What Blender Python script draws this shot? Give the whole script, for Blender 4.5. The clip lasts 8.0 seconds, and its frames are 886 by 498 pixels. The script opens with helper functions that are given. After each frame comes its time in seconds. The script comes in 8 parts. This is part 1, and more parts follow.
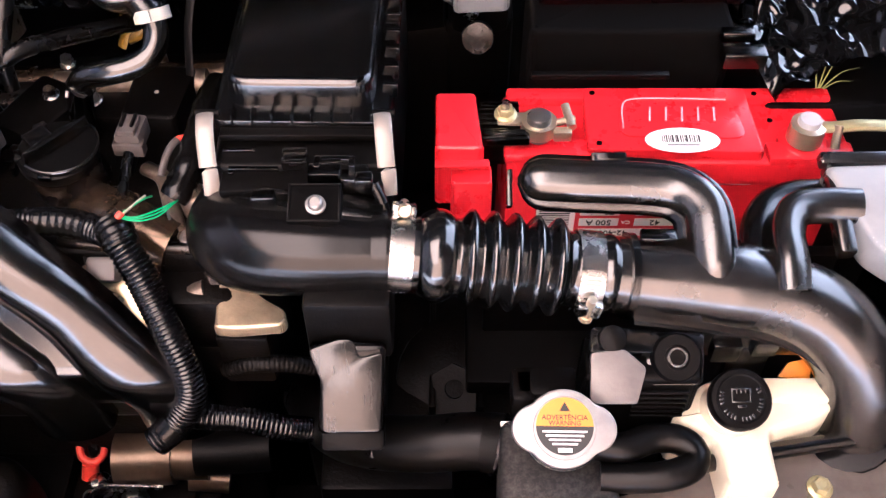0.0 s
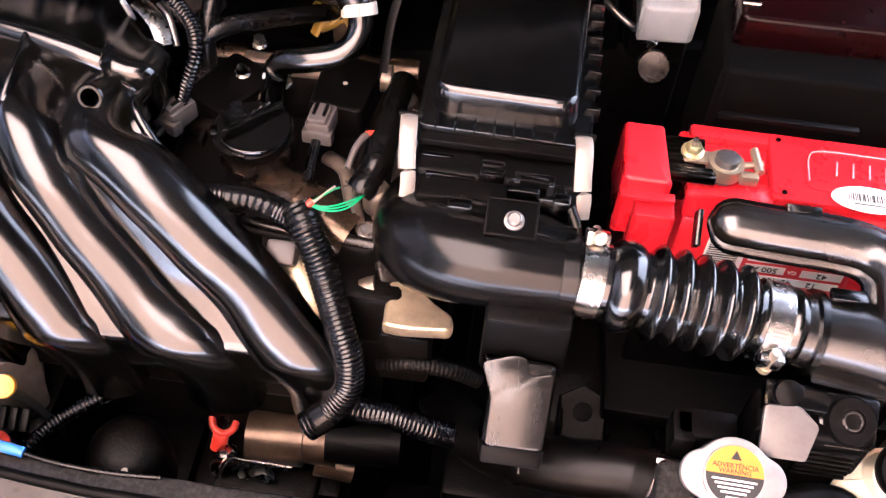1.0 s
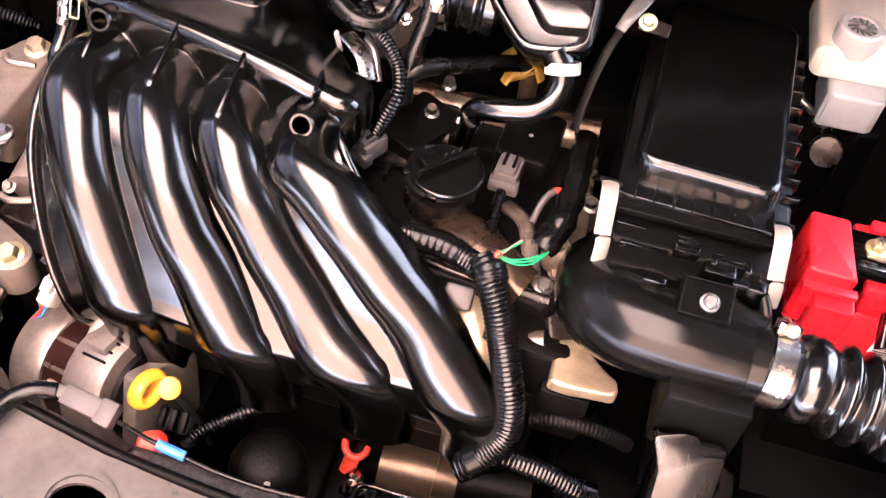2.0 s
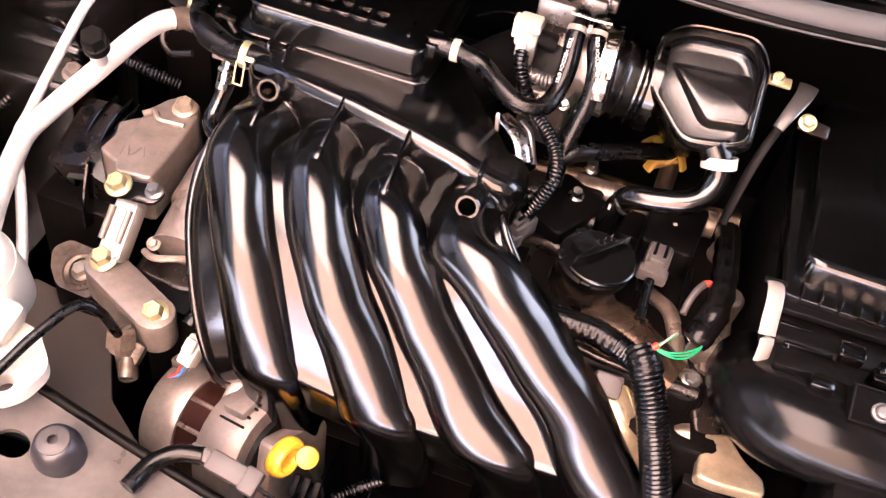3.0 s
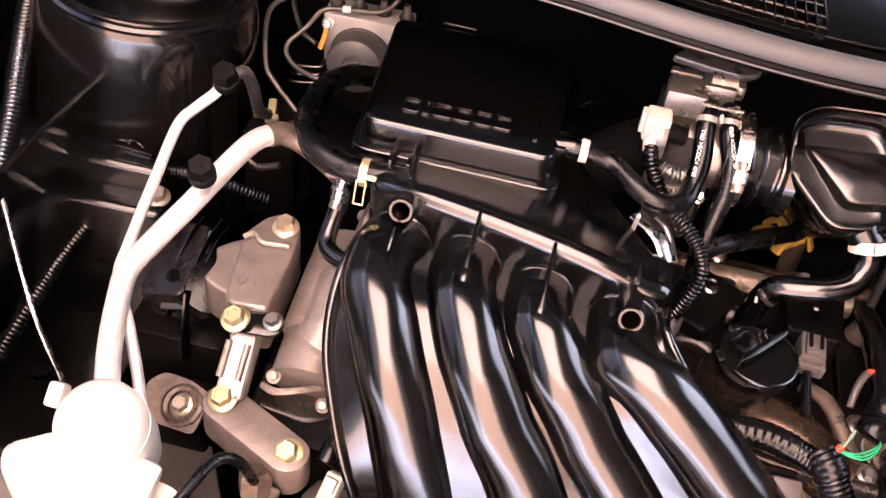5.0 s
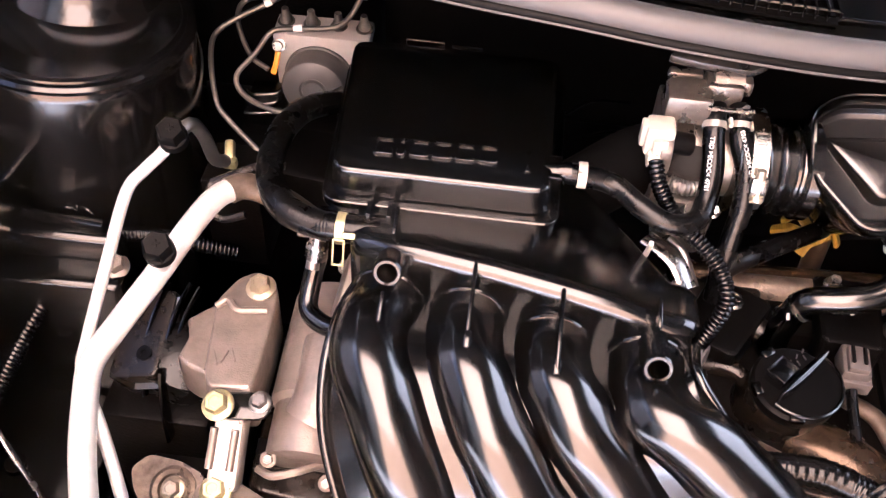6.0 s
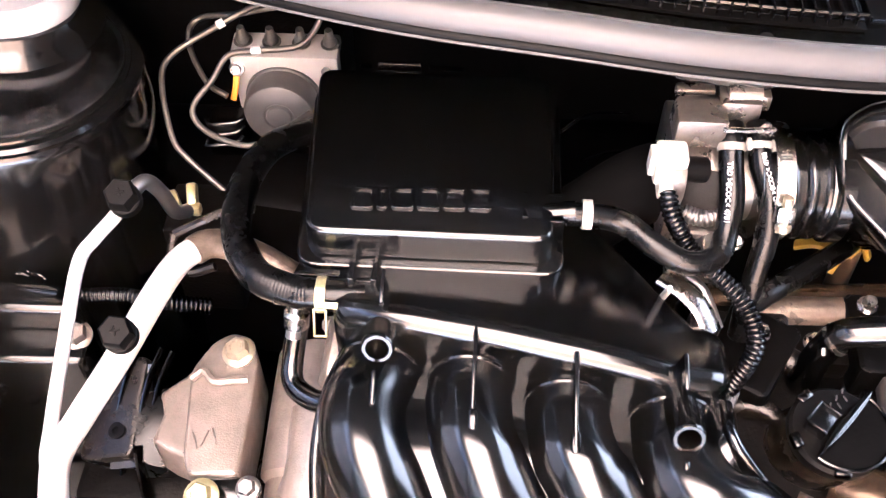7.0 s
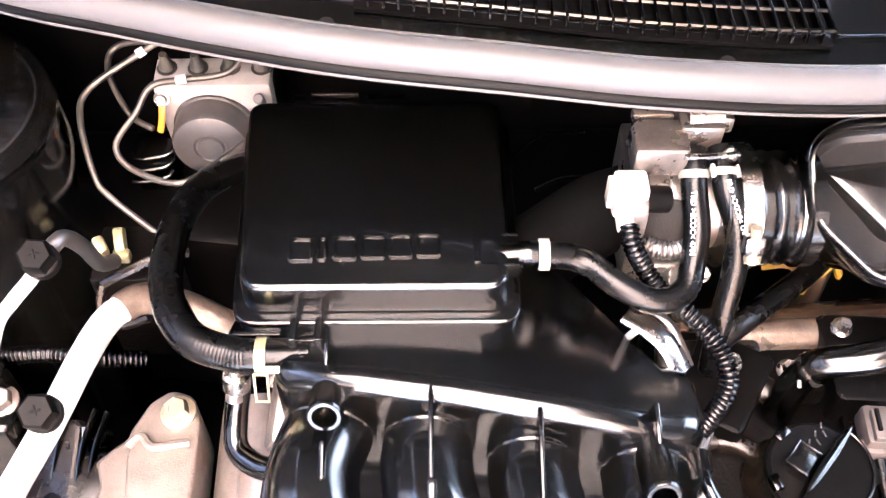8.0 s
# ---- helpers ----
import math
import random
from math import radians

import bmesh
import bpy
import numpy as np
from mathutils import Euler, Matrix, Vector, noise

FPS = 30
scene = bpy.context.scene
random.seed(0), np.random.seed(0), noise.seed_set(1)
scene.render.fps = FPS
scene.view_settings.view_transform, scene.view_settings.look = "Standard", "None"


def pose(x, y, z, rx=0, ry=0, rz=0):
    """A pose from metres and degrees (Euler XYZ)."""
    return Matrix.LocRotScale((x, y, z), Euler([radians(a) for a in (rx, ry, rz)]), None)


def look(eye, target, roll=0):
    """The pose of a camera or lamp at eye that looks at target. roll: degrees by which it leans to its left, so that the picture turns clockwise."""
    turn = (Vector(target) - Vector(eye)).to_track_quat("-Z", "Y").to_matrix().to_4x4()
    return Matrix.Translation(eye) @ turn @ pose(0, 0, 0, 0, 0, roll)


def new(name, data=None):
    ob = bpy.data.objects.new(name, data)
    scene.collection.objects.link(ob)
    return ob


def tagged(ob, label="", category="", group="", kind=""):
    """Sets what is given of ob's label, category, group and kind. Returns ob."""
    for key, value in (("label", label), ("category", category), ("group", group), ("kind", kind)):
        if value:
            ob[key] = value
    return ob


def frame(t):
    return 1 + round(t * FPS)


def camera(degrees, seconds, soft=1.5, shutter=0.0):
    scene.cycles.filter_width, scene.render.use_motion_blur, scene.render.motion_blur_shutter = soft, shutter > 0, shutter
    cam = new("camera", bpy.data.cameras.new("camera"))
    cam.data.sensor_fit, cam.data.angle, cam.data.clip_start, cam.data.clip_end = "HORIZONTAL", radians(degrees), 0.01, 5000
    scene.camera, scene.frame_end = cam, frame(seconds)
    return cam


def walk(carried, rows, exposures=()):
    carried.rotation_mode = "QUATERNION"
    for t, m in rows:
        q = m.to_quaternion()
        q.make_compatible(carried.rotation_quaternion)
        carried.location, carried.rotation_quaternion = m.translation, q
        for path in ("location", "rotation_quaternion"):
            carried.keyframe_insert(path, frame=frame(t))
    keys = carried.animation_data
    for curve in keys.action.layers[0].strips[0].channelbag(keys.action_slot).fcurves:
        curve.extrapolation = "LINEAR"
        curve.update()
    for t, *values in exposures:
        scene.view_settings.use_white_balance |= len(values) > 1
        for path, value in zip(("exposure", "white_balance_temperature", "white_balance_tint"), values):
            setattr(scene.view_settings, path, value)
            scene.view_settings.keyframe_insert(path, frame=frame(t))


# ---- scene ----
cam = camera(48.3, 8.0, soft=1.35)
METRES, EYE, TILT, LEAN, TURN = 0.75, 1.35, -50.0, 0.0, 0.0
ROWS = [
    (0.0, 0.0, 0.0, 0.0, -0.0, 0.0, 0.0),
    (0.5, -0.0616, -0.0036, 0.0021, 1.28, -0.04, -3.72),
    (1.0, -0.125, -0.0073, 0.0111, 2.82, -0.37, -7.7),
    (1.5, -0.1894, -0.0172, 0.0189, 4.27, -0.49, -11.61),
    (2.0, -0.2569, -0.0297, 0.0226, 5.74, -0.03, -15.22),
    (3.5, -0.4767, -0.0534, 0.0157, 5.74, 3.46, -19.02),
    (4.0, -0.542, -0.0488, 0.0186, 4.89, 4.22, -18.56),
    (4.5, -0.5907, -0.0416, 0.0236, 4.22, 5.01, -17.27),
    (5.0, -0.6152, -0.0228, 0.0437, 3.66, 5.17, -13.6),
    (6.5, -0.6618, 0.1259, 0.2046, 2.74, -0.03, -4.41),
    (7.0, -0.6671, 0.1674, 0.2464, 2.31, -1.3, -2.51),
    (7.5, -0.6667, 0.1984, 0.2767, 0.9, -1.96, -0.87),
    (8.0, -0.6611, 0.2284, 0.3008, -0.15, -2.72, 0.35),
]
walk(cam, [(t, pose(0, 0, EYE, TILT, LEAN, TURN) @ pose(METRES * x, METRES * y, METRES * z, 90 + pitch, roll, yaw))
           for t, x, y, z, yaw, pitch, roll in ROWS],
     exposures=[(0.0, 3.72, 4650, 15), (1.0, 4.10, 4780, 17), (2.0, 4.52, 4950, 19), (3.5, 4.25, 5120, 21), (5.2, 4.02, 5150, 22), (6.5, 4.46, 4800, 15), (8.0, 5.36, 4650, 11)])

# ---- world, sun ----
world = bpy.data.worlds.new("world")
scene.world = world
world.use_nodes = True
wn = world.node_tree.nodes
sky = wn.new("ShaderNodeTexSky")
sky.sky_type = "NISHITA"
sky.sun_disc = False
sky.sun_elevation, sky.sun_rotation = radians(39), radians(-26)
sky.dust_density, sky.air_density, sky.ozone_density = 9.0, 0.4, 0.3
world.node_tree.links.new(sky.outputs[0], wn["Background"].inputs[0])
wn["Background"].inputs[1].default_value = 0.06
sun_data = bpy.data.lights.new("sun", "SUN")
sun_data.energy, sun_data.angle, sun_data.color = 5.0, radians(0.6), (1.0, 0.95, 0.88)
sun = new("sun", sun_data)
sun.matrix_world = look((-2.0, 4.0, 3.6), (0.0, 0.0, 0.0))


# ---- materials ----
def material(name, base, rough=0.5, metal=0.0, spec=0.5, grain=0.0, grain_scale=300.0, wear=0.0, wear_scale=25.0,
             wear_colour=None, rough_var=0.0, coat=0.0, coat_rough=0.05, emit=None, transmission=0.0, streak=(1, 1, 1)):
    """A principled material with two scales of variation: broad wear in colour and roughness, fine grain as bump."""
    m = bpy.data.materials.new(name)
    m.use_nodes = True
    nt = m.node_tree
    p = nt.nodes["Principled BSDF"]
    p.inputs["Base Color"].default_value = (*base, 1)
    p.inputs["Roughness"].default_value = rough
    p.inputs["Metallic"].default_value = metal
    p.inputs["Specular IOR Level"].default_value = spec
    p.inputs["Coat Weight"].default_value = coat
    p.inputs["Coat Roughness"].default_value = coat_rough
    p.inputs["Transmission Weight"].default_value = transmission
    tc = nt.nodes.new("ShaderNodeTexCoord")
    mp = nt.nodes.new("ShaderNodeMapping")
    mp.inputs["Scale"].default_value = streak
    nt.links.new(tc.outputs["Object"], mp.inputs[0])
    if wear or rough_var:
        n = nt.nodes.new("ShaderNodeTexNoise")
        n.inputs["Scale"].default_value, n.inputs["Detail"].default_value = wear_scale, 6
        n.inputs["Roughness"].default_value = 0.65
        nt.links.new(mp.outputs[0], n.inputs["Vector"])
        if wear:
            ramp = nt.nodes.new("ShaderNodeMapRange")
            ramp.inputs[1].default_value, ramp.inputs[2].default_value = 0.42, 0.72
            ramp.inputs[3].default_value, ramp.inputs[4].default_value = 0.0, wear
            nt.links.new(n.outputs[0], ramp.inputs[0])
            mix = nt.nodes.new("ShaderNodeMix")
            mix.data_type = "RGBA"
            mix.inputs[6].default_value = (*base, 1)
            mix.inputs[7].default_value = (*(wear_colour or [c * 0.5 for c in base]), 1)
            nt.links.new(ramp.outputs[0], mix.inputs[0])
            nt.links.new(mix.outputs[2], p.inputs["Base Color"])
        if rough_var:
            rr = nt.nodes.new("ShaderNodeMapRange")
            rr.inputs[1].default_value, rr.inputs[2].default_value = 0.3, 0.75
            rr.inputs[3].default_value, rr.inputs[4].default_value = max(0.02, rough - rough_var), min(1, rough + rough_var)
            nt.links.new(n.outputs[0], rr.inputs[0])
            nt.links.new(rr.outputs[0], p.inputs["Roughness"])
    if grain:
        g = nt.nodes.new("ShaderNodeTexNoise")
        g.inputs["Scale"].default_value, g.inputs["Detail"].default_value = grain_scale, 3
        nt.links.new(mp.outputs[0], g.inputs["Vector"])
        b = nt.nodes.new("ShaderNodeBump")
        b.inputs["Strength"].default_value, b.inputs["Distance"].default_value = grain, 0.0008
        nt.links.new(g.outputs[0], b.inputs["Height"])
        nt.links.new(b.outputs[0], p.inputs["Normal"])
    if emit:
        p.inputs["Emission Color"].default_value, p.inputs["Emission Strength"].default_value = (*emit[0], 1), emit[1]
    return m


GLOSS = material("glossy black moulded plastic", (0.0012, 0.0012, 0.0012), 0.18, spec=0.85, grain=0.02, grain_scale=120, rough_var=0.04, wear_scale=18)
SATIN = material("satin black plastic", (0.0012, 0.0012, 0.0012), 0.18, spec=0.65, grain=0.18, grain_scale=900, rough_var=0.04, wear_scale=30)
DUCT = material("grey-black blow-moulded plastic", (0.005, 0.0047, 0.0044), 0.24, spec=1.0, coat=0.3, coat_rough=0.22, grain=0.035, grain_scale=700, rough_var=0.08, wear_scale=20)
BOXPL = material("moulded black box plastic", (0.0011, 0.0011, 0.0011), 0.17, spec=0.75, coat=0.12, coat_rough=0.12, grain=0.10, grain_scale=900, rough_var=0.05, wear_scale=30)
DULL = material("dull dusty black plastic", (0.0014, 0.0013, 0.0012), 0.45, spec=0.10, grain=0.2, grain_scale=600, wear=0.35, wear_colour=(0.004, 0.0034, 0.003), wear_scale=40)
RUBBER = material("black rubber hose", (0.002, 0.002, 0.002), 0.28, spec=0.32, grain=0.12, grain_scale=500, rough_var=0.1, wear_scale=35)
HOSEMATT = material("matt black rubber hose", (0.0018, 0.0017, 0.0016), 0.34, spec=0.16, grain=0.15, grain_scale=400, rough_var=0.1, wear_scale=35)
LOOM = material("corrugated black loom tube", (0.0025, 0.0025, 0.003), 0.20, spec=0.45, rough_var=0.05, wear_scale=60)
BELLOW = material("glossy black rubber bellows", (0.002, 0.002, 0.002), 0.19, spec=0.8, coat=0.25, coat_rough=0.12, grain=0.05, grain_scale=400, rough_var=0.07, wear_scale=40)
PAINT = material("black body paint", (0.003, 0.003, 0.003), 0.17, spec=0.45, coat=0.35, coat_rough=0.09, grain=0.03, grain_scale=60, rough_var=0.06, wear_scale=14)
DUSTY = material("dusty grey painted panel", (0.085, 0.075, 0.068), 0.36, spec=0.5, wear=0.7, wear_colour=(0.16, 0.145, 0.135), wear_scale=30, grain=0.1, grain_scale=300, rough_var=0.12)
CAST = material("cast aluminium", (0.26, 0.225, 0.20), 0.40, metal=0.55, grain=0.35, grain_scale=700, wear=0.7, wear_colour=(0.13, 0.115, 0.10), wear_scale=45, rough_var=0.12)
GREASY = material("brownish greasy cast metal", (0.016, 0.012, 0.009), 0.28, metal=0.3, grain=0.3, grain_scale=500, wear=0.8, wear_colour=(0.004, 0.0032, 0.003), wear_scale=35, rough_var=0.15)
# base far below bare metal: the gloom between deep parts is in the colour
SHADECAST = material("oily cast iron blackened for deep shade", (0.0015, 0.0013, 0.0011), 0.42, spec=0.10, grain=0.5, grain_scale=350, wear=0.6, wear_colour=(0.006, 0.0048, 0.004), wear_scale=40)
OILCAST = material("oil-stained cast alloy", (0.21, 0.17, 0.135), 0.34, metal=0.6, grain=0.35, grain_scale=600, wear=0.9, wear_colour=(0.045, 0.034, 0.026), wear_scale=40, rough_var=0.12)
OILGLOSS = material("varnished oily alloy", (0.085, 0.058, 0.036), 0.24, metal=0.7, grain=0.12, grain_scale=300, wear=0.8, wear_colour=(0.03, 0.019, 0.012), wear_scale=22, rough_var=0.12)
TBCAST = material("grey die-cast alloy", (0.21, 0.19, 0.17), 0.32, metal=0.75, grain=0.3, grain_scale=700, wear=0.7, wear_colour=(0.10, 0.09, 0.08), wear_scale=55, rough_var=0.12)
PIPEGREY = material("dull olive-grey pipe coating", (0.11, 0.105, 0.095), 0.4, metal=0.6, wear=0.5, wear_colour=(0.06, 0.055, 0.05), wear_scale=60, grain=0.08)
STEEL = material("bright zinc steel", (0.44, 0.42, 0.395), 0.27, metal=1.0, grain=0.05, grain_scale=500, rough_var=0.1, wear=0.4, wear_colour=(0.42, 0.40, 0.37), wear_scale=70)
DARKSTEEL = material("dull grey steel", (0.25, 0.245, 0.24), 0.36, metal=0.9, rough_var=0.1, wear_scale=60, grain=0.1)
ALU = material("pale aluminium pipe", (0.62, 0.62, 0.60), 0.42, metal=0.35, wear=0.5, wear_colour=(0.42, 0.40, 0.39), wear_scale=55, grain=0.12, grain_scale=600)
RESPL = material("worn satin resonator plastic", (0.004, 0.004, 0.004), 0.24, spec=0.95, grain=0.06, grain_scale=700, rough_var=0.05, wear_scale=25)
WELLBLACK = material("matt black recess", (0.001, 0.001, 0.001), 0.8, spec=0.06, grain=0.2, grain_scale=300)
LIGHTPUMP = material("grey zinc plate", (0.08, 0.078, 0.076), 0.45, metal=0.4, grain=0.1, rough_var=0.1, wear=0.3, wear_scale=50)
PUMPGREY = material("dull grey pump shell", (0.065, 0.062, 0.059), 0.5, metal=0.3, grain=0.15, rough_var=0.1, wear=0.3, wear_scale=50)
MACHINED = material("machined aluminium block", (0.46, 0.44, 0.42), 0.4, metal=0.35, grain=0.2, grain_scale=500, wear=0.5, wear_colour=(0.40, 0.36, 0.33), wear_scale=60)
YZINC = material("yellow passivated zinc", (0.44, 0.40, 0.20), 0.34, metal=0.65, wear=0.5, wear_colour=(0.52, 0.50, 0.36), wear_scale=90, grain=0.1)
BRASS = material("worn brass", (0.56, 0.49, 0.36), 0.32, metal=0.8, wear=0.6, wear_colour=(0.45, 0.40, 0.30), wear_scale=90, grain=0.15)
BRONZE = material("bronze painted motor shell", (0.085, 0.058, 0.038), 0.35, metal=0.7, wear=0.5, wear_colour=(0.2, 0.15, 0.1), wear_scale=30, grain=0.08)
ELBOWMAT = material("semi-gloss black plastic", (0.003, 0.003, 0.003), 0.22, spec=0.28, grain=0.05, grain_scale=300, rough_var=0.05, wear_scale=20)
RED = material("red polypropylene", (0.62, 0.010, 0.014), 0.3, spec=0.5, grain=0.12, grain_scale=900, rough_var=0.06, wear=0.12, wear_scale=20)
REDDARK = material("translucent dark red cover", (0.005, 0.0008, 0.001), 0.25, spec=0.18, rough_var=0.06, wear_scale=20)
WHITE = material("white sticker paper", (0.80, 0.79, 0.78), 0.55, wear=0.1, wear_scale=60)
INK = material("black printing ink", (0.012, 0.012, 0.012), 0.5)
REDINK = material("red printing ink", (0.55, 0.01, 0.02), 0.5)
CLIPSTEEL = material("pale nickel spring steel", (0.26, 0.24, 0.215), 0.4, metal=0.3, wear=0.4, wear_colour=(0.28, 0.25, 0.22), wear_scale=60, grain=0.06)
BLUEGREY = material("blue-grey translucent plastic", (0.25, 0.27, 0.29), 0.4, wear=0.3, wear_scale=40, grain=0.06)
PINK = material("pale embossing edge", (0.80, 0.30, 0.34), 0.4)
CREAM = material("cream polyethylene", (0.62, 0.59, 0.46), 0.4, spec=0.4, wear=0.3, wear_colour=(0.62, 0.55, 0.38), wear_scale=25, grain=0.06)
MILK = material("milky white polyethylene", (0.52, 0.50, 0.45), 0.4, spec=0.4, wear=0.15, wear_colour=(0.70, 0.66, 0.52), wear_scale=25, grain=0.05)
TAN = material("yellowish cast bracket", (0.56, 0.46, 0.30), 0.34, metal=0.75, wear=0.7, wear_colour=(0.24, 0.19, 0.13), wear_scale=40, grain=0.3, grain_scale=500)
GREY = material("grey plastic connector", (0.065, 0.058, 0.056), 0.45, grain=0.1, rough_var=0.06, wear_scale=60, wear=0.2)
LIGHTGREY = material("pale grey plastic", (0.36, 0.36, 0.37), 0.42, wear=0.2, wear_scale=40, grain=0.06)
PALE = material("off-white nylon connector", (0.40, 0.385, 0.335), 0.45, wear=0.2, wear_scale=60, grain=0.08)
VALVEY = material("amber nylon", (0.26, 0.155, 0.012), 0.4, wear=0.4, wear_scale=60)
YELLOW = material("yellow plastic", (0.78, 0.38, 0.003), 0.35, wear=0.15, wear_scale=40, grain=0.05)
ORANGE = material("orange plastic", (0.74, 0.25, 0.006), 0.4, wear=0.2, wear_scale=60)
AMBER = material("amber yellow printed label", (0.75, 0.22, 0.004), 0.45)
GREENW = material("green wire insulation", (0.03, 0.42, 0.16), 0.4, wear=0.1)
REDW = material("red wire insulation", (0.75, 0.05, 0.02), 0.35, wear=0.1)
BLUEW = material("blue tape", (0.06, 0.22, 0.80), 0.4, wear=0.1)
GREYW = material("grey wire insulation", (0.05, 0.05, 0.05), 0.35, wear=0.1)
GEARCASE = material("smoked grey gear cover", (0.03, 0.029, 0.028), 0.22, spec=0.7, grain=0.1, wear=0.4, wear_colour=(0.10, 0.095, 0.09), wear_scale=60)
SEAL = material("grey satin weatherstrip rubber", (0.060, 0.059, 0.059), 0.50, spec=0.5, grain=0.06, grain_scale=300, rough_var=0.08, wear_scale=10)
COPPER = material("dark copper winding", (0.035, 0.011, 0.007), 0.4, metal=0.7, grain=0.4, grain_scale=900)
FOIL = material("crumpled black film", (0.003, 0.003, 0.003), 0.10, spec=0.6, grain=0.15, grain_scale=60)
STRAW = material("dry straw", (0.32, 0.34, 0.10), 0.6, wear=0.3)
PLATEGREY = material("mottled grey radiator tank", (0.006, 0.006, 0.006), 0.45, wear=0.9, wear_colour=(0.06, 0.057, 0.055), wear_scale=260, grain=0.3)
GROUND = material("pale concrete", (0.40, 0.385, 0.365), 0.85, grain=0.4, grain_scale=40, wear=0.5, wear_colour=(0.3, 0.28, 0.26), wear_scale=3)
CAPMETAL = material("dull stamped aluminium", (0.34, 0.33, 0.325), 0.42, metal=0.5, wear=0.4, wear_colour=(0.15, 0.145, 0.14), wear_scale=70, grain=0.08, grain_scale=500)
RELAYGREY = material("scuffed grey plastic", (0.13, 0.12, 0.115), 0.36, spec=0.6, wear=0.8, wear_colour=(0.09, 0.082, 0.078), wear_scale=80, grain=0.15)
TYREWALL = material("smooth rubber plug", (0.02, 0.02, 0.025), 0.35, spec=0.6, rough_var=0.08)

UNDER = material("dusty grey-brown underbody paint", (0.085, 0.074, 0.064), 0.45, spec=0.4, wear=0.7, wear_colour=(0.085, 0.075, 0.065), wear_scale=18, grain=0.2, grain_scale=200)
# finishes of the unseen added surround, tinted for what the engine bay reflects
REFLBEIGE = material("beige wall render", (0.53, 0.31, 0.175), 0.8, grain=0.3, grain_scale=20, wear=0.4, wear_scale=1)
WHITEWALL = material("whitewashed wall", (0.55, 0.535, 0.52), 0.85, grain=0.3, grain_scale=30, wear=0.3, wear_scale=1.5)
REFLGREY = material("pale grey plaster", (0.40, 0.38, 0.38), 0.85, grain=0.3, grain_scale=30, wear=0.4, wear_scale=1.5)
LIMEWASH = material("white limewash", (0.62, 0.62, 0.65), 0.85, grain=0.3, grain_scale=30, wear=0.2, wear_scale=1.5)
WALLS = material("dull dark plaster", (0.018, 0.015, 0.012), 0.8, grain=0.3, grain_scale=60, wear=0.4, wear_scale=4)
# sunlit cloth out of view, added to light the bay and band the runners
CANVAS = bpy.data.materials.new("beige translucent cloth for unseen overhead light")
CANVAS.use_nodes = True
_n = CANVAS.node_tree
_t = _n.nodes.new("ShaderNodeBsdfTranslucent")
_w = _n.nodes.new("ShaderNodeTexNoise")
_w.inputs["Scale"].default_value = 1.2
_c = _n.nodes.new("ShaderNodeMix")
_c.data_type = "RGBA"
_c.inputs[6].default_value, _c.inputs[7].default_value = (0.95, 0.66, 0.45, 1), (0.82, 0.57, 0.385, 1)
_n.links.new(_w.outputs[0], _c.inputs[0])
_n.links.new(_c.outputs[2], _t.inputs[0])
_n.links.new(_t.outputs[0], _n.nodes["Material Output"].inputs[0])


# ---- mesh helpers ----
def smooth_path(points, n=8):
    """Catmull-Rom curve through the points."""
    p = [Vector(q) for q in points]
    if len(p) < 3:
        return [p[0].lerp(p[-1], i / (n * 2)) for i in range(n * 2 + 1)]
    p = [p[0] * 2 - p[1]] + p + [p[-1] * 2 - p[-2]]
    out = []
    for a, b, c, d in zip(p, p[1:], p[2:], p[3:]):
        for i in range(n):
            t = i / n
            out.append(0.5 * (2 * b + (c - a) * t + (2 * a - 5 * b + 4 * c - d) * t * t + (3 * b - a - 3 * c + d) * t ** 3))
    return out + [p[-2]]


def resample(path, count):
    lens = [0.0]
    for a, b in zip(path, path[1:]):
        lens.append(lens[-1] + (b - a).length)
    out, j = [], 0
    for i in range(count):
        s = lens[-1] * i / (count - 1)
        while j < len(path) - 2 and lens[j + 1] < s:
            j += 1
        f = (s - lens[j]) / max(1e-9, lens[j + 1] - lens[j])
        out.append(path[j].lerp(path[j + 1], min(1, f)))
    return out, lens[-1]


def loft(rings, cap=True, closed=True):
    """A skin over rings of equally many points."""
    bm = bmesh.new()
    rows = [[bm.verts.new(v) for v in r] for r in rings]
    n = len(rows[0])
    for a, b in zip(rows, rows[1:]):
        for i in range(n if closed else n - 1):
            j = (i + 1) % n
            bm.faces.new((a[i], a[j], b[j], b[i]))
    if cap and closed:
        bm.faces.new(rows[0][::-1])
        bm.faces.new(rows[-1])
    bmesh.ops.recalc_face_normals(bm, faces=bm.faces)
    return bm


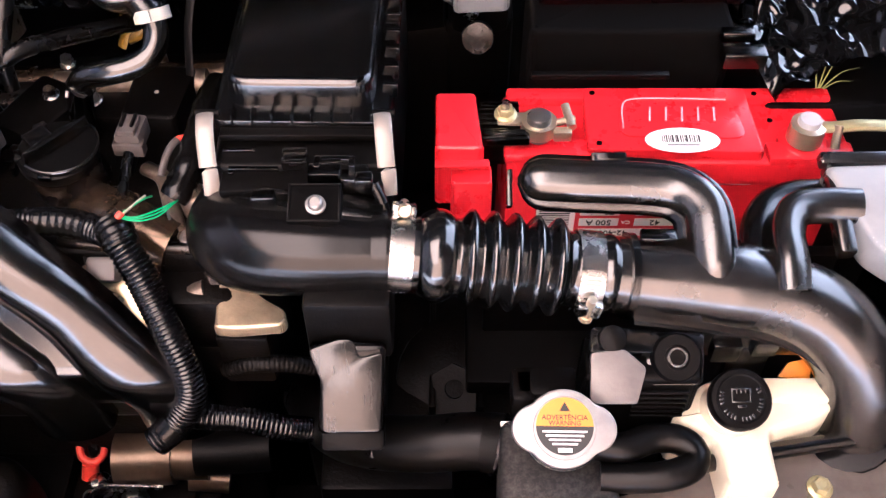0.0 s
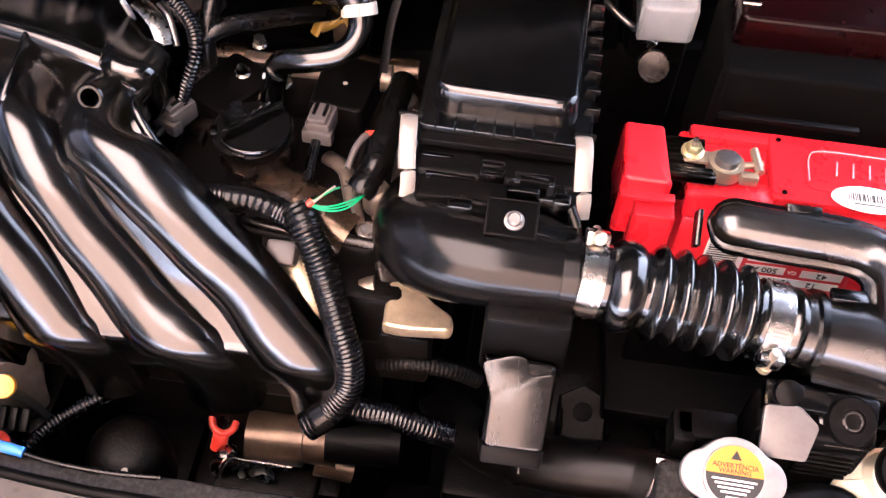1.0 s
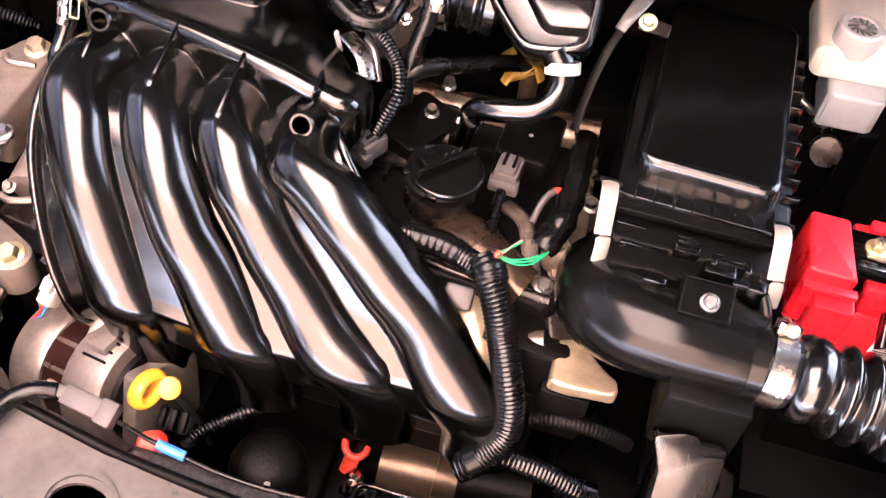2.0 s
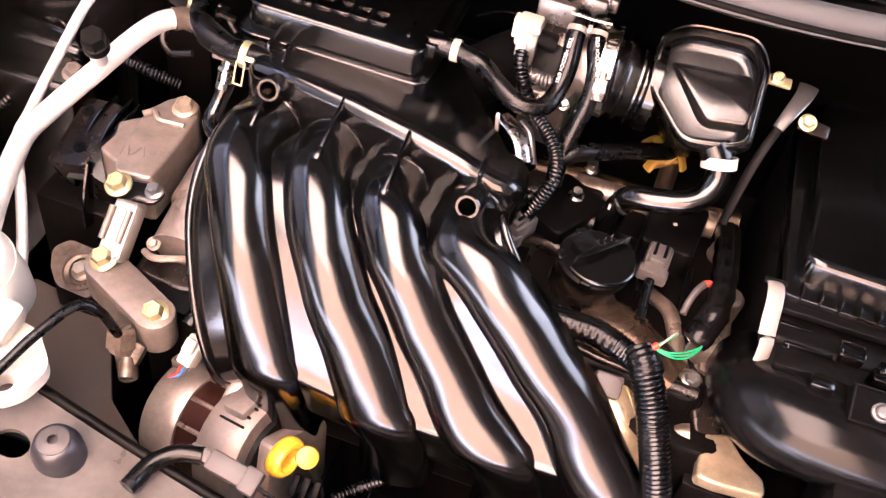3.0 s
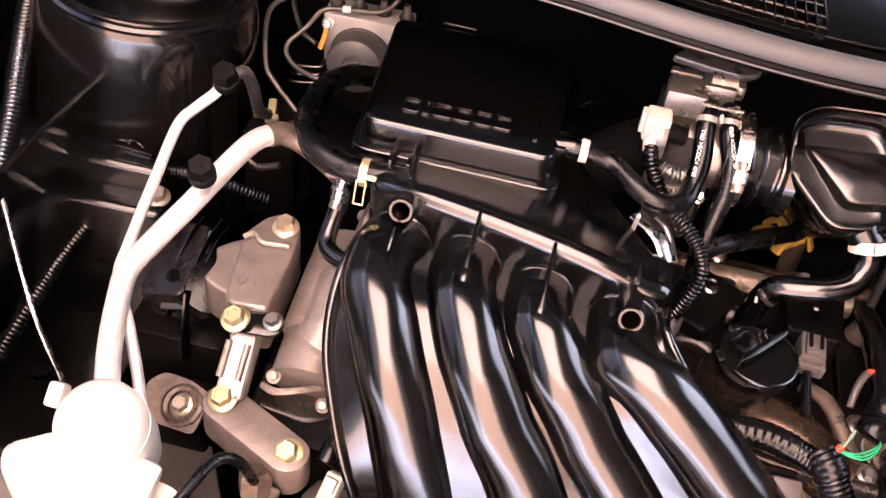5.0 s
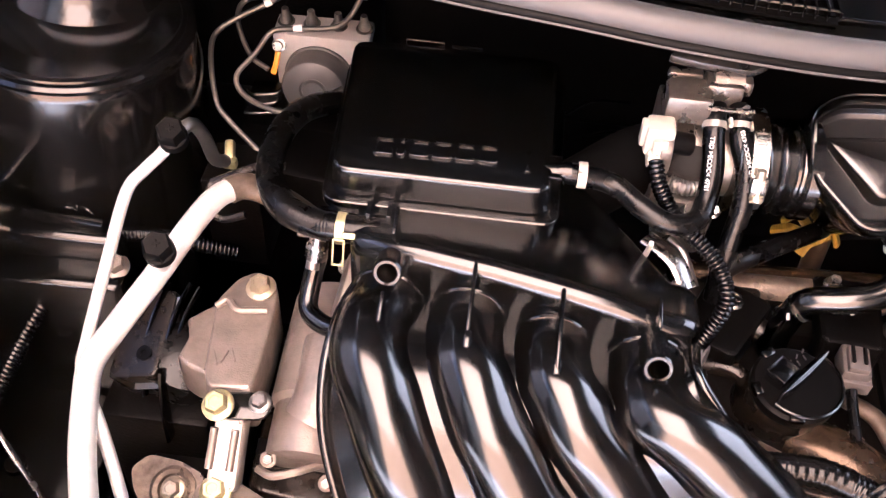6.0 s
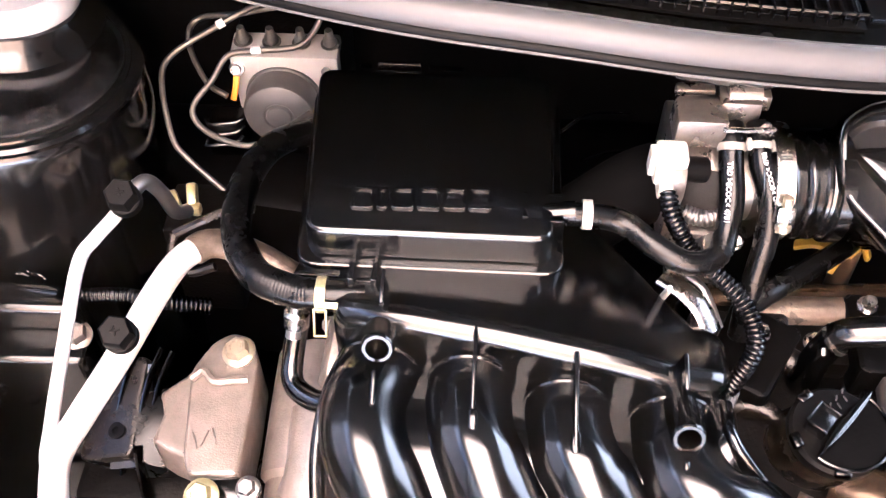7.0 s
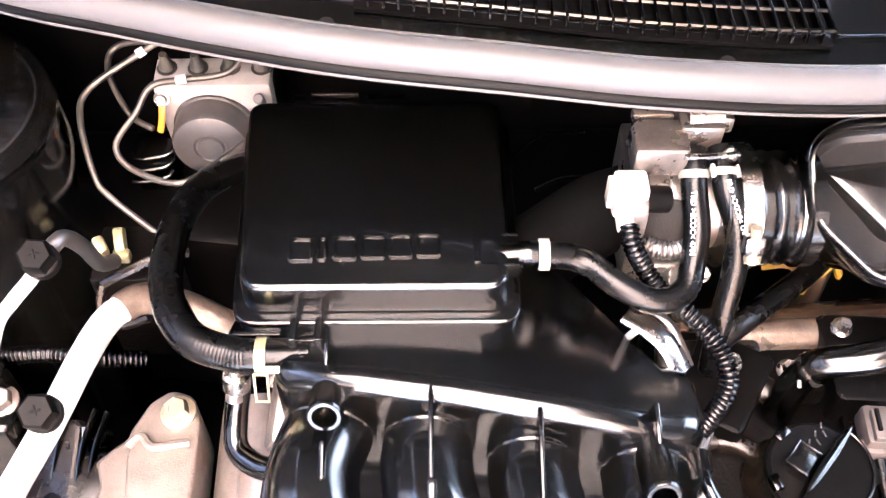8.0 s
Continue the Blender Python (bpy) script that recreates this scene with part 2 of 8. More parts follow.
def tube(points, radius, sides=16, steps=None, ripple=None, wide=1.0, flat=1.0, up=(0, 0, 1), cap=True, hollow=0.0):
    """A tube along a smooth path. radius: number or function of 0..1. ripple: (pitch, depth) for corrugations. wide, flat: stretch
    across and along up."""
    path = smooth_path(points, 8)
    rough, length = resample(path, 50)
    if ripple:
        steps = max(8, int(length / ripple[0] * 6))
    pts, length = resample(path, steps or max(8, min(90, int(length / 0.004))))
    rings = []
    side = None
    for i, p in enumerate(pts):
        d = (pts[min(i + 1, len(pts) - 1)] - pts[max(i - 1, 0)]).normalized()
        if side is None:
            side = d.cross(Vector(up))
            if side.length < 1e-3:
                side = d.cross(Vector((1, 0, 0)))
        side = (side - d * side.dot(d)).normalized()
        top = side.cross(d).normalized()
        s = i / (len(pts) - 1)
        r = radius(s) if callable(radius) else radius
        if ripple:
            w = 0.5 + 0.5 * math.cos(2 * math.pi * s * length / ripple[0])
            r = r - ripple[1] * (1 - w ** 0.6)
        rings.append([p + side * math.cos(a) * r * wide + top * math.sin(a) * r * flat
                      for a in (2 * math.pi * k / sides for k in range(sides))])
    if hollow:
        last = rings[-1]
        c = sum(last, Vector()) / len(last)
        rings.append([c.lerp(v, hollow) for v in last])
        back = rings[-4 if len(rings) > 4 else 0]
        c2 = sum(back, Vector()) / len(back)
        rings.append([c2.lerp(v, hollow) for v in back])
    return loft(rings, cap)


def slab(rows, shift):
    """A grid of points as a sheet of real thickness, its back face moved by shift."""
    bm = bmesh.new()
    a = [[bm.verts.new(v) for v in r] for r in rows]
    b = [[bm.verts.new(Vector(v) + Vector(shift)) for v in r] for r in rows]
    n, m = len(rows), len(rows[0])
    for i in range(n - 1):
        for j in range(m - 1):
            bm.faces.new((a[i][j], a[i][j + 1], a[i + 1][j + 1], a[i + 1][j]))
            bm.faces.new((b[i][j], b[i + 1][j], b[i + 1][j + 1], b[i][j + 1]))
    rim = [(0, j) for j in range(m)] + [(i, m - 1) for i in range(1, n)] + [(n - 1, j) for j in range(m - 2, -1, -1)] + [(i, 0) for i in range(n - 2, 0, -1)]
    for p, q in zip(rim, rim[1:] + rim[:1]):
        bm.faces.new((a[p[0]][p[1]], b[p[0]][p[1]], b[q[0]][q[1]], a[q[0]][q[1]]))
    bmesh.ops.recalc_face_normals(bm, faces=bm.faces)
    return bm


def lathe(profile, sides=28):
    """Turns (radius, height) pairs round the z axis."""
    return loft([[Vector((r * math.cos(a), r * math.sin(a), z)) for a in (2 * math.pi * k / sides for k in range(sides))]
                 for r, z in profile])


def box(sx, sy, sz, bevel=0.002, segments=2, taper=1.0, centre=(0, 0, 0)):
    """A bevelled box; taper narrows its top."""
    bm = bmesh.new()
    bmesh.ops.create_cube(bm, size=1)
    for v in bm.verts:
        k = taper if v.co.z > 0 else 1.0
        v.co = Vector((v.co.x * sx * k, v.co.y * sy * k, v.co.z * sz)) + Vector(centre)
    if bevel:
        bmesh.ops.bevel(bm, geom=bm.edges[:], offset=min(bevel, 0.45 * min(sx, sy, sz)), segments=segments, profile=0.5, affect="EDGES")
    return bm


def prism(outline, z0, z1, bevel=0.0015, segments=2, taper=1.0, shift=(0, 0)):
    """An outline in x, y raised from z0 to z1."""
    bm = bmesh.new()
    cx, cy = sum(p[0] for p in outline) / len(outline), sum(p[1] for p in outline) / len(outline)
    lo = [bm.verts.new((x, y, z0)) for x, y in outline]
    hi = [bm.verts.new((cx + (x - cx) * taper + shift[0], cy + (y - cy) * taper + shift[1], z1)) for x, y in outline]
    n = len(outline)
    bm.faces.new(lo[::-1])
    bm.faces.new(hi)
    for i in range(n):
        bm.faces.new((lo[i], lo[(i + 1) % n], hi[(i + 1) % n], hi[i]))
    bmesh.ops.recalc_face_normals(bm, faces=bm.faces)
    if bevel:
        bmesh.ops.bevel(bm, geom=bm.edges[:], offset=bevel, segments=segments, profile=0.5, affect="EDGES")
    return bm


def rounded(outline, r, n=4):
    """Rounds the corners of an outline."""
    out = []
    k = len(outline)
    for i in range(k):
        a, b, c = (Vector(outline[j % k]) for j in (i - 1, i, i + 1))
        u, w = (a - b), (c - b)
        d = min(r, u.length * 0.45, w.length * 0.45)
        p, q = b + u.normalized() * d, b + w.normalized() * d
        for j in range(n + 1):
            t = j / n
            out.append(tuple(p * (1 - t) ** 2 + b * 2 * t * (1 - t) + q * t * t))
    return out


def plate(outline, holes, z_top, thick):
    """A flat plate with real holes."""
    bm = bmesh.new()
    edges = []
    for loop in [outline] + holes:
        vs = [bm.verts.new((x, y, 0)) for x, y in loop]
        edges += [bm.edges.new((vs[i], vs[(i + 1) % len(vs)])) for i in range(len(vs))]
    bmesh.ops.triangle_fill(bm, use_beauty=True, edges=edges)
    bmesh.ops.recalc_face_normals(bm, faces=bm.faces)
    if sum(f.normal.z for f in bm.faces) < 0:
        bmesh.ops.reverse_faces(bm, faces=bm.faces)
    top = bm.faces[:]
    res = bmesh.ops.extrude_face_region(bm, geom=top)
    for v in (e for e in res["geom"] if isinstance(e, bmesh.types.BMVert)):
        v.co.z += thick
    for v in bm.verts:
        v.co.z += z_top - thick
    bmesh.ops.recalc_face_normals(bm, faces=bm.faces)
    return bm


def circle(cx, cy, rx, ry=None, n=24):
    return [(cx + rx * math.cos(2 * math.pi * i / n), cy + (ry or rx) * math.sin(2 * math.pi * i / n)) for i in range(n)]


def facing(origin, normal, up=(0, 1, 0)):
    """A pose whose z axis is normal and whose y axis leans towards up."""
    z = Vector(normal).normalized()
    x = Vector(up).cross(z).normalized()
    y = z.cross(x)
    m = Matrix((x, y, z)).transposed().to_4x4()
    m.translation = Vector(origin)
    return m


def joined(*bms):
    out = bmesh.new()
    for b in bms:
        me = bpy.data.meshes.new("tmp")
        b.to_mesh(me)
        b.free()
        out.from_mesh(me)
        bpy.data.meshes.remove(me)
    return out


def moved(bm, m):
    bmesh.ops.transform(bm, matrix=m, verts=bm.verts)
    return bm


def mesh_from(name, bm, mat, sharp=38):
    me = bpy.data.meshes.new(name)
    bm.to_mesh(me)
    bm.free()
    me.materials.append(mat)
    me.shade_smooth()
    me.set_sharp_from_angle(angle=radians(sharp))
    return me


def thing(name, at, label, category, group="", kind=""):
    """An empty at a thing's base, to carry its parts."""
    ob = new(name)
    ob.location = at
    ob.empty_display_size = 0.02
    return tagged(ob, label, category, group, kind)


def part(name, bm, mat, parent, label="", sharp=38):
    """Links a bmesh, given in world places, as one mesh under a thing or a part."""
    ob = new(name, mesh_from(name, bm, mat, sharp))
    ob.parent = parent
    if parent.type == "EMPTY":
        ob.matrix_parent_inverse = Matrix.Translation(-Vector(parent.location))
    return tagged(ob, label)


def solid(name, bm, mat, label, category, group="", kind="", sharp=38):
    """A thing that is one mesh."""
    return tagged(new(name, mesh_from(name, bm, mat, sharp)), label, category, group, kind)


def letters(text, size, m, mat, parent, name="lettering", label="", depth=0.0002):
    """Writing as a thin mesh, its middle at the pose m."""
    cu = bpy.data.curves.new("tmp", "FONT")
    cu.body, cu.size, cu.extrude, cu.align_x, cu.align_y, cu.resolution_u, cu.offset = text, size, depth, "CENTER", "CENTER", 2, size * 0.012
    ob = bpy.data.objects.new("tmp", cu)
    me = bpy.data.meshes.new_from_object(ob)
    bpy.data.objects.remove(ob)
    bpy.data.curves.remove(cu)
    bm = bmesh.new()
    bm.from_mesh(me)
    bpy.data.meshes.remove(me)
    return part(name, moved(bm, m), mat, parent, label)


def hex_bolt(parent, at, normal, r, mat, height=None, name="bolt", washer=True, label=""):
    """A flanged hexagon bolt head as one part."""
    h = height or r * 0.9
    head = lathe([(r * 0.99, 0), (r, h * 0.75), (r * 0.82, h), (r * 0.55, h * 1.0), (r * 0.5, h * 0.9)], 6)
    bms = [moved(head, Matrix.Translation((0, 0, h * 0.25 if washer else 0)))]
    if washer:
        bms.append(lathe([(r * 1.35, -0.001), (r * 1.35, h * 0.14), (r * 1.05, h * 0.34)], 20))
    return part(name, moved(joined(*bms), facing(at, normal, (0.3, 1, 0.1))), mat, parent, label)


def ring_band(at, axis, r, width, thick, sides=40):
    """A flat steel band round an axis."""
    rings = [[Vector((q * math.cos(a), q * math.sin(a), z)) for a in (2 * math.pi * k / sides for k in range(sides))]
             for q, z in ((r, -width / 2), (r + thick, -width / 2), (r + thick, width / 2), (r, width / 2), (r, -width / 2))]
    return moved(loft(rings, cap=False), facing(at, axis, (0, 0.2, 1)))


def domed(r, f):
    """A radius that closes in a dome at the start of a tube."""
    return lambda s: r * (math.sqrt(max(0.02, 1 - (1 - s / f) ** 2)) if s < f else 1.0)


CAMWARD = (0.0, -0.55, 0.83)

# ---- the large structure ----
def sheet(name, outline, z0, z1, mat, label, category="panel", bevel=0.003):
    return solid(name, prism(outline, z0, z1, bevel), mat, label, category, kind="structure")


def rect(x0, y0, x1, y1):
    return [(x0, y0), (x1, y0), (x1, y1), (x0, y1)]


sheet("ground", rect(-400, -400, 400, 400), -0.2, 0.0, GROUND, "pale concrete ground under the car", "ground", 0)
sheet("floor", rect(-1.0, 0.02, 0.42, 0.93), 0.26, 0.30, DULL, "black plastic undertray below the engine", "undertray")
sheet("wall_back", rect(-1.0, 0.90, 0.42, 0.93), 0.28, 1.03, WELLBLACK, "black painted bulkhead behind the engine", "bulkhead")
sheet("wall_west", rect(-1.03, 0.05, -0.99, 0.94), 0.28, 0.93, PAINT, "glossy black inner wing panel", "inner wing")
sheet("wall_east", rect(0.40, 0.05, 0.44, 0.94), 0.28, 0.90, PAINT, "glossy black inner wing panel beside the battery", "inner wing")
sheet("wall_front", rect(-1.0, 0.03, 0.42, 0.06), 0.28, 0.70, PAINT, "black painted front cross wall", "panel")

# raised bonnet over the rear of the bay, its prop out of view
_rows = []
for i in range(9):
    f = i / 8
    _rows.append([Vector((x, 0.99 + 0.38 * f - 0.06 * math.sin(math.pi * f), 1.10 + 1.10 * f + 0.02 * math.sin(3.14 * (x + 0.29) / 1.4 + 1.57)))
                  for x in [-1.1 + 1.62 * k / 10 for k in range(11)]])
solid("bonnet", slab(_rows, (0, 0.02, 0.008)), DULL, "raised black bonnet above the engine bay", "bonnet", kind="structure")

# unseen surround, added to shape light and reflections: dark blockers, pale reflectors, a translucent cloth
sheet("ceiling", rect(-1.9, 0.45, 1.3, 5.0), 2.62, 2.70, WALLS, "unseen dull brown ceiling added to block light from above", "ceiling", 0.01)
sheet("blocker_west", rect(-2.0, 0.75, -1.9, 5.0), 0.0, 2.62, WALLS, "unseen dull brown side wall added to darken reflections", "wall", 0.01)
sheet("blocker_east", rect(1.3, -1.3, 1.4, 0.30), 0.0, 2.62, WALLS, "unseen dull brown side wall added to darken reflections", "wall", 0.01)
sheet("blocker_back", rect(-1.9, 4.9, 1.3, 5.0), 0.0, 2.62, WALLS, "unseen dull brown rear wall added to block light", "wall", 0.01)
sheet("blocker_front_west", rect(-8.998, -6.4, -3.202, -6.2), 0.0, 9.0, WALLS, "unseen dark panel added to bound the beige reflection", "wall", 0.02)
# sunlit wall that nothing shows, added as a beige reflector for the runners
sheet("reflector_front", rect(-3.2, -6.4, 2.6, -6.2), 0.0, 9.0, REFLBEIGE, "unseen plain beige wall added for warm reflections", "wall", 0.02)
sheet("reflector_low", rect(-3.2, -6.0, 2.59, -5.85), 0.0, 0.50, LIMEWASH, "unseen low white wall added for bright lower reflections", "wall", 0.02)
sheet("blocker_far_east", rect(2.60, -6.4, 2.7, -1.302), 0.0, 8.0, WALLS, "unseen dark side panel added to darken reflections", "wall", 0.02)
sheet("reflector_east", rect(4.5, -1.0, 4.6, 9.0), 0.0, 7.0, WHITEWALL, "unseen white side wall added to brighten the right", "wall", 0.02)
sheet("blocker_upper_east", rect(1.402, -1.3, 1.5, 0.30), 0.0, 7.0, WALLS, "unseen dark upper panel added to block the sky", "wall", 0.02)
sheet("reflector_west", rect(-9.1, -6.4, -9.0, 5.0), 0.0, 9.0, REFLGREY, "unseen pale grey wall added for reflections on the left", "wall", 0.02)
aw = loft([[Vector((x, y, 2.60 + 0.04 * (y + 0.6) + 0.03 * math.sin(x * 1.4))) for x in [-1.45 + 1.50 * k / 8 for k in range(9)]]
           for y in [-2.2 + 2.64 * k / 8 for k in range(9)]], cap=False, closed=False)
sheet("blocker_over_west", rect(-1.9, -1.4, -1.47, 0.448), 2.62, 2.70, WALLS, "unseen dull brown board added to bound the cloth's light", "eave", 0.01)
sheet("eave", rect(0.07, -1.4, 1.3, 0.448), 2.62, 2.70, WALLS, "unseen dull brown board added to bound the cloth's light", "eave", 0.01)
solid("awning", aw, CANVAS, "unseen beige translucent cloth added as an overhead light source", "awning", kind="structure")

# radiator crossmember with its holes
cross = thing("radiator_support", (-0.2, 0.2, 0.70), "dusty painted radiator crossmember with holes and bolts", "crossmember", kind="structure")
part("top_panel", plate([(-0.80, 0.20), (0.10, 0.20), (0.10, 0.286), (-0.30, 0.288), (-0.38, 0.290), (-0.47, 0.298), (-0.56, 0.308), (-0.66, 0.322), (-0.80, 0.345)],
                        [circle(-0.467, 0.250, 0.022, 0.018), circle(-0.642, 0.272, 0.013, 0.011), circle(-0.20, 0.24, 0.02, 0.015)], 0.690, 0.004), DUSTY, cross)
part("hole_collar", moved(joined(ring_band((0, 0, 0), (0, 0, 1), 0.0235, 0.005, 0.004)), Matrix.Translation((-0.467, 0.250, 0.691))), DUSTY, cross)
part("rear_lip", tube([(-0.80, 0.345, 0.690), (-0.66, 0.322, 0.690), (-0.56, 0.308, 0.690), (-0.47, 0.298, 0.690), (-0.38, 0.290, 0.690), (-0.30, 0.288, 0.690), (0.08, 0.286, 0.690)], 0.0045, 10), DULL, cross, "black rubber edge strip")
part("front_face", box(0.90, 0.02, 0.38, 0.004, centre=(-0.35, 0.205, 0.494)), PAINT, cross)

for ob in cross.children:
    # the member rises to its outer end
    for v in ob.data.vertices:
        v.co.z += 0.20 * max(0.0, -0.46 - v.co.x)

# ---- the intake manifold ----
manifold = thing("intake_manifold", (-0.45, 0.45, 0.66), "glossy black plastic intake manifold with four curved runners", "intake manifold")
RUN = [
    [(-0.557, 0.545, 0.884), (-0.565, 0.510, 0.888), (-0.561, 0.475, 0.884), (-0.549, 0.446, 0.868), (-0.533, 0.417, 0.837), (-0.517, 0.397, 0.798), (-0.503, 0.382, 0.762), (-0.497, 0.3770, 0.745), (-0.487, 0.3785, 0.712)],
    [(-0.503, 0.540, 0.884), (-0.504, 0.512, 0.888), (-0.497, 0.475, 0.885), (-0.479, 0.436, 0.862), (-0.455, 0.408, 0.825), (-0.429, 0.390, 0.790), (-0.410, 0.376, 0.758), (-0.402, 0.3715, 0.742), (-0.387, 0.3735, 0.710)],
    [(-0.446, 0.530, 0.880), (-0.446, 0.504, 0.884), (-0.438, 0.470, 0.881), (-0.418, 0.438, 0.857), (-0.388, 0.416, 0.820), (-0.353, 0.397, 0.785), (-0.320, 0.378, 0.758), (-0.310, 0.3735, 0.743), (-0.291, 0.3755, 0.708)],
    [(-0.384, 0.515, 0.878), (-0.383, 0.487, 0.882), (-0.367, 0.455, 0.880), (-0.335, 0.430, 0.857), (-0.294, 0.409, 0.820), (-0.258, 0.395, 0.785), (-0.231, 0.380, 0.756), (-0.223, 0.3755, 0.741), (-0.207, 0.3775, 0.706)],
]
EDGE_L = [(-0.575, 0.552, 0.872), (-0.587, 0.515, 0.868), (-0.591, 0.480, 0.852), (-0.587, 0.450, 0.824), (-0.572, 0.420, 0.792), (-0.556, 0.398, 0.760), (-0.541, 0.386, 0.728), (-0.535, 0.392, 0.705), (-0.532, 0.410, 0.690)]
EDGE_R = [(-0.356, 0.518, 0.872), (-0.356, 0.495, 0.876), (-0.340, 0.478, 0.862), (-0.305, 0.455, 0.830), (-0.268, 0.432, 0.797), (-0.243, 0.412, 0.772), (-0.216, 0.390, 0.742), (-0.204, 0.394, 0.712), (-0.199, 0.410, 0.690)]


def sunk(points, depth):
    """The line that lies a depth under a line on a skin which faces up and to the front."""
    out = []
    last = Vector((0, 0, 1))
    for i, p in enumerate(points):
        a, b = Vector(points[max(0, i - 1)]), Vector(points[min(len(points) - 1, i + 1)])
        d = (b - a).normalized()
        nrm = Vector((1, 0, 0)).cross(d).normalized()
        if nrm.dot(last) < 0:
            nrm = -nrm
        last = nrm
        out.append(Vector(p) - nrm * depth)
    return out


def plenum_front(x):
    return 0.546 - (x + 0.578) * 0.128


def hump(s):
    """How far a runner stands over the web, along its length."""
    f = min(1.0, max(0.0, (s - 0.45) / 0.45))
    return 0.0220 - 0.0085 * f * f * (3 - 2 * f)


def web_line(line):
    n = len(line) - 1
    return [sunk(line, hump(0.12 + 0.80 * i / n) - 0.001)[i] for i in range(n + 1)]


def runner_rings(line):
    """Sections of a runner: a flat-topped hump on a narrow foot, its crest on the line."""
    p0, p1 = Vector(line[0]), Vector(line[1])
    tail = Vector(line[-1]) + Vector((0.003, 0.005, -0.045))
    pts, _ = resample(smooth_path([p0 + Vector((0, 0.035, -0.002))] + line + [tail], 8), 76)
    low = sunk(pts, 1.0)
    out = []
    for k, (p, q) in enumerate(zip(pts, low)):
        nrm = p - q
        d = (pts[min(k + 1, 75)] - pts[max(k - 1, 0)]).normalized()
        side = d.cross(nrm).normalized()
        s0 = k / 75
        w, h = 0.0252 + 0.0052 * s0 ** 2, hump(s0)
        ring = []
        for m in range(25):
            a = math.pi * m / 24
            c, s = math.cos(a), math.sin(a)
            ring.append(p + side * c * w - nrm * h * (1 - abs(s) ** 1.2))
        ring += [p - side * w * 1.02 - nrm * (h + 0.012), p + side * w * 1.02 - nrm * (h + 0.012)]
        out.append(ring)
    return out


for line in RUN:
    rr = runner_rings(line)
    run = part("runner", loft(rr), GLOSS, manifold)
    at = next(k for k, r in enumerate(rr) if r[12].y < plenum_front(r[12].x) - 0.002)
    part("fillet_lip", tube(rr[at][1:24], 0.0017, 8, 40, up=(0, 1, 0.2)), GLOSS, run)
cols = [smooth_path(c, 6) for c in ([Vector(p) - Vector((0, 0, 0.004)) for p in EDGE_L], *[web_line(r) for r in RUN], [Vector(p) - Vector((0, 0, 0.004)) for p in EDGE_R])]
web_rows = []
for k in range(len(cols[0])):
    web_rows.append(resample(smooth_path([c[k] for c in cols], 6), 31)[0])
web_rows.insert(0, [v + Vector((0, 0.03, -0.004)) for v in web_rows[0]])
web = slab(web_rows, (0, 0.003, -0.004))
part("web", web, GLOSS, manifold)
part("edge_lip", tube(EDGE_L, 0.0038, 10), GLOSS, manifold)
part("edge_lip", tube(EDGE_R, 0.0038, 10), GLOSS, manifold)
part("lower_skirt", prism(rounded([(-0.535, 0.424), (-0.49, 0.412), (-0.30, 0.412), (-0.205, 0.414), (-0.205, 0.45), (-0.535, 0.46)], 0.015), 0.640, 0.705, 0.01, 3), SHADECAST, manifold)


def plenum_ring(x, yf, zt, yb, zb):
    """A section of the plenum with a tight front edge and a flat top."""
    return [Vector((x, y, z)) for y, z in rounded([(yf - 0.003, zb), (yf, zt), (yb, zt - 0.15 * (yb - yf)), (yb, zb)], 0.0145, 10)]


def shrunk(ring, f, dx):
    c = sum(ring, Vector()) / len(ring)
    return [c.lerp(v, f) + Vector((dx, 0, 0)) for v in ring]


_r = [plenum_ring(x, yf, zt, yb, zb) for x, yf, zt, yb, zb in
      ((-0.578, 0.546, 0.904, 0.66, 0.83), (-0.54, 0.541, 0.907, 0.67, 0.83), (-0.49, 0.534, 0.906, 0.68, 0.83), (-0.44, 0.526, 0.903, 0.66, 0.83), (-0.41, 0.522, 0.899, 0.618, 0.83), (-0.39, 0.520, 0.894, 0.592, 0.83), (-0.372, 0.520, 0.888, 0.572, 0.83))]
part("plenum", loft([shrunk(_r[0], 0.6, -0.012), shrunk(_r[0], 0.9, -0.008)] + _r + [shrunk(_r[-1], f, dx) for f, dx in ((0.985, 0.004), (0.955, 0.008), (0.90, 0.0125), (0.82, 0.016), (0.70, 0.019), (0.5, 0.021))]), GLOSS, manifold, sharp=60)
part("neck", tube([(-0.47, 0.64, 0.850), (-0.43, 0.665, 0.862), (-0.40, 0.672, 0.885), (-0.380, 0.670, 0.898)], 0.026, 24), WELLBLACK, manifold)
for _z, _pts in ((0, [(-0.448, 0.728, 0.880), (-0.428, 0.746, 0.881), (-0.398, 0.750, 0.880)]), (1, [(-0.436, 0.692, 0.888), (-0.419, 0.700, 0.889), (-0.400, 0.703, 0.888)])):
    part("neck_rib", tube(_pts, 0.0014, 8), SATIN, manifold)
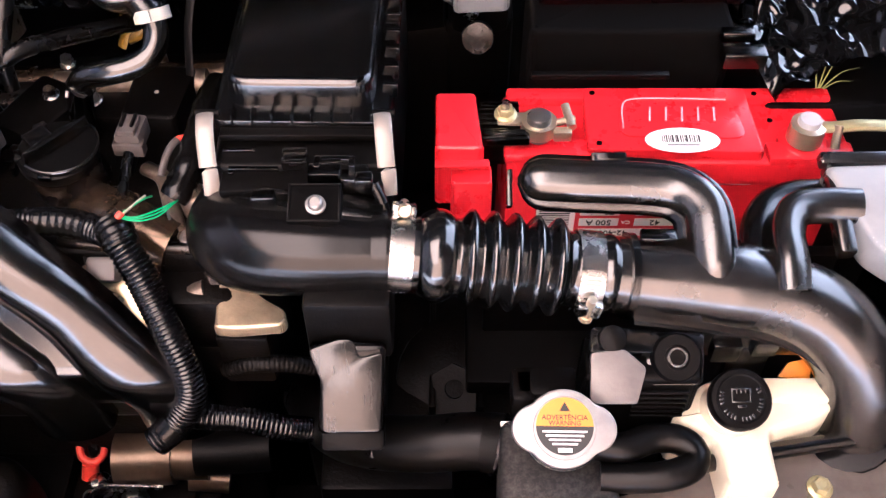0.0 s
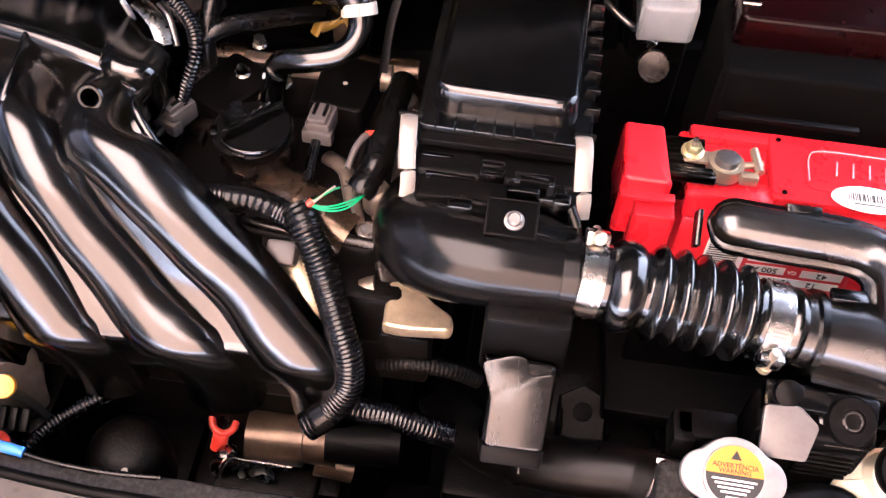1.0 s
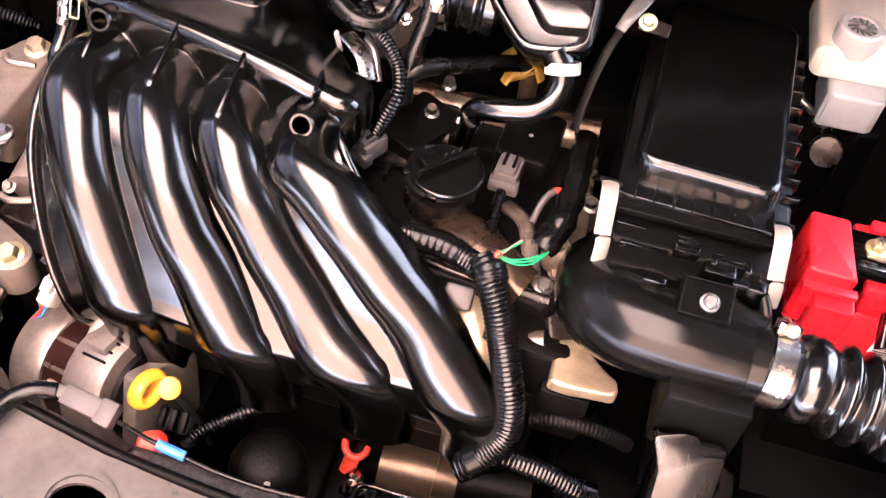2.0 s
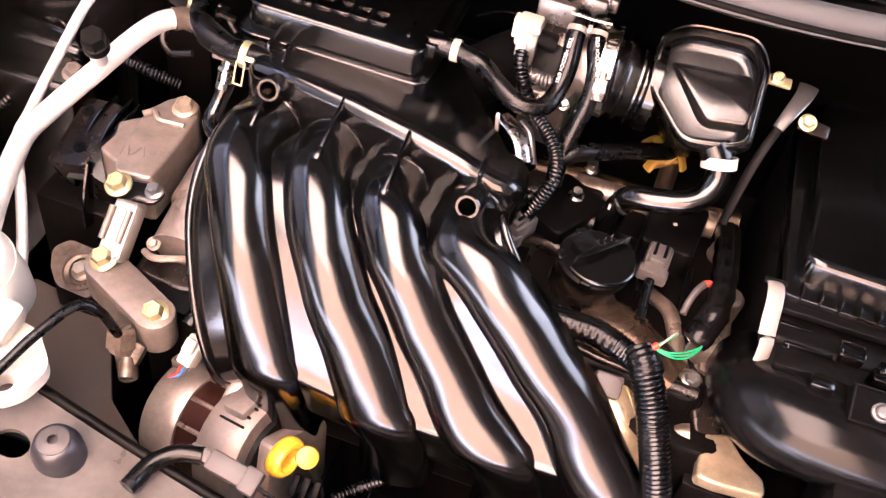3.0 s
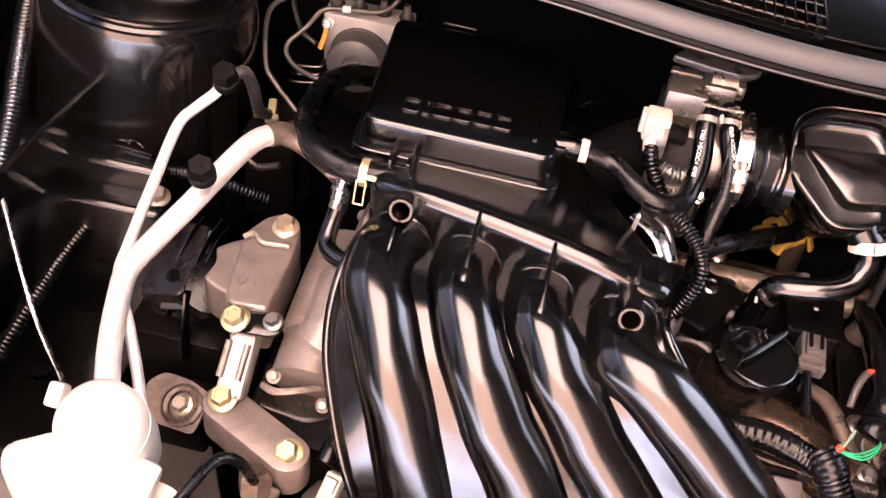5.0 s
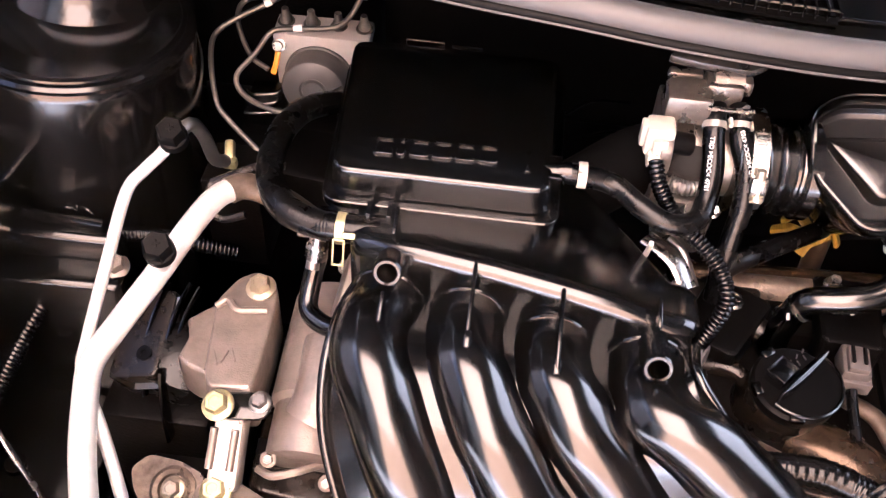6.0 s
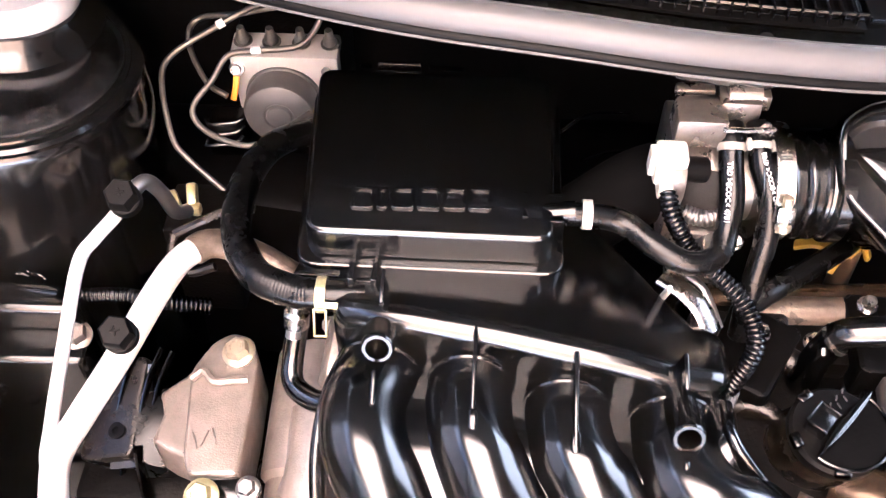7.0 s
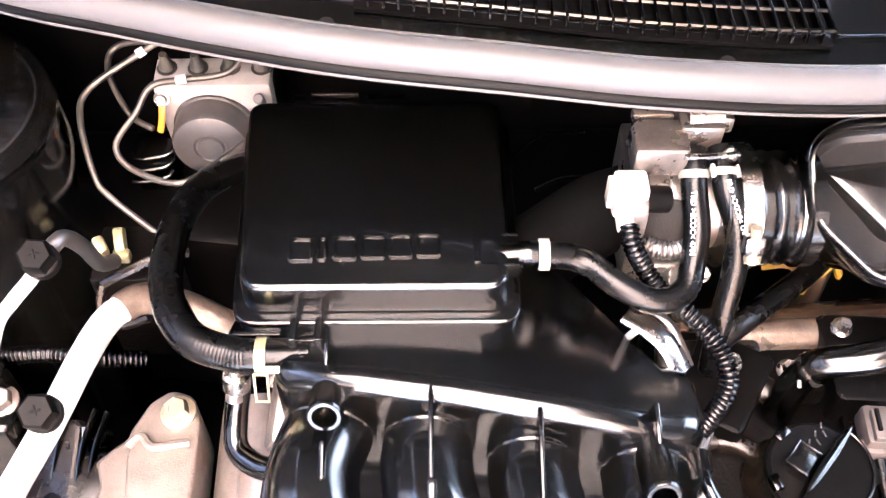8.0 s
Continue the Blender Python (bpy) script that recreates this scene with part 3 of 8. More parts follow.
for bx, by, bz in ((-0.557, 0.526, 0.901), (-0.383, 0.486, 0.888)):
    boss = lathe([(0.0098, -0.042), (0.0100, -0.002), (0.0096, 0.0), (0.0086, 0.001), (0.0068, 0.001), (0.0062, -0.001), (0.0058, -0.03), (0.001, -0.03)], 28)
    part("mounting_boss", moved(boss, facing((bx, by, bz), (0.0, -0.90, 0.43))), SATIN, manifold)
    part("rib", moved(box(0.0028, 0.022, 0.014, 0.0012), facing((bx, by + 0.037, bz + 0.006), (0, -0.25, 0.97))), GLOSS, manifold)
    part("rib", moved(box(0.0030, 0.020, 0.012, 0.0012), facing((bx - 0.001, by - 0.018, bz - 0.014), (0, -0.4, 0.9))), GLOSS, manifold)
for a, b in (((-0.502, 0.546, 0.903), (-0.501, 0.489, 0.888)), ((-0.444, 0.531, 0.903), (-0.444, 0.480, 0.884))):
    mid = (Vector(a) + Vector(b)) / 2
    ln = (Vector(a) - Vector(b)).length
    part("rib", moved(box(0.0030, ln, 0.026, 0.0014), facing(mid - Vector((0, -0.003, 0.012)), (0, -0.3, 0.95))), GLOSS, manifold)
    part("rib_foot", moved(box(0.0055, 0.012, 0.004, 0.0018), facing(Vector(b) + Vector((0, 0.002, 0.0)), (0, -0.35, 0.93))), GLOSS, manifold)
part("side_tab", moved(box(0.0030, 0.004, 0.030, 0.0008), facing((-0.3885, 0.582, 0.890), (0, -0.4, 0.9))), LIGHTGREY, manifold, "pale metal tab on the plenum")
part("support_strap", tube([(-0.388, 0.600, 0.884), (-0.376, 0.590, 0.884), (-0.366, 0.580, 0.881), (-0.358, 0.568, 0.872)], 0.008, 12, wide=0.9, flat=0.25), STEEL, manifold, "bright steel strap")
part("support_strap", tube([(-0.372, 0.602, 0.884), (-0.362, 0.592, 0.882), (-0.352, 0.574, 0.868)], 0.003, 10, wide=0.9, flat=0.5), DARKSTEEL, manifold, "bright steel strap")

# ---- the resonator box with the raised lettering ----
rbox = thing("resonator_box", (-0.535, 0.66, 0.85), "black plastic box with raised lettering on its lid", "resonator box")
OUT = [(-0.607, 0.5895), (-0.457, 0.5895), (-0.457, 0.735), (-0.617, 0.735)]
part("lid", prism(rounded(OUT, 0.012, 5), 0.902, 0.926, 0.0034, 4, taper=0.985), BOXPL, rbox)
part("rim", prism(rounded([(-0.613, 0.583), (-0.450, 0.583), (-0.451, 0.742), (-0.622, 0.742)], 0.014, 5), 0.893, 0.902, 0.0018, 3), BOXPL, rbox)
part("lower_body", prism(rounded([(-0.594, 0.610), (-0.472, 0.610), (-0.472, 0.73), (-0.600, 0.73)], 0.012, 4), 0.835, 0.895, 0.004, taper=1.16), DULL, rbox)
part("front_catch", box(0.040, 0.006, 0.010, 0.0015, centre=(-0.485, 0.583, 0.891)), SATIN, rbox)
part("front_catch", box(0.052, 0.005, 0.006, 0.0015, centre=(-0.588, 0.5825, 0.892)), SATIN, rbox)
for k in range(6):
    x0 = -0.5795 + 0.0155 * k
    w = 0.0045 if k == 1 else 0.0118
    if k > 1:
        x0 -= 0.0065
    # each raised character is only a plain bar
    frame_bar = joined(moved(box(w, 0.0016, 0.0044, 0.0006), pose(x0 + w / 2, 0.6085 + k * 0.0005, 0.9262)), moved(box(w, 0.0016, 0.0044, 0.0006), pose(x0 + w / 2, 0.6235 + k * 0.0005, 0.9262)),
                       moved(box(0.0016, 0.0150, 0.0044, 0.0006), pose(x0, 0.616 + k * 0.0005, 0.9262)), moved(box(0.0016, 0.0150, 0.0044, 0.0006), pose(x0 + w, 0.616 + k * 0.0005, 0.9262)))
    part("raised_mark", frame_bar, GLOSS, rbox)
part("rear_catch", joined(box(0.030, 0.004, 0.006, 0.001, centre=(-0.562, 0.741, 0.9235)), box(0.008, 0.003, 0.003, 0.001, centre=(-0.585, 0.741, 0.9225)), box(0.024, 0.003, 0.003, 0.001, centre=(-0.530, 0.741, 0.9225))), GLOSS, rbox)
part("nipple", tube([(-0.475, 0.616, 0.918), (-0.445, 0.6165, 0.922)], 0.0068, 16), SATIN, rbox)
part("nipple_shroud", joined(box(0.004, 0.020, 0.014, 0.001, centre=(-0.4755, 0.616, 0.921)), box(0.022, 0.0028, 0.012, 0.0008, centre=(-0.463, 0.6265, 0.920)), box(0.022, 0.0028, 0.012, 0.0008, centre=(-0.463, 0.606, 0.920))), SATIN, rbox)
part("mount_bracket", joined(box(0.004, 0.03, 0.05, 0.001, centre=(-0.563, 0.583, 0.884)), box(0.004, 0.03, 0.05, 0.001, centre=(-0.577, 0.583, 0.884)), box(0.018, 0.006, 0.012, 0.001, centre=(-0.57, 0.574, 0.897)), box(0.02, 0.018, 0.004, 0.001, centre=(-0.57, 0.58, 0.880))), SATIN, rbox)

def clamp(name, at, axis, r, width, mat, label, ears=0.008):
    """A spring hose clamp: a band with two upstanding ears."""
    c = thing(name, at, label, "hose clamp", "hose clamps")
    part("band", ring_band(at, axis, r, width, 0.0014, 28), mat, c)
    up = Vector(CAMWARD)
    ax = Vector(axis).normalized()
    up = (up - ax * up.dot(ax)).normalized()
    for s in (-1, 1):
        part("ear", moved(box(width * 0.45, 0.003, ears, 0.0008), facing(Vector(at) + up * (r + ears * 0.4) + ax * s * width * 0.22, up, ax.cross(up))), mat, c)
    return c


def worm_clamp(at, axis, r, width, screw_dir, label):
    """A worm-drive band with its slotted screw housing."""
    c = thing("hose_clamp", at, label, "hose clamp", "hose clamps")
    part("band", ring_band(at, axis, r, width, 0.0012, 48), STEEL, c)
    ax = Vector(axis).normalized()
    u = Vector(screw_dir)
    u = (u - ax * u.dot(ax)).normalized()
    t = ax.cross(u)
    p = Vector(at) + u * (r + 0.004)
    part("housing", moved(box(width * 1.05, 0.013, 0.008, 0.002), facing(p, u, t)), STEEL, c)
    part("screw", joined(moved(lathe([(0.0032, -0.012), (0.0032, 0.006), (0.0048, 0.006), (0.0048, 0.010), (0.0035, 0.0115)], 16), facing(p + u * 0.001, t, u)),
                         moved(box(0.0085, 0.0012, 0.0012, 0.0002), facing(p + u * 0.001 + t * 0.0117, t, u))), BRASS, c)
    for k in range(5):
        part("slot", moved(box(width * 0.6, 0.0010, 0.0006, 0.0), facing(Vector(at) + (u * math.cos(0.5 + 0.11 * k) - t * math.sin(0.5 + 0.11 * k)) * (r + 0.0013),
             u * math.cos(0.5 + 0.11 * k) - t * math.sin(0.5 + 0.11 * k), t)), DARKSTEEL, c)
    return c


def hose(name, pts, r, mat, label, category="hose", ripple=None, sides=18):
    return solid(name, tube(pts, r, sides, ripple=ripple), mat, label, category)


bh1 = thing("breather_hose", (-0.64, 0.65, 0.86), "thick black rubber hose curving round the resonator box", "hose")
part("hose", tube([(-0.590, 0.790, 0.820), (-0.620, 0.762, 0.840), (-0.645, 0.728, 0.862), (-0.657, 0.698, 0.874), (-0.661, 0.655, 0.885), (-0.655, 0.610, 0.892), (-0.638, 0.580, 0.893), (-0.612, 0.570, 0.891), (-0.592, 0.568, 0.892), (-0.568, 0.568, 0.893)], 0.0100, 20), RUBBER, bh1)
part("weave_sleeve", tube([(-0.652, 0.602, 0.8925), (-0.636, 0.579, 0.893), (-0.612, 0.570, 0.891), (-0.602, 0.5685, 0.8915)], 0.0102, 24, ripple=(0.0022, 0.00010)), RUBBER, bh1, "finely ribbed rubber")
gc = thing("hose_clamp", (-0.595, 0.568, 0.892), "pale gold spring clamp on a black hose", "hose clamp", "hose clamps")
part("band", ring_band((-0.595, 0.568, 0.892), (1, 0, 0), 0.0102, 0.006, 0.0010, 28), YZINC, gc)
gcm = facing((-0.595, 0.5535, 0.886), (0, -0.90, 0.44), (0, 0.44, 0.90))
part("loop", moved(joined(box(0.0014, 0.019, 0.0014, 0.0005, centre=(-0.0036, -0.002, 0)), box(0.0014, 0.019, 0.0014, 0.0005, centre=(0.0036, -0.002, 0)), box(0.0086, 0.0014, 0.0014, 0.0005, centre=(0, -0.011, 0)), box(0.0086, 0.0014, 0.0014, 0.0005, centre=(0, 0.007, 0))), gcm), YZINC, gc)
part("tab", moved(box(0.009, 0.004, 0.002, 0.0006), facing((-0.588, 0.556, 0.898), CAMWARD)), YZINC, gc)
hose("breather_hose", [(-0.450, 0.6165, 0.920), (-0.438, 0.617, 0.919), (-0.416, 0.617, 0.914), (-0.396, 0.603, 0.909), (-0.376, 0.595, 0.904), (-0.358, 0.602, 0.904), (-0.352, 0.618, 0.912), (-0.350, 0.632, 0.925), (-0.352, 0.647, 0.938), (-0.352, 0.657, 0.945), (-0.352, 0.668, 0.950)], 0.0076, RUBBER, "glossy black rubber hose looping to the throttle body")
clamp("hose_clamp", (-0.438, 0.617, 0.9195), (1, 0, 0), 0.0077, 0.006, PALE, "off-white spring clamp on a black hose", 0.006)

# ---- throttle body, its hoses and bellows ----
tb = thing("throttle_body", (-0.355, 0.65, 0.88), "cast aluminium throttle body with motor cover and connector", "throttle body")
part("bore", tube([(-0.385, 0.668, 0.905), (-0.322, 0.664, 0.908)], 0.0275, 32), TBCAST, tb)
for tx in (-0.372, -0.360, -0.345):
    part("bore_rib", ring_band((tx, 0.667, 0.906), (1, -0.06, 0.05), 0.0272, 0.003, 0.0028, 32), TBCAST, tb)
part("lever", moved(prism(circle(0, 0, 0.017, 0.013, 20), -0.002, 0.002, 0.0006), facing((-0.3655, 0.640, 0.920), (-0.2, -0.75, 0.62))), DULL, tb, "black throttle lever")
part("return_spring", tube([(-0.376, 0.632, 0.908), (-0.366, 0.628, 0.908), (-0.356, 0.630, 0.908)], 0.006, 12, ripple=(0.0026, 0.0012)), DARKSTEEL, tb)
part("gear_cover", moved(prism(rounded([(-0.036, -0.006), (-0.018, 0.012), (0.028, 0.010), (0.036, -0.004), (0.020, -0.014), (-0.012, -0.010)], 0.006), -0.004, 0.003, 0.0015), facing((-0.354, 0.692, 0.973), (0, -0.15, 0.98))), GEARCASE, tb, "smoked grey gear cover")
part("flange", moved(prism(rounded([(-0.036, -0.036), (0.036, -0.036), (0.036, 0.036), (-0.036, 0.036)], 0.012), -0.004, 0.004, 0.001), facing((-0.383, 0.668, 0.905), (1, 0, 0))), TBCAST, tb)
part("motor_cover", box(0.031, 0.026, 0.022, 0.003, centre=(-0.372, 0.668, 0.952)), TBCAST, tb)
part("cover_cap", box(0.024, 0.008, 0.008, 0.002, centre=(-0.374, 0.686, 0.960)), TBCAST, tb)
part("shaft_housing", tube([(-0.356, 0.683, 0.962), (-0.336, 0.684, 0.962)], 0.010, 16), TBCAST, tb)
part("gear_case", joined(box(0.026, 0.022, 0.020, 0.003, centre=(-0.348, 0.681, 0.955)), box(0.008, 0.014, 0.012, 0.002, centre=(-0.332, 0.686, 0.957))), TBCAST, tb)
part("lower_web", prism(rounded([(-0.380, 0.622), (-0.345, 0.620), (-0.335, 0.65), (-0.38, 0.655)], 0.006), 0.85, 0.900, 0.004), TBCAST, tb)
part("idle_screw", tube([(-0.362, 0.622, 0.885), (-0.358, 0.612, 0.902)], 0.008, 16), TBCAST, tb)
for bx, by, bz in ((-0.345, 0.617, 0.900), (-0.338, 0.684, 0.972), (-0.333, 0.662, 0.952)):
    hex_bolt(tb, (bx, by, bz), CAMWARD, 0.004, STEEL)
part("linkage", tube([(-0.36, 0.655, 0.958), (-0.345, 0.657, 0.956), (-0.328, 0.660, 0.955)], 0.0018, 8), STEEL, tb)
conn = part("connector", joined(box(0.0195, 0.018, 0.024, 0.003, centre=(-0.3885, 0.647, 0.936)), box(0.014, 0.018, 0.012, 0.002, centre=(-0.388, 0.641, 0.924)), box(0.005, 0.010, 0.018, 0.001, centre=(-0.399, 0.647, 0.938)), box(0.010, 0.003, 0.014, 0.0008, centre=(-0.388, 0.635, 0.934))), PALE, tb, "off-white nylon connector")
part("connector_socket", tube([(-0.382, 0.645, 0.934), (-0.366, 0.648, 0.930)], 0.008, 14), DULL, tb)
hose("loom_tube", [(-0.389, 0.637, 0.925), (-0.386, 0.625, 0.916), (-0.377, 0.617, 0.902), (-0.366, 0.604, 0.894), (-0.352, 0.593, 0.890), (-0.338, 0.578, 0.882), (-0.333, 0.560, 0.872), (-0.340, 0.550, 0.852), (-0.352, 0.545, 0.82)], 0.0062, LOOM, "corrugated black loom tube below the throttle body", "loom tube", ripple=(0.0032, 0.0012), sides=14)

clampneck = ring_band((-0.352, 0.655, 0.9435), (0.0, 0.80, 0.60), 0.0077, 0.0045, 0.0009, 24)
_c = thing("hose_clamp", (-0.355, 0.652, 0.940), "pale spring clamp on a hose of the throttle body", "hose clamp", "hose clamps")
part("band", clampneck, CLIPSTEEL, _c)
part("ear", box(0.003, 0.008, 0.004, 0.001, centre=(-0.343, 0.652, 0.950)), PALE, _c)
_c = thing("hose_clamp", (-0.336, 0.657, 0.942), "pale spring clamp on a hose of the throttle body", "hose clamp", "hose clamps")
part("band", ring_band((-0.335, 0.657, 0.9435), (0.0, 0.80, 0.60), 0.0073, 0.0045, 0.0009, 24), CLIPSTEEL, _c)
part("ear", box(0.003, 0.008, 0.004, 0.001, centre=(-0.327, 0.655, 0.946)), PALE, _c)
wh = thing("coolant_hose", (-0.336, 0.62, 0.88), "thin black rubber hose with white printed markings", "hose")
part("hose", tube([(-0.336, 0.670, 0.950), (-0.335, 0.659, 0.945), (-0.334, 0.646, 0.938), (-0.328, 0.632, 0.925), (-0.327, 0.618, 0.908), (-0.331, 0.603, 0.888), (-0.334, 0.592, 0.870), (-0.334, 0.585, 0.845)], 0.0072, 16), RUBBER, wh)
hose("vacuum_hose", [(-0.338, 0.588, 0.866), (-0.322, 0.598, 0.872), (-0.300, 0.616, 0.868), (-0.272, 0.640, 0.860), (-0.240, 0.672, 0.845)], 0.0072, RUBBER, "black rubber hose running to the amber valve")
MARKS = material("white ink markings", (0.62, 0.62, 0.62), 0.5)
letters("TRD >ECOC< 4703", 0.0042, facing((-0.3297, 0.6341, 0.9377), (0.15, -0.62, 0.77), (-0.30, 0.70, 0.65)) @ pose(0, 0, 0, 0, 0, 90), MARKS, wh, "marking", "white printed characters")
wh2 = letters("TRD >ECOC< 4701", 0.0044, facing((-0.3545, 0.6285, 0.9318), (-0.40, -0.63, 0.66), (0.0, 0.72, 0.69)) @ pose(0, 0, 0, 0, 0, -90), MARKS, wh, "marking", "white printed characters")

bel = thing("air_bellows", (-0.30, 0.65, 0.88), "black rubber bellows between resonator and throttle body", "bellows")
part("bellows", tube([(-0.335, 0.655, 0.912), (-0.31, 0.656, 0.912), (-0.283, 0.658, 0.910)], lambda s: 0.0345, 36, ripple=(0.0095, 0.0055)), BELLOW, bel)
part("cuff", ring_band((-0.2835, 0.658, 0.910), (1, 0.04, -0.03), 0.0330, 0.008, 0.0028, 36), BELLOW, bel)
worm_clamp((-0.322, 0.655, 0.915), (1, 0.02, 0.02), 0.0362, 0.011, (0, -0.92, 0.30), "bright steel worm clamp on the bellows")

res = thing("resonator", (-0.25, 0.65, 0.88), "satin black moulded resonator chamber with a rimmed cover", "resonator")
RES = rounded([(-0.289, 0.633), (-0.290, 0.678), (-0.270, 0.692), (-0.216, 0.696), (-0.201, 0.678), (-0.198, 0.608), (-0.214, 0.600), (-0.250, 0.594)][::-1], 0.012, 4)
tiltm = Matrix.Translation((-0.247, 0.645, 0.932)) @ pose(0, 0, 0, 34, 0, 0) @ Matrix.Translation((0.247, -0.645, 0))


def inset(outline, f):
    return [(-0.246 + (x + 0.246) * f, 0.646 + (y - 0.646) * f) for x, y in outline]


def dish(*levels, cap=True):
    return loft([[Vector((x, y, z)) for x, y in inset(RES, f)] for f, z in levels], cap)


part("rim", moved(dish((0.93, -0.008), (0.99, -0.008), (1.0, -0.005), (1.015, 0.0), (1.010, 0.004), (0.99, 0.0075), (0.97, 0.0088), (0.945, 0.0080), (0.935, 0.0086), (0.89, 0.0086), (0.875, 0.007), (0.865, 0.002), (0.855, -0.010), (0.93, -0.008), cap=False), tiltm), GLOSS, res, sharp=60)
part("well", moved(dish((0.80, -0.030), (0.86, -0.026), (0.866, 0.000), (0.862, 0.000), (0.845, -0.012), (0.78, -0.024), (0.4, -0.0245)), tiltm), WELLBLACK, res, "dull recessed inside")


def panel_ring(f, z):
    """The raised panel's outline, scaled about its middle; its rear edge runs out into the floor of the dish."""
    ring = rounded([(-0.273, 0.664), (-0.236, 0.6235), (-0.201, 0.629), (-0.2035, 0.671)], 0.007, 5)
    return [Vector((-0.225 + (x + 0.225) * f, 0.647 + (y - 0.647) * f, z - 0.0085 * min(1.0, max(0.0, (0.647 + (y - 0.647) * f - 0.640) / 0.028)) ** 1.5)) for x, y in ring]


part("cover", moved(dish((0.90, -0.022), (0.868, -0.004), (0.84, -0.009), (0.80, -0.0125), (0.70, -0.0135), (0.3, -0.0135)), tiltm), RESPL, res, sharp=60)
part("raised_panel", moved(loft([panel_ring(f, z) for f, z in ((1.20, -0.0150), (1.13, -0.0120), (1.07, -0.0075), (1.03, -0.0048), (0.98, -0.0038), (0.85, -0.0034), (0.5, -0.0032), (0.1, -0.0032))]), tiltm), RESPL, res, sharp=60)
part("lower_shell", moved(prism([(x * 0.8 - 0.0494, y * 0.8 + 0.133) for x, y in RES], -0.075, -0.031, 0.008, 3, taper=1.10), tiltm), SATIN, res)
part("outlet", tube([(-0.225, 0.612, 0.908), (-0.217, 0.606, 0.900)], 0.0125, 18), SATIN, res)
part("bracket", moved(box(0.020, 0.010, 0.003, 0.001), facing((-0.192, 0.668, 0.943), (0, -0.2, 1))), YZINC, res, "gold fixing bracket")
hex_bolt(res, (-0.193, 0.668, 0.946), CAMWARD, 0.0038, YZINC)
pip = solid("breather_pipe", tube([(-0.217, 0.607, 0.903), (-0.214, 0.598, 0.888), (-0.219, 0.588, 0.877), (-0.232, 0.581, 0.871), (-0.252, 0.578, 0.867), (-0.274, 0.580, 0.858), (-0.282, 0.580, 0.83), (-0.283, 0.579, 0.80)], 0.0098, 20), GLOSS, "glossy black breather hose from the rocker cover to the resonator", "hose")
clamp("hose_clamp", (-0.2165, 0.606, 0.899), (0.2, -0.5, -0.85), 0.0125, 0.009, PALE, "off-white clamp on the resonator outlet", 0.006)
_c = thing("hose_clamp", (-0.276, 0.580, 0.852), "thin wire clamp at the foot of the breather hose", "hose clamp", "hose clamps")
part("band", ring_band((-0.276, 0.580, 0.853), (0.55, -0.05, 0.83), 0.0100, 0.003, 0.0010, 24), STEEL, _c)
part("ear", moved(box(0.0025, 0.005, 0.002, 0.0006), facing((-0.285, 0.571, 0.852), CAMWARD)), DARKSTEEL, _c)
solid("paint_dot", moved(lathe([(0.0022, 0), (0.0018, 0.0006)], 14), facing((-0.272, 0.5722, 0.863), (0.05, -0.80, 0.60))), PALE, "white paint dab on the breather hose", "mark")
wb = thing("metal_bracket", (-0.18, 0.63, 0.90), "bright steel bracket beside the air filter box", "bracket")
part("strip", tube([(-0.166, 0.684, 0.936), (-0.169, 0.670, 0.934), (-0.176, 0.652, 0.929), (-0.182, 0.638, 0.922)], lambda s: 0.0080 - 0.0035 * s, 12, wide=1.0, flat=0.20), DARKSTEEL, wb)
part("lower_strip", tube([(-0.180, 0.642, 0.922), (-0.187, 0.625, 0.910), (-0.193, 0.608, 0.885), (-0.196, 0.595, 0.85)], 0.0036, 10, wide=1.0, flat=0.22), DULL, wb)
hex_bolt(wb, (-0.163, 0.642, 0.932), CAMWARD, 0.0052, YZINC)
part("tongue", moved(box(0.024, 0.012, 0.003, 0.001), facing((-0.157, 0.642, 0.929), (0.1, -0.4, 0.9))), GREASY, wb)
gb = thing("vacuum_valve", (-0.245, 0.668, 0.80), "amber yellow plastic valve under the bellows", "valve")
part("body", tube([(-0.262, 0.660, 0.836), (-0.243, 0.668, 0.842)], 0.007, 14), VALVEY, gb)
for pet in ([(-0.243, 0.688, 0.838), (-0.246, 0.678, 0.848), (-0.250, 0.668, 0.842)], [(-0.234, 0.662, 0.836), (-0.242, 0.664, 0.850), (-0.252, 0.658, 0.842)],
            [(-0.272, 0.682, 0.836), (-0.264, 0.678, 0.847), (-0.256, 0.670, 0.842)], [(-0.282, 0.670, 0.836), (-0.272, 0.666, 0.844), (-0.262, 0.664, 0.842)], [(-0.264, 0.650, 0.834), (-0.258, 0.656, 0.846), (-0.252, 0.662, 0.842)]):
    part("arm", tube(pet, 0.0042, 8, wide=1.2, flat=0.6), VALVEY, gb)
part("stem", tube([(-0.245, 0.668, 0.84), (-0.243, 0.668, 0.79)], 0.008, 12), BRONZE, gb)

# ---- engine: rocker cover, front case, block ----
eng = thing("engine_block", (-0.4, 0.5, 0.3), "oily cast engine block with a brownish metal rocker cover, blackened for shade", "engine")
part("block", box(0.47, 0.22, 0.42, 0.01, centre=(-0.40, 0.54, 0.51)), SHADECAST, eng)
part("rocker_cover", prism(rounded([(-0.352, 0.46), (-0.172, 0.46), (-0.168, 0.655), (-0.36, 0.655)], 0.015), 0.70, 0.797, 0.008, 3), SHADECAST, eng)
part("cover_rail", tube([(-0.355, 0.640, 0.806), (-0.26, 0.645, 0.806), (-0.175, 0.650, 0.806)], 0.012, 14), OILGLOSS, eng)
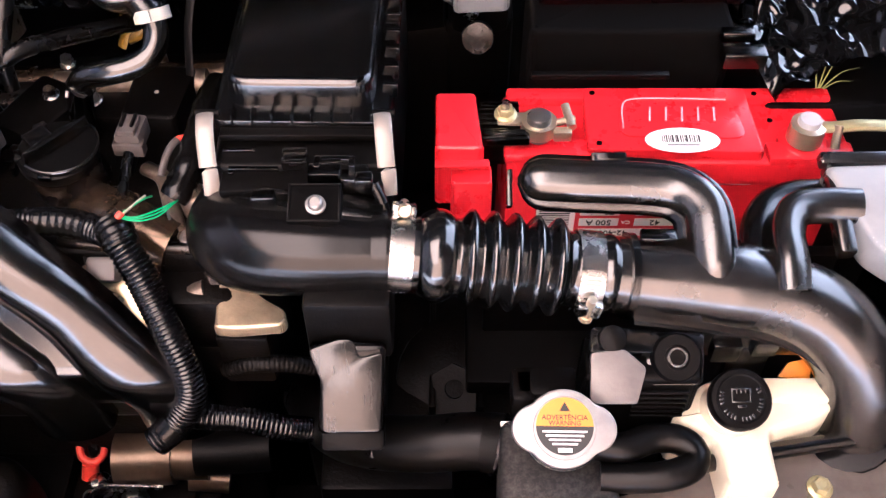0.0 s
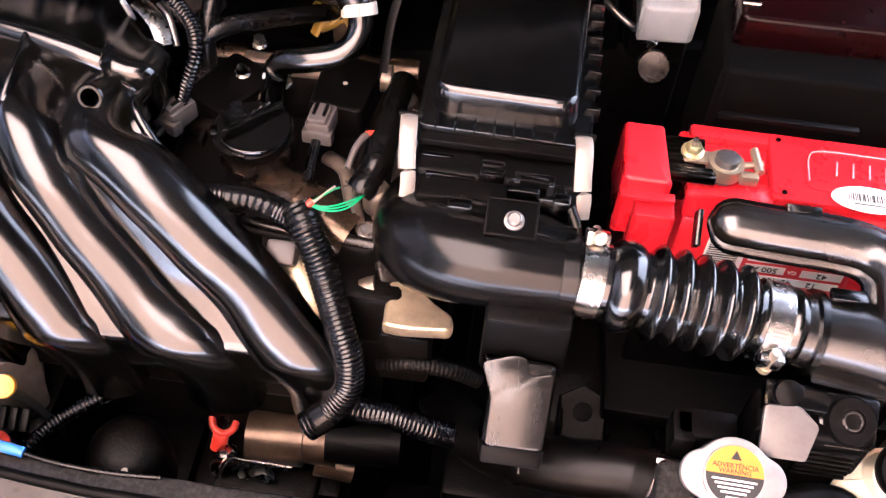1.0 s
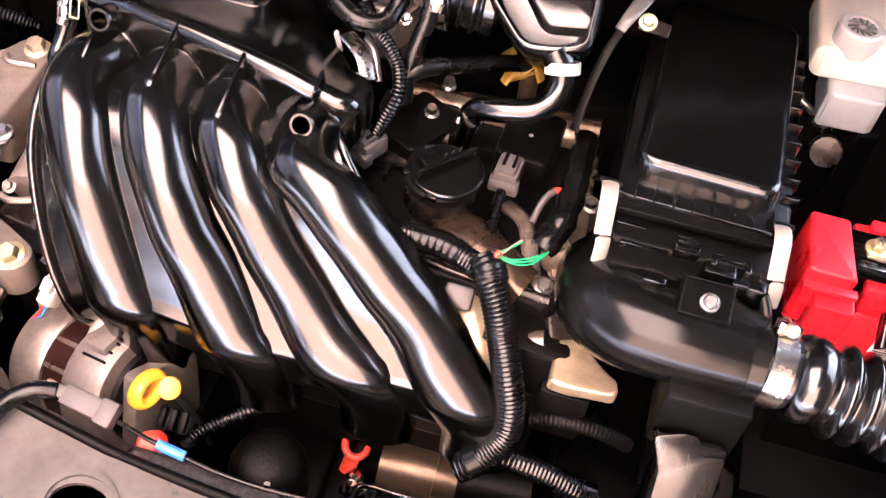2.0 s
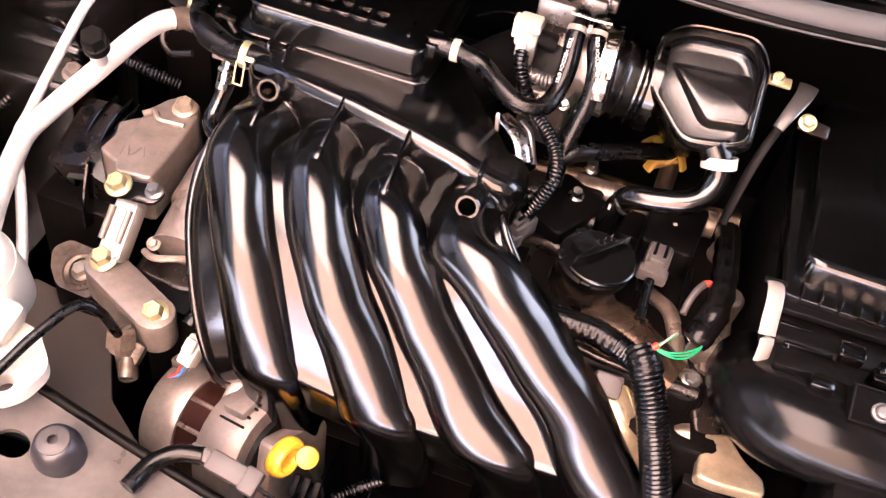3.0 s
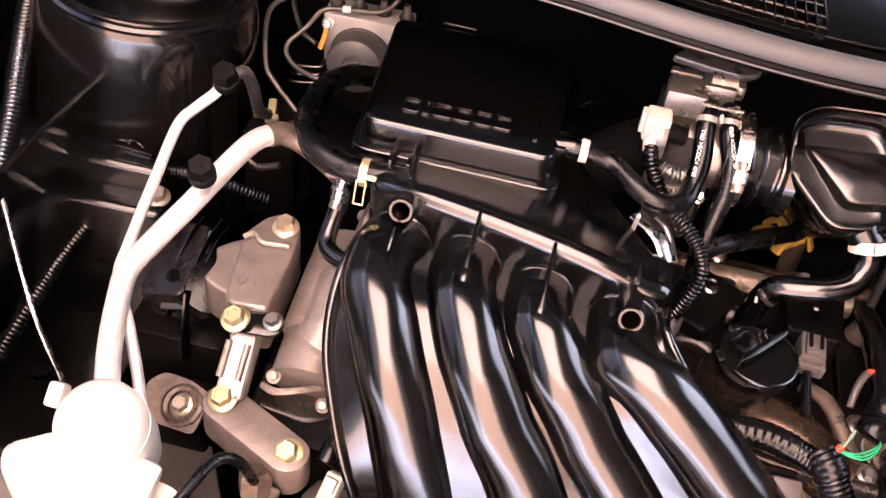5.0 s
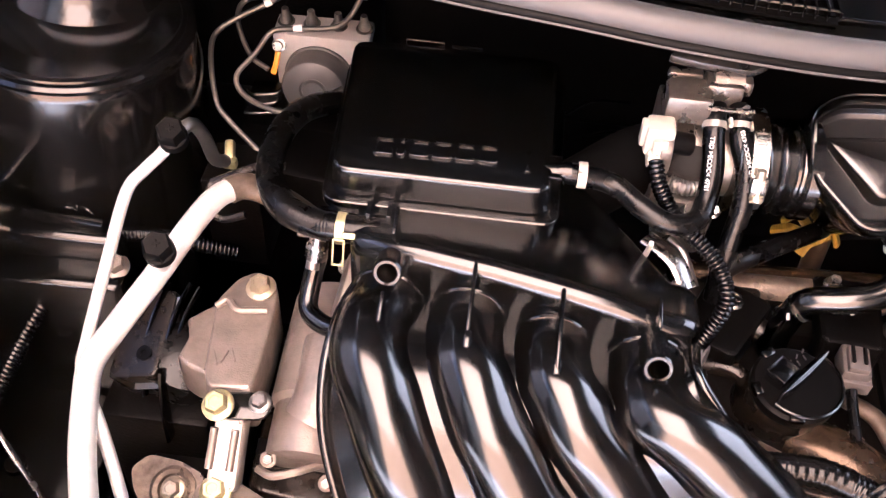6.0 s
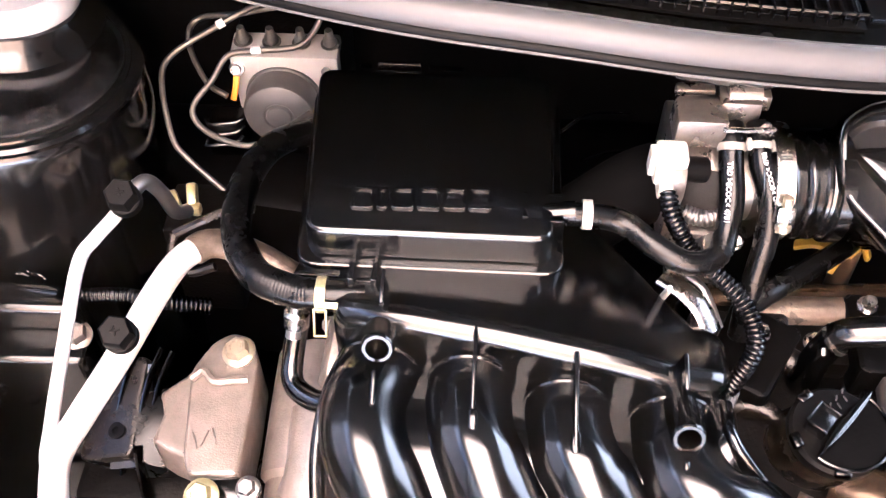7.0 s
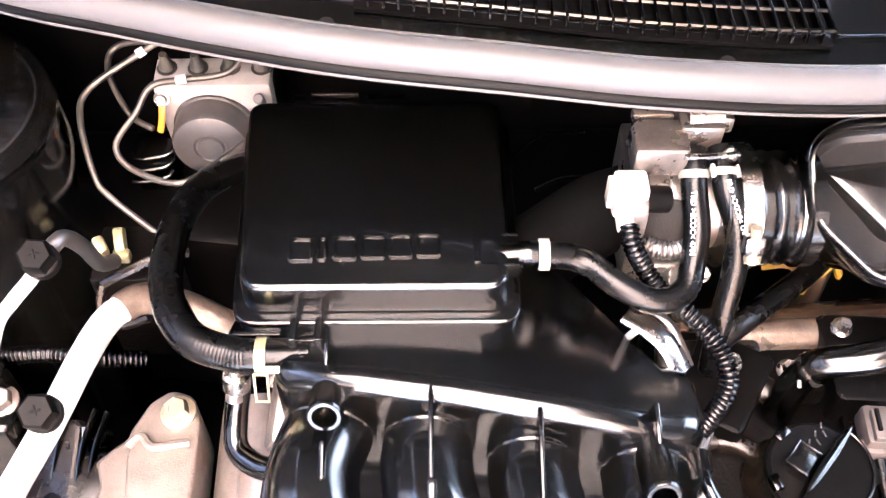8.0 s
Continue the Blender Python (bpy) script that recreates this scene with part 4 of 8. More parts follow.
part("rail_sleeve", tube([(-0.318, 0.628, 0.812), (-0.195, 0.632, 0.812)], 0.0115, 16), OILCAST, eng)
part("cover_step", box(0.10, 0.05, 0.03, 0.006, centre=(-0.30, 0.612, 0.798)), SHADECAST, eng)
part("cover_pad", moved(prism(rounded([(-0.034, -0.010), (0.034, -0.014), (0.034, 0.012), (-0.032, 0.012)], 0.005), 0, 0.012, 0.002), facing((-0.325, 0.612, 0.808), (0, -0.25, 0.97))), GREASY, eng)
part("cover_pipe", tube([(-0.345, 0.560, 0.800), (-0.315, 0.555, 0.806), (-0.300, 0.545, 0.802)], 0.007, 12), GREASY, eng)
part("cover_flange", tube([(-0.345, 0.478, 0.795), (-0.30, 0.474, 0.797), (-0.255, 0.468, 0.796), (-0.18, 0.466, 0.794)], 0.005, 10), GREASY, eng)
for fx in (-0.333, -0.243, -0.205):
    part("cover_fin", box(0.004, 0.045, 0.012, 0.0012, centre=(fx, 0.560, 0.800)), SHADECAST, eng)
part("cover_rib", tube([(-0.35, 0.600, 0.806), (-0.31, 0.598, 0.812), (-0.29, 0.588, 0.81)], 0.010, 12), GREASY, eng)
part("filler_neck", moved(lathe([(0.029, -0.05), (0.027, -0.012), (0.024, -0.006), (0.02, -0.006)], 32), facing((-0.283, 0.520, 0.838), (0.05, -0.30, 0.95))), GREASY, eng)
part("cam_bulge", tube([(-0.272, 0.512, 0.79), (-0.245, 0.496, 0.793), (-0.225, 0.484, 0.79), (-0.20, 0.475, 0.785)], lambda s: 0.021 + 0.003 * math.sin(math.pi * s), 26), OILGLOSS, eng)
for _x, _y, _z in ((-0.2782, 0.4806, 0.7978), (-0.1843, 0.4960, 0.8252)):
    part("bolt_boss", moved(lathe([(0.0125, -0.045), (0.011, -0.014), (0.0105, -0.006), (0.009, -0.004), (0.004, -0.004)], 24), facing((_x, _y, _z), (0, -0.25, 0.97))), OILCAST, eng)
    hex_bolt(eng, (_x, _y, _z - 0.004), (0, -0.25, 0.97), 0.0056, OILCAST)
for _x, _y, _z, _r in ((-0.189, 0.518, 0.800, 0.0060), (-0.181, 0.611, 0.812, 0.0062), (-0.187, 0.475, 0.800, 0.0055), (-0.168, 0.562, 0.810, 0.0055)):
    part("bolt_boss", moved(lathe([(_r * 2.1, -0.03), (_r * 1.9, -0.006), (_r * 1.6, -0.003), (0.003, -0.003)], 24), facing((_x, _y, _z), (0.05, -0.2, 0.97))), OILCAST, eng)
    hex_bolt(eng, (_x, _y, _z - 0.003), (0.05, -0.2, 0.97), _r, DARKSTEEL)
for _p in ([(-0.300, 0.495, 0.800), (-0.268, 0.478, 0.803), (-0.235, 0.474, 0.800)], [(-0.232, 0.545, 0.799), (-0.215, 0.530, 0.803), (-0.205, 0.505, 0.802), (-0.196, 0.480, 0.798)], [(-0.175, 0.600, 0.800), (-0.172, 0.545, 0.802), (-0.170, 0.495, 0.800)]):
    part("cast_rib", tube(_p, 0.0065, 14, flat=0.8), OILCAST, eng)
part("bulge_ring", ring_band((-0.240, 0.493, 0.793), (0.80, -0.58, 0.0), 0.0240, 0.003, 0.0010, 30), OILGLOSS, eng)
part("head_ledge", box(0.19, 0.05, 0.06, 0.008, centre=(-0.245, 0.455, 0.745)), SHADECAST, eng)
part("front_case", prism(rounded([(-0.652, 0.455), (-0.60, 0.450), (-0.575, 0.47), (-0.575, 0.62), (-0.635, 0.62), (-0.655, 0.54)], 0.012), 0.45, 0.722, 0.005, 3), GREASY, eng)
part("case_barrel", tube([(-0.607, 0.472, 0.742), (-0.607, 0.510, 0.752), (-0.607, 0.560, 0.760), (-0.607, 0.60, 0.764)], lambda s: 0.032 + 0.004 * (s > 0.3), 28), CAST, eng)
part("case_boss", tube([(-0.605, 0.490, 0.770), (-0.60, 0.505, 0.780), (-0.60, 0.545, 0.792)], 0.022, 18), CAST, eng)
part("case_rib", tube([(-0.642, 0.463, 0.742), (-0.630, 0.457, 0.745), (-0.612, 0.462, 0.747), (-0.596, 0.474, 0.742)], 0.0032, 8), CAST, eng)
part("case_gusset", prism([(-0.655, 0.474), (-0.594, 0.446), (-0.590, 0.470), (-0.612, 0.486)], 0.66, 0.712, 0.003), CAST, eng)
part("side_fin", moved(box(0.014, 0.05, 0.028, 0.004), facing((-0.59, 0.565, 0.838), (0.3, -0.2, 0.9))), CAST, eng)
for b in ((-0.600, 0.595, 0.820), (-0.634, 0.466, 0.752), (-0.592, 0.462, 0.735)):
    hex_bolt(eng, b, CAMWARD, 0.0045, CAST)
for b in ((-0.313, 0.602, 0.824), (-0.278, 0.598, 0.822), (-0.172, 0.600, 0.80), (-0.308, 0.639, 0.826), (-0.243, 0.620, 0.836), (-0.272, 0.465, 0.77)):
    hex_bolt(eng, b, (0, -0.2, 0.97), 0.005, STEEL, 0.007)

cap = thing("oil_filler_cap", (-0.283, 0.52, 0.835), "black plastic oil filler cap with a raised grip", "oil cap")
capm = facing((-0.283, 0.521, 0.840), (0.03, -0.06, 0.99), (0.25, 0.95, 0.1))
part("disc", moved(lathe([(0.027, -0.008), (0.0290, -0.004), (0.0290, 0.002), (0.027, 0.004), (0.013, 0.005)], 36), capm), DULL, cap)
def half_disc(r, dent):
    """Half a disc, its straight side a little hollow."""
    arc = [(r * math.cos(a), -r * math.sin(a)) for a in (math.pi * k / 20 for k in range(21))]
    return arc + [(r * (-1 + 0.2 * k), 0.0 - dent * math.sin(math.pi * k / 10)) for k in range(1, 10)]


gm = Matrix.Translation((-0.281, 0.522, 0.840)) @ pose(0, 0, 0, 3, 0, 49)
part("half_plate", moved(prism(half_disc(0.0285, 0.0), 0.002, 0.0062, 0.0010, 3), gm), WELLBLACK, cap)
part("plate_rim", moved(tube([(x * 0.985, y * 0.985, 0.0064) for x, y in half_disc(0.0285, 0.0)[:21]], 0.0013, 8, 60), gm), GLOSS, cap)
WALL = [(0.0275 * math.cos(a), 0.0030 * math.sin(a)) for a in (2 * math.pi * k / 32 for k in range(32))]
grip = part("grip", moved(prism(WALL, 0.002, 0.0175, 0.0010, 2, taper=0.97), gm), SATIN, cap)
lug = part("side_lug", moved(box(0.016, 0.013, 0.010, 0.001), gm @ pose(-0.008, 0.011, 0.008)), SATIN, cap)
for lx, ly, sx, sy in ((-0.008, 0.0178, 0.017, 0.0014), (-0.0162, 0.011, 0.0014, 0.014), (0.0002, 0.011, 0.0014, 0.014)):
    part("lug_rim", moved(box(sx, sy, 0.003, 0.0005), gm @ pose(lx, ly, 0.0135)), GLOSS, lug)
for k in range(5):
    part("raised_mark", moved(box(0.004, 0.0010, 0.001, 0.0003), gm @ pose(0.008 + 0.0035 * k, 0.013 - 0.004 * (k % 2), 0.0055, 0, 0, 25 + 40 * (k % 2))), GREY, cap)
for k in range(3):
    part("lug", moved(box(0.010, 0.006, 0.006, 0.0015), capm @ pose(0.027 * math.cos(2.5 + k * 1.2), 0.027 * math.sin(2.5 + k * 1.2), 0.003, 0, 0, math.degrees(2.5 + k * 1.2) + 90)), SATIN, cap)


def coil(at, turn, group="ignition coils"):
    """An ignition coil: black body on the cover with a grey plug to the front."""
    m = Matrix.Translation(at) @ pose(0, 0, 0, 0, 0, turn)
    c = thing("ignition_coil", at, "black ignition coil with a grey plastic plug", "ignition coil", group)
    part("body", moved(prism(rounded([(-0.022, -0.030), (0.022, -0.030), (0.025, 0.034), (-0.025, 0.034)], 0.006), -0.03, 0.006, 0.003), m), DULL, c)
    part("plug", moved(joined(box(0.020, 0.026, 0.018, 0.003, centre=(-0.004, -0.052, 0.010)), box(0.014, 0.020, 0.006, 0.0015, centre=(-0.004, -0.054, 0.020)), box(0.024, 0.010, 0.012, 0.002, centre=(-0.004, -0.063, 0.006))), m), GREY, c)
    part("lock_tab", moved(joined(box(0.0025, 0.014, 0.002, 0.0004, centre=(-0.008, -0.052, 0.0238)), box(0.0025, 0.014, 0.002, 0.0004, centre=(0.000, -0.052, 0.0238))), m), DULL, c)
    part("lead", moved(tube([(-0.004, -0.068, 0.004), (-0.003, -0.085, 0.0), (-0.001, -0.105, -0.004)], 0.004, 10), m), RUBBER, c)
    return c


coil((-0.229, 0.603, 0.820), -4)
coil((-0.321, 0.588, 0.818), -28)
solid("paint_dot", moved(lathe([(0.002, 0), (0.0015, 0.0006)], 12), Matrix.Translation((-0.2285, 0.603, 0.8265))), PALE, "small white paint dot on the coil", "mark")

# ---- air filter box, elbow, corrugated hose and intake duct ----
air = thing("air_filter_box", (-0.10, 0.58, 0.78), "satin black air filter box with two pale spring clips", "air filter box")
part("lid", prism(rounded([(-0.149, 0.512), (-0.047, 0.510), (-0.040, 0.715), (-0.148, 0.715)], 0.015, 6), 0.886, 0.913, 0.0052, 5, taper=0.97), BOXPL, air)
part("lid_skirt", prism(rounded([(-0.157, 0.497), (-0.036, 0.495), (-0.030, 0.730), (-0.156, 0.730)], 0.008, 4), 0.874, 0.893, 0.0011, 2), SATIN, air)
part("lower_body", prism(rounded([(-0.155, 0.470), (-0.036, 0.470), (-0.032, 0.728), (-0.154, 0.728)], 0.008, 4), 0.74, 0.876, 0.004, 3), DULL, air)
for k in range(8):
    part("skirt_rib", box(0.0013, 0.014, 0.012, 0.0004, centre=(-0.143 + 0.0135 * k, 0.503, 0.893)), SATIN, air)
for k in range(9):
    part("side_rib", box(0.010, 0.004, 0.012, 0.0008, centre=(-0.0365, 0.53 + 0.02 * k, 0.892)), SATIN, air)
for x in (-0.160, -0.040):
    clip = thing("spring_clip", (x, 0.48, 0.87), "pale steel spring clip on the air filter box", "clip", "air box clips")
    part("blade", tube([(x - 0.002, 0.503, 0.894), (x - 0.001, 0.497, 0.8965), (x, 0.486, 0.8935), (x + 0.001, 0.476, 0.884), (x + 0.002, 0.469, 0.8765)], 0.0060, 14, wide=1.0, flat=0.20), CLIPSTEEL, clip)
    part("tip", tube([(x + 0.002, 0.4695, 0.876), (x + 0.0035, 0.466, 0.8745), (x + 0.004, 0.461, 0.867), (x + 0.004, 0.458, 0.861)], domed(0.0054, 0.02), 14, wide=1.0, flat=0.24), CLIPSTEEL, clip)
    part("hinge", tube([(x - 0.009, 0.5045, 0.893), (x + 0.007, 0.5045, 0.893)], 0.0026, 10), DULL, clip)
part("front_shelf", box(0.11, 0.028, 0.020, 0.003, centre=(-0.095, 0.465, 0.862)), DULL, air)
part("front_bar", box(0.112, 0.010, 0.006, 0.001, centre=(-0.096, 0.494, 0.884)), DULL, air)
part("catch", joined(box(0.018, 0.010, 0.010, 0.0015, centre=(-0.100, 0.475, 0.876)), box(0.012, 0.003, 0.006, 0.0005, centre=(-0.100, 0.4695, 0.879))), SATIN, air)
part("catch_eye", box(0.005, 0.002, 0.0025, 0.0005, centre=(-0.100, 0.4675, 0.880)), REDDARK, air)
part("ledge", joined(box(0.034, 0.010, 0.004, 0.0008, centre=(-0.128, 0.474, 0.873)), box(0.004, 0.012, 0.012, 0.0008, centre=(-0.143, 0.472, 0.868))), SATIN, air)
part("slot_bar", box(0.022, 0.003, 0.002, 0.0005, centre=(-0.139, 0.4845, 0.8775)), GLOSS, air)
part("catch_frame", joined(*[box(*d, 0.0004, centre=c) for d, c in (((0.016, 0.0014, 0.002), (-0.100, 0.4815, 0.8815)), ((0.0014, 0.011, 0.002), (-0.1078, 0.476, 0.8815)), ((0.0014, 0.011, 0.002), (-0.0922, 0.476, 0.8815)))]), GLOSS, air)
part("latch_bridge", joined(box(0.020, 0.004, 0.003, 0.0008, centre=(-0.071, 0.4665, 0.887)), box(0.004, 0.010, 0.006, 0.0008, centre=(-0.083, 0.462, 0.887)), box(0.004, 0.010, 0.006, 0.0008, centre=(-0.060, 0.462, 0.887))), GLOSS, air)
mc = part("sensor_plug", joined(box(0.038, 0.016, 0.014, 0.002, centre=(-0.068, 0.458, 0.877)), box(0.022, 0.012, 0.018, 0.002, centre=(-0.078, 0.456, 0.880)), box(0.012, 0.010, 0.014, 0.002, centre=(-0.052, 0.452, 0.879))), SATIN, air, "black sensor connector")
part("wire", tube([(-0.046, 0.452, 0.878), (-0.040, 0.444, 0.868), (-0.037, 0.432, 0.85)], 0.004, 10), RUBBER, mc)

elbow = thing("intake_elbow", (-0.10, 0.43, 0.82), "glossy black intake elbow with a square sensor plate", "intake elbow")
part("tube", tube([(-0.030, 0.420, 0.846), (-0.060, 0.420, 0.846), (-0.095, 0.422, 0.846), (-0.124, 0.430, 0.842), (-0.142, 0.447, 0.833), (-0.146, 0.470, 0.82), (-0.146, 0.49, 0.81)], lambda s: 0.0245 + 0.010 * min(1, s * 1.6), 30), ELBOWMAT, elbow)
part("end_collar", tube([(-0.046, 0.420, 0.846), (-0.036, 0.420, 0.846)], 0.0272, 32), ELBOWMAT, elbow)
part("flange", tube([(-0.040, 0.437, 0.868), (-0.075, 0.440, 0.872), (-0.110, 0.443, 0.872), (-0.140, 0.456, 0.866), (-0.158, 0.470, 0.856)], 0.005, 10, wide=2.2, flat=0.5), SATIN, elbow)
part("flange_lug", box(0.016, 0.010, 0.008, 0.002, centre=(-0.118, 0.442, 0.876)), SATIN, elbow)
maf = part("sensor_plate", moved(prism(rounded([(-0.0172, -0.0135), (0.0172, -0.0135), (0.0172, 0.0135), (-0.0172, 0.0135)], 0.003), -0.014, 0.0, 0.0015), facing((-0.083, 0.432, 0.8815), (0, -0.35, 0.94))), WELLBLACK, elbow)
part("plate_rim", moved(joined(*[box(*d, 0.0004, centre=c) for d, c in (((0.034, 0.0014, 0.002), (0, 0.0125, 0.0008)), ((0.034, 0.0014, 0.002), (0, -0.0125, 0.0008)), ((0.0014, 0.026, 0.002), (0.0163, 0, 0.0008)), ((0.0014, 0.026, 0.002), (-0.0163, 0, 0.0008)))]), facing((-0.083, 0.432, 0.8815), (0, -0.35, 0.94))), DULL, maf)
part("screw", moved(lathe([(0.0066, -0.001), (0.0066, 0.0012), (0.0050, 0.0014), (0.0048, 0.0052), (0.0038, 0.0060), (0.0034, 0.0050), (0.001, 0.0050)], 20), facing((-0.0815, 0.4275, 0.8845), (0, -0.35, 0.94))), DARKSTEEL, elbow)

cor = thing("corrugated_hose", (0.04, 0.42, 0.81), "glossy black corrugated rubber intake hose", "corrugated hose")
BX = [(-0.036, 0.420, 0.846), (0.04, 0.419, 0.838), (0.118, 0.417, 0.826)]


def bellow_radius(s):
    """Plain cuffs at both ends, one wide shoulder and five crests between."""
    if s < 0.13:
        return 0.0258
    if s > 0.76:
        return 0.0262 - 0.001 * math.sin((s - 0.76) * 60)
    if s < 0.30:
        return 0.0262 + 0.0058 * math.sin(math.pi * min(1, (s - 0.13) / 0.15)) ** 0.7
    w = 0.5 - 0.5 * math.cos(2 * math.pi * (s - 0.30) / 0.092)
    return 0.0262 + 0.0072 * w ** 0.75


part("hose", tube(BX, bellow_radius, 40, 150), BELLOW, cor)
part("nub", moved(lathe([(0.003, -0.002), (0.003, 0.002), (0.0018, 0.003)], 12), facing((0.0705, 0.394, 0.841), (0, -0.9, 0.3))), BELLOW, cor)
worm_clamp((-0.028, 0.420, 0.8455), (1, -0.01, -0.10), 0.0262, 0.0155, (0.1, 0.55, 0.83), "bright steel worm clamp on the corrugated hose")
worm_clamp((0.096, 0.4175, 0.8295), (1, -0.01, -0.12), 0.0266, 0.0165, (0, -0.95, -0.05), "bright steel worm clamp at the intake duct")

duct = thing("intake_duct", (0.2, 0.41, 0.78), "grey-black moulded intake duct with two angled branches", "intake duct")
MAIN = [(0.110, 0.417, 0.8275), (0.135, 0.4165, 0.824), (0.175, 0.415, 0.820), (0.222, 0.411, 0.814), (0.258, 0.400, 0.803), (0.284, 0.383, 0.780), (0.296, 0.368, 0.745), (0.297, 0.362, 0.70), (0.296, 0.36, 0.64)]
part("main_tube", tube(MAIN, lambda s: 0.0255 + 0.005 * min(1, s * 4), 32, 70), DUCT, duct)
part("collar", tube([(0.122, 0.4165, 0.8255), (0.127, 0.4165, 0.825)], 0.0295, 32), SATIN, duct)
part("collar_tab", box(0.024, 0.010, 0.006, 0.0015, centre=(0.143, 0.428, 0.853)), SATIN, duct)
part("lower_seam", tube([(0.128, 0.391, 0.812), (0.18, 0.388, 0.806), (0.225, 0.384, 0.798), (0.255, 0.373, 0.786), (0.274, 0.360, 0.766), (0.284, 0.350, 0.735)], 0.0055, 10, wide=1.0, flat=0.25), DUCT, duct)
part("upper_seam", tube([(0.14, 0.441, 0.833), (0.20, 0.440, 0.830), (0.245, 0.430, 0.82), (0.28, 0.412, 0.80), (0.315, 0.39, 0.77)], 0.006, 10, wide=1.0, flat=0.25), SATIN, duct)


def channel(pts, r, rim):
    """A hollow branch with a flat back rim, as two meshes."""
    top = tube(pts, r, 24, wide=1.0, flat=0.75, up=(0, -0.5, 0.86))
    back = tube([Vector(p) - Vector((0, -0.006, 0.009)) for p in pts], rim, 20, wide=1.0, flat=0.22, up=(0, -0.5, 0.86))
    return top, back


a, b = channel([(0.052, 0.473, 0.862), (0.095, 0.470, 0.862), (0.135, 0.468, 0.862), (0.160, 0.463, 0.862), (0.174, 0.449, 0.861), (0.177, 0.432, 0.855), (0.178, 0.412, 0.842), (0.178, 0.402, 0.825)], domed(0.0150, 0.085), domed(0.0205, 0.10))
br = part("branch", a, DUCT, duct)
part("branch_rim", b, SATIN, br)
part("end_bracket", moved(box(0.004, 0.026, 0.014, 0.001), facing((0.046, 0.474, 0.850), CAMWARD)), SATIN, br)
part("branch_tab", moved(joined(box(0.024, 0.006, 0.008, 0.001), box(0.004, 0.010, 0.004, 0.001, centre=(-0.010, -0.004, 0.004))), facing((0.114, 0.487, 0.868), CAMWARD)), SATIN, br)
a, b = channel([(0.285, 0.456, 0.852), (0.258, 0.457, 0.852), (0.240, 0.452, 0.852), (0.232, 0.436, 0.850), (0.231, 0.414, 0.846), (0.231, 0.395, 0.836)], 0.0125, 0.0150)
br = part("branch", a, DUCT, duct)
part("branch_rim", tube([(0.300, 0.476, 0.832), (0.262, 0.478, 0.833), (0.236, 0.471, 0.833), (0.222, 0.452, 0.832), (0.218, 0.43, 0.828)], 0.0165, 20, wide=1.0, flat=0.7, up=(0, -0.5, 0.86)), SATIN, br)
chamber = part("chamber", moved(prism(rounded([(-0.036, 0.040), (0.060, 0.044), (0.060, -0.075), (0.030, -0.055), (-0.012, -0.022), (-0.020, 0.0)], 0.008), -0.03, 0.004, 0.004, 3), facing((0.300, 0.446, 0.850), (0, -0.25, 0.95))), BLUEGREY, duct, "pale grey side chamber")
part("chamber_rim", moved(joined(box(0.10, 0.010, 0.010, 0.002, centre=(0.012, 0.046, 0.0)), box(0.012, 0.07, 0.014, 0.003, centre=(-0.028, 0.010, -0.006))), facing((0.300, 0.446, 0.850), (0, -0.25, 0.95))), DUCT, chamber)

SNOUT = material("smooth satin black plastic", (0.005, 0.0045, 0.004), 0.25, spec=0.62, rough_var=0.07, wear_scale=45, grain=0.06, grain_scale=200, streak=(3.0, 1.0, 0.25))
leg = thing("intake_snout", (-0.064, 0.37, 0.70), "black moulded intake snout with a shiny front face", "intake snout")
lm = facing((-0.064, 0.3625, 0.792), (0.05, -0.70, 0.71), (0, 0.71, 0.70))
part("shell", moved(prism(rounded([(-0.026, 0.018), (0.026, 0.018), (0.024, -0.044), (-0.020, -0.044), (-0.018, -0.004)], 0.006), -0.035, 0.0, 0.004, 3), lm), ELBOWMAT, leg)
part("upper_wall", box(0.058, 0.045, 0.060, 0.004, centre=(-0.063, 0.4035, 0.808)), DULL, leg)
part("front_face", moved(prism(rounded([(-0.026, 0.014), (-0.006, 0.021), (0.004, 0.021), (0.008, 0.008), (0.024, 0.012), (0.022, -0.042), (-0.017, -0.042), (-0.017, -0.008)], 0.004), -0.002, 0.0022, 0.001), lm), SNOUT, leg)
part("foot", moved(box(0.044, 0.016, 0.030, 0.004), lm @ pose(0.003, -0.050, -0.022)), DULL, leg)

# ---- battery ----
bat = thing("car_battery", (0.18, 0.58, 0.62), "bright red car battery with white labels, terminals upright", "battery")
part("case", box(0.262, 0.100, 0.175, 0.004, centre=(0.180, 0.584, 0.709)), RED, bat)
part("cover", joined(prism(rounded([(0.048, 0.533), (0.312, 0.528), (0.312, 0.550), (0.310, 0.608), (0.048, 0.608)], 0.006), 0.795, 0.820, 0.003, 3)), RED, bat)
part("raised_middle", prism(rounded([(0.109, 0.535), (0.242, 0.532), (0.240, 0.606), (0.111, 0.606)], 0.004), 0.818, 0.829, 0.002), RED, bat)
part("rear_ridge", box(0.258, 0.014, 0.010, 0.003, centre=(0.179, 0.6005, 0.823)), RED, bat)
part("front_ridge", box(0.066, 0.020, 0.010, 0.003, centre=(0.079, 0.5425, 0.820)), RED, bat)
part("corner_block", box(0.066, 0.020, 0.010, 0.003, centre=(0.279, 0.539, 0.820)), RED, bat)
for vx, vy in ((0.246, 0.597), (0.252, 0.566), (0.118, 0.598), (0.118, 0.541)):
    part("vent", moved(lathe([(0.0022, 0), (0.0022, 0.0008), (0.001, 0.001)], 12), Matrix.Translation((vx, vy, 0.8295))), REDDARK, bat)
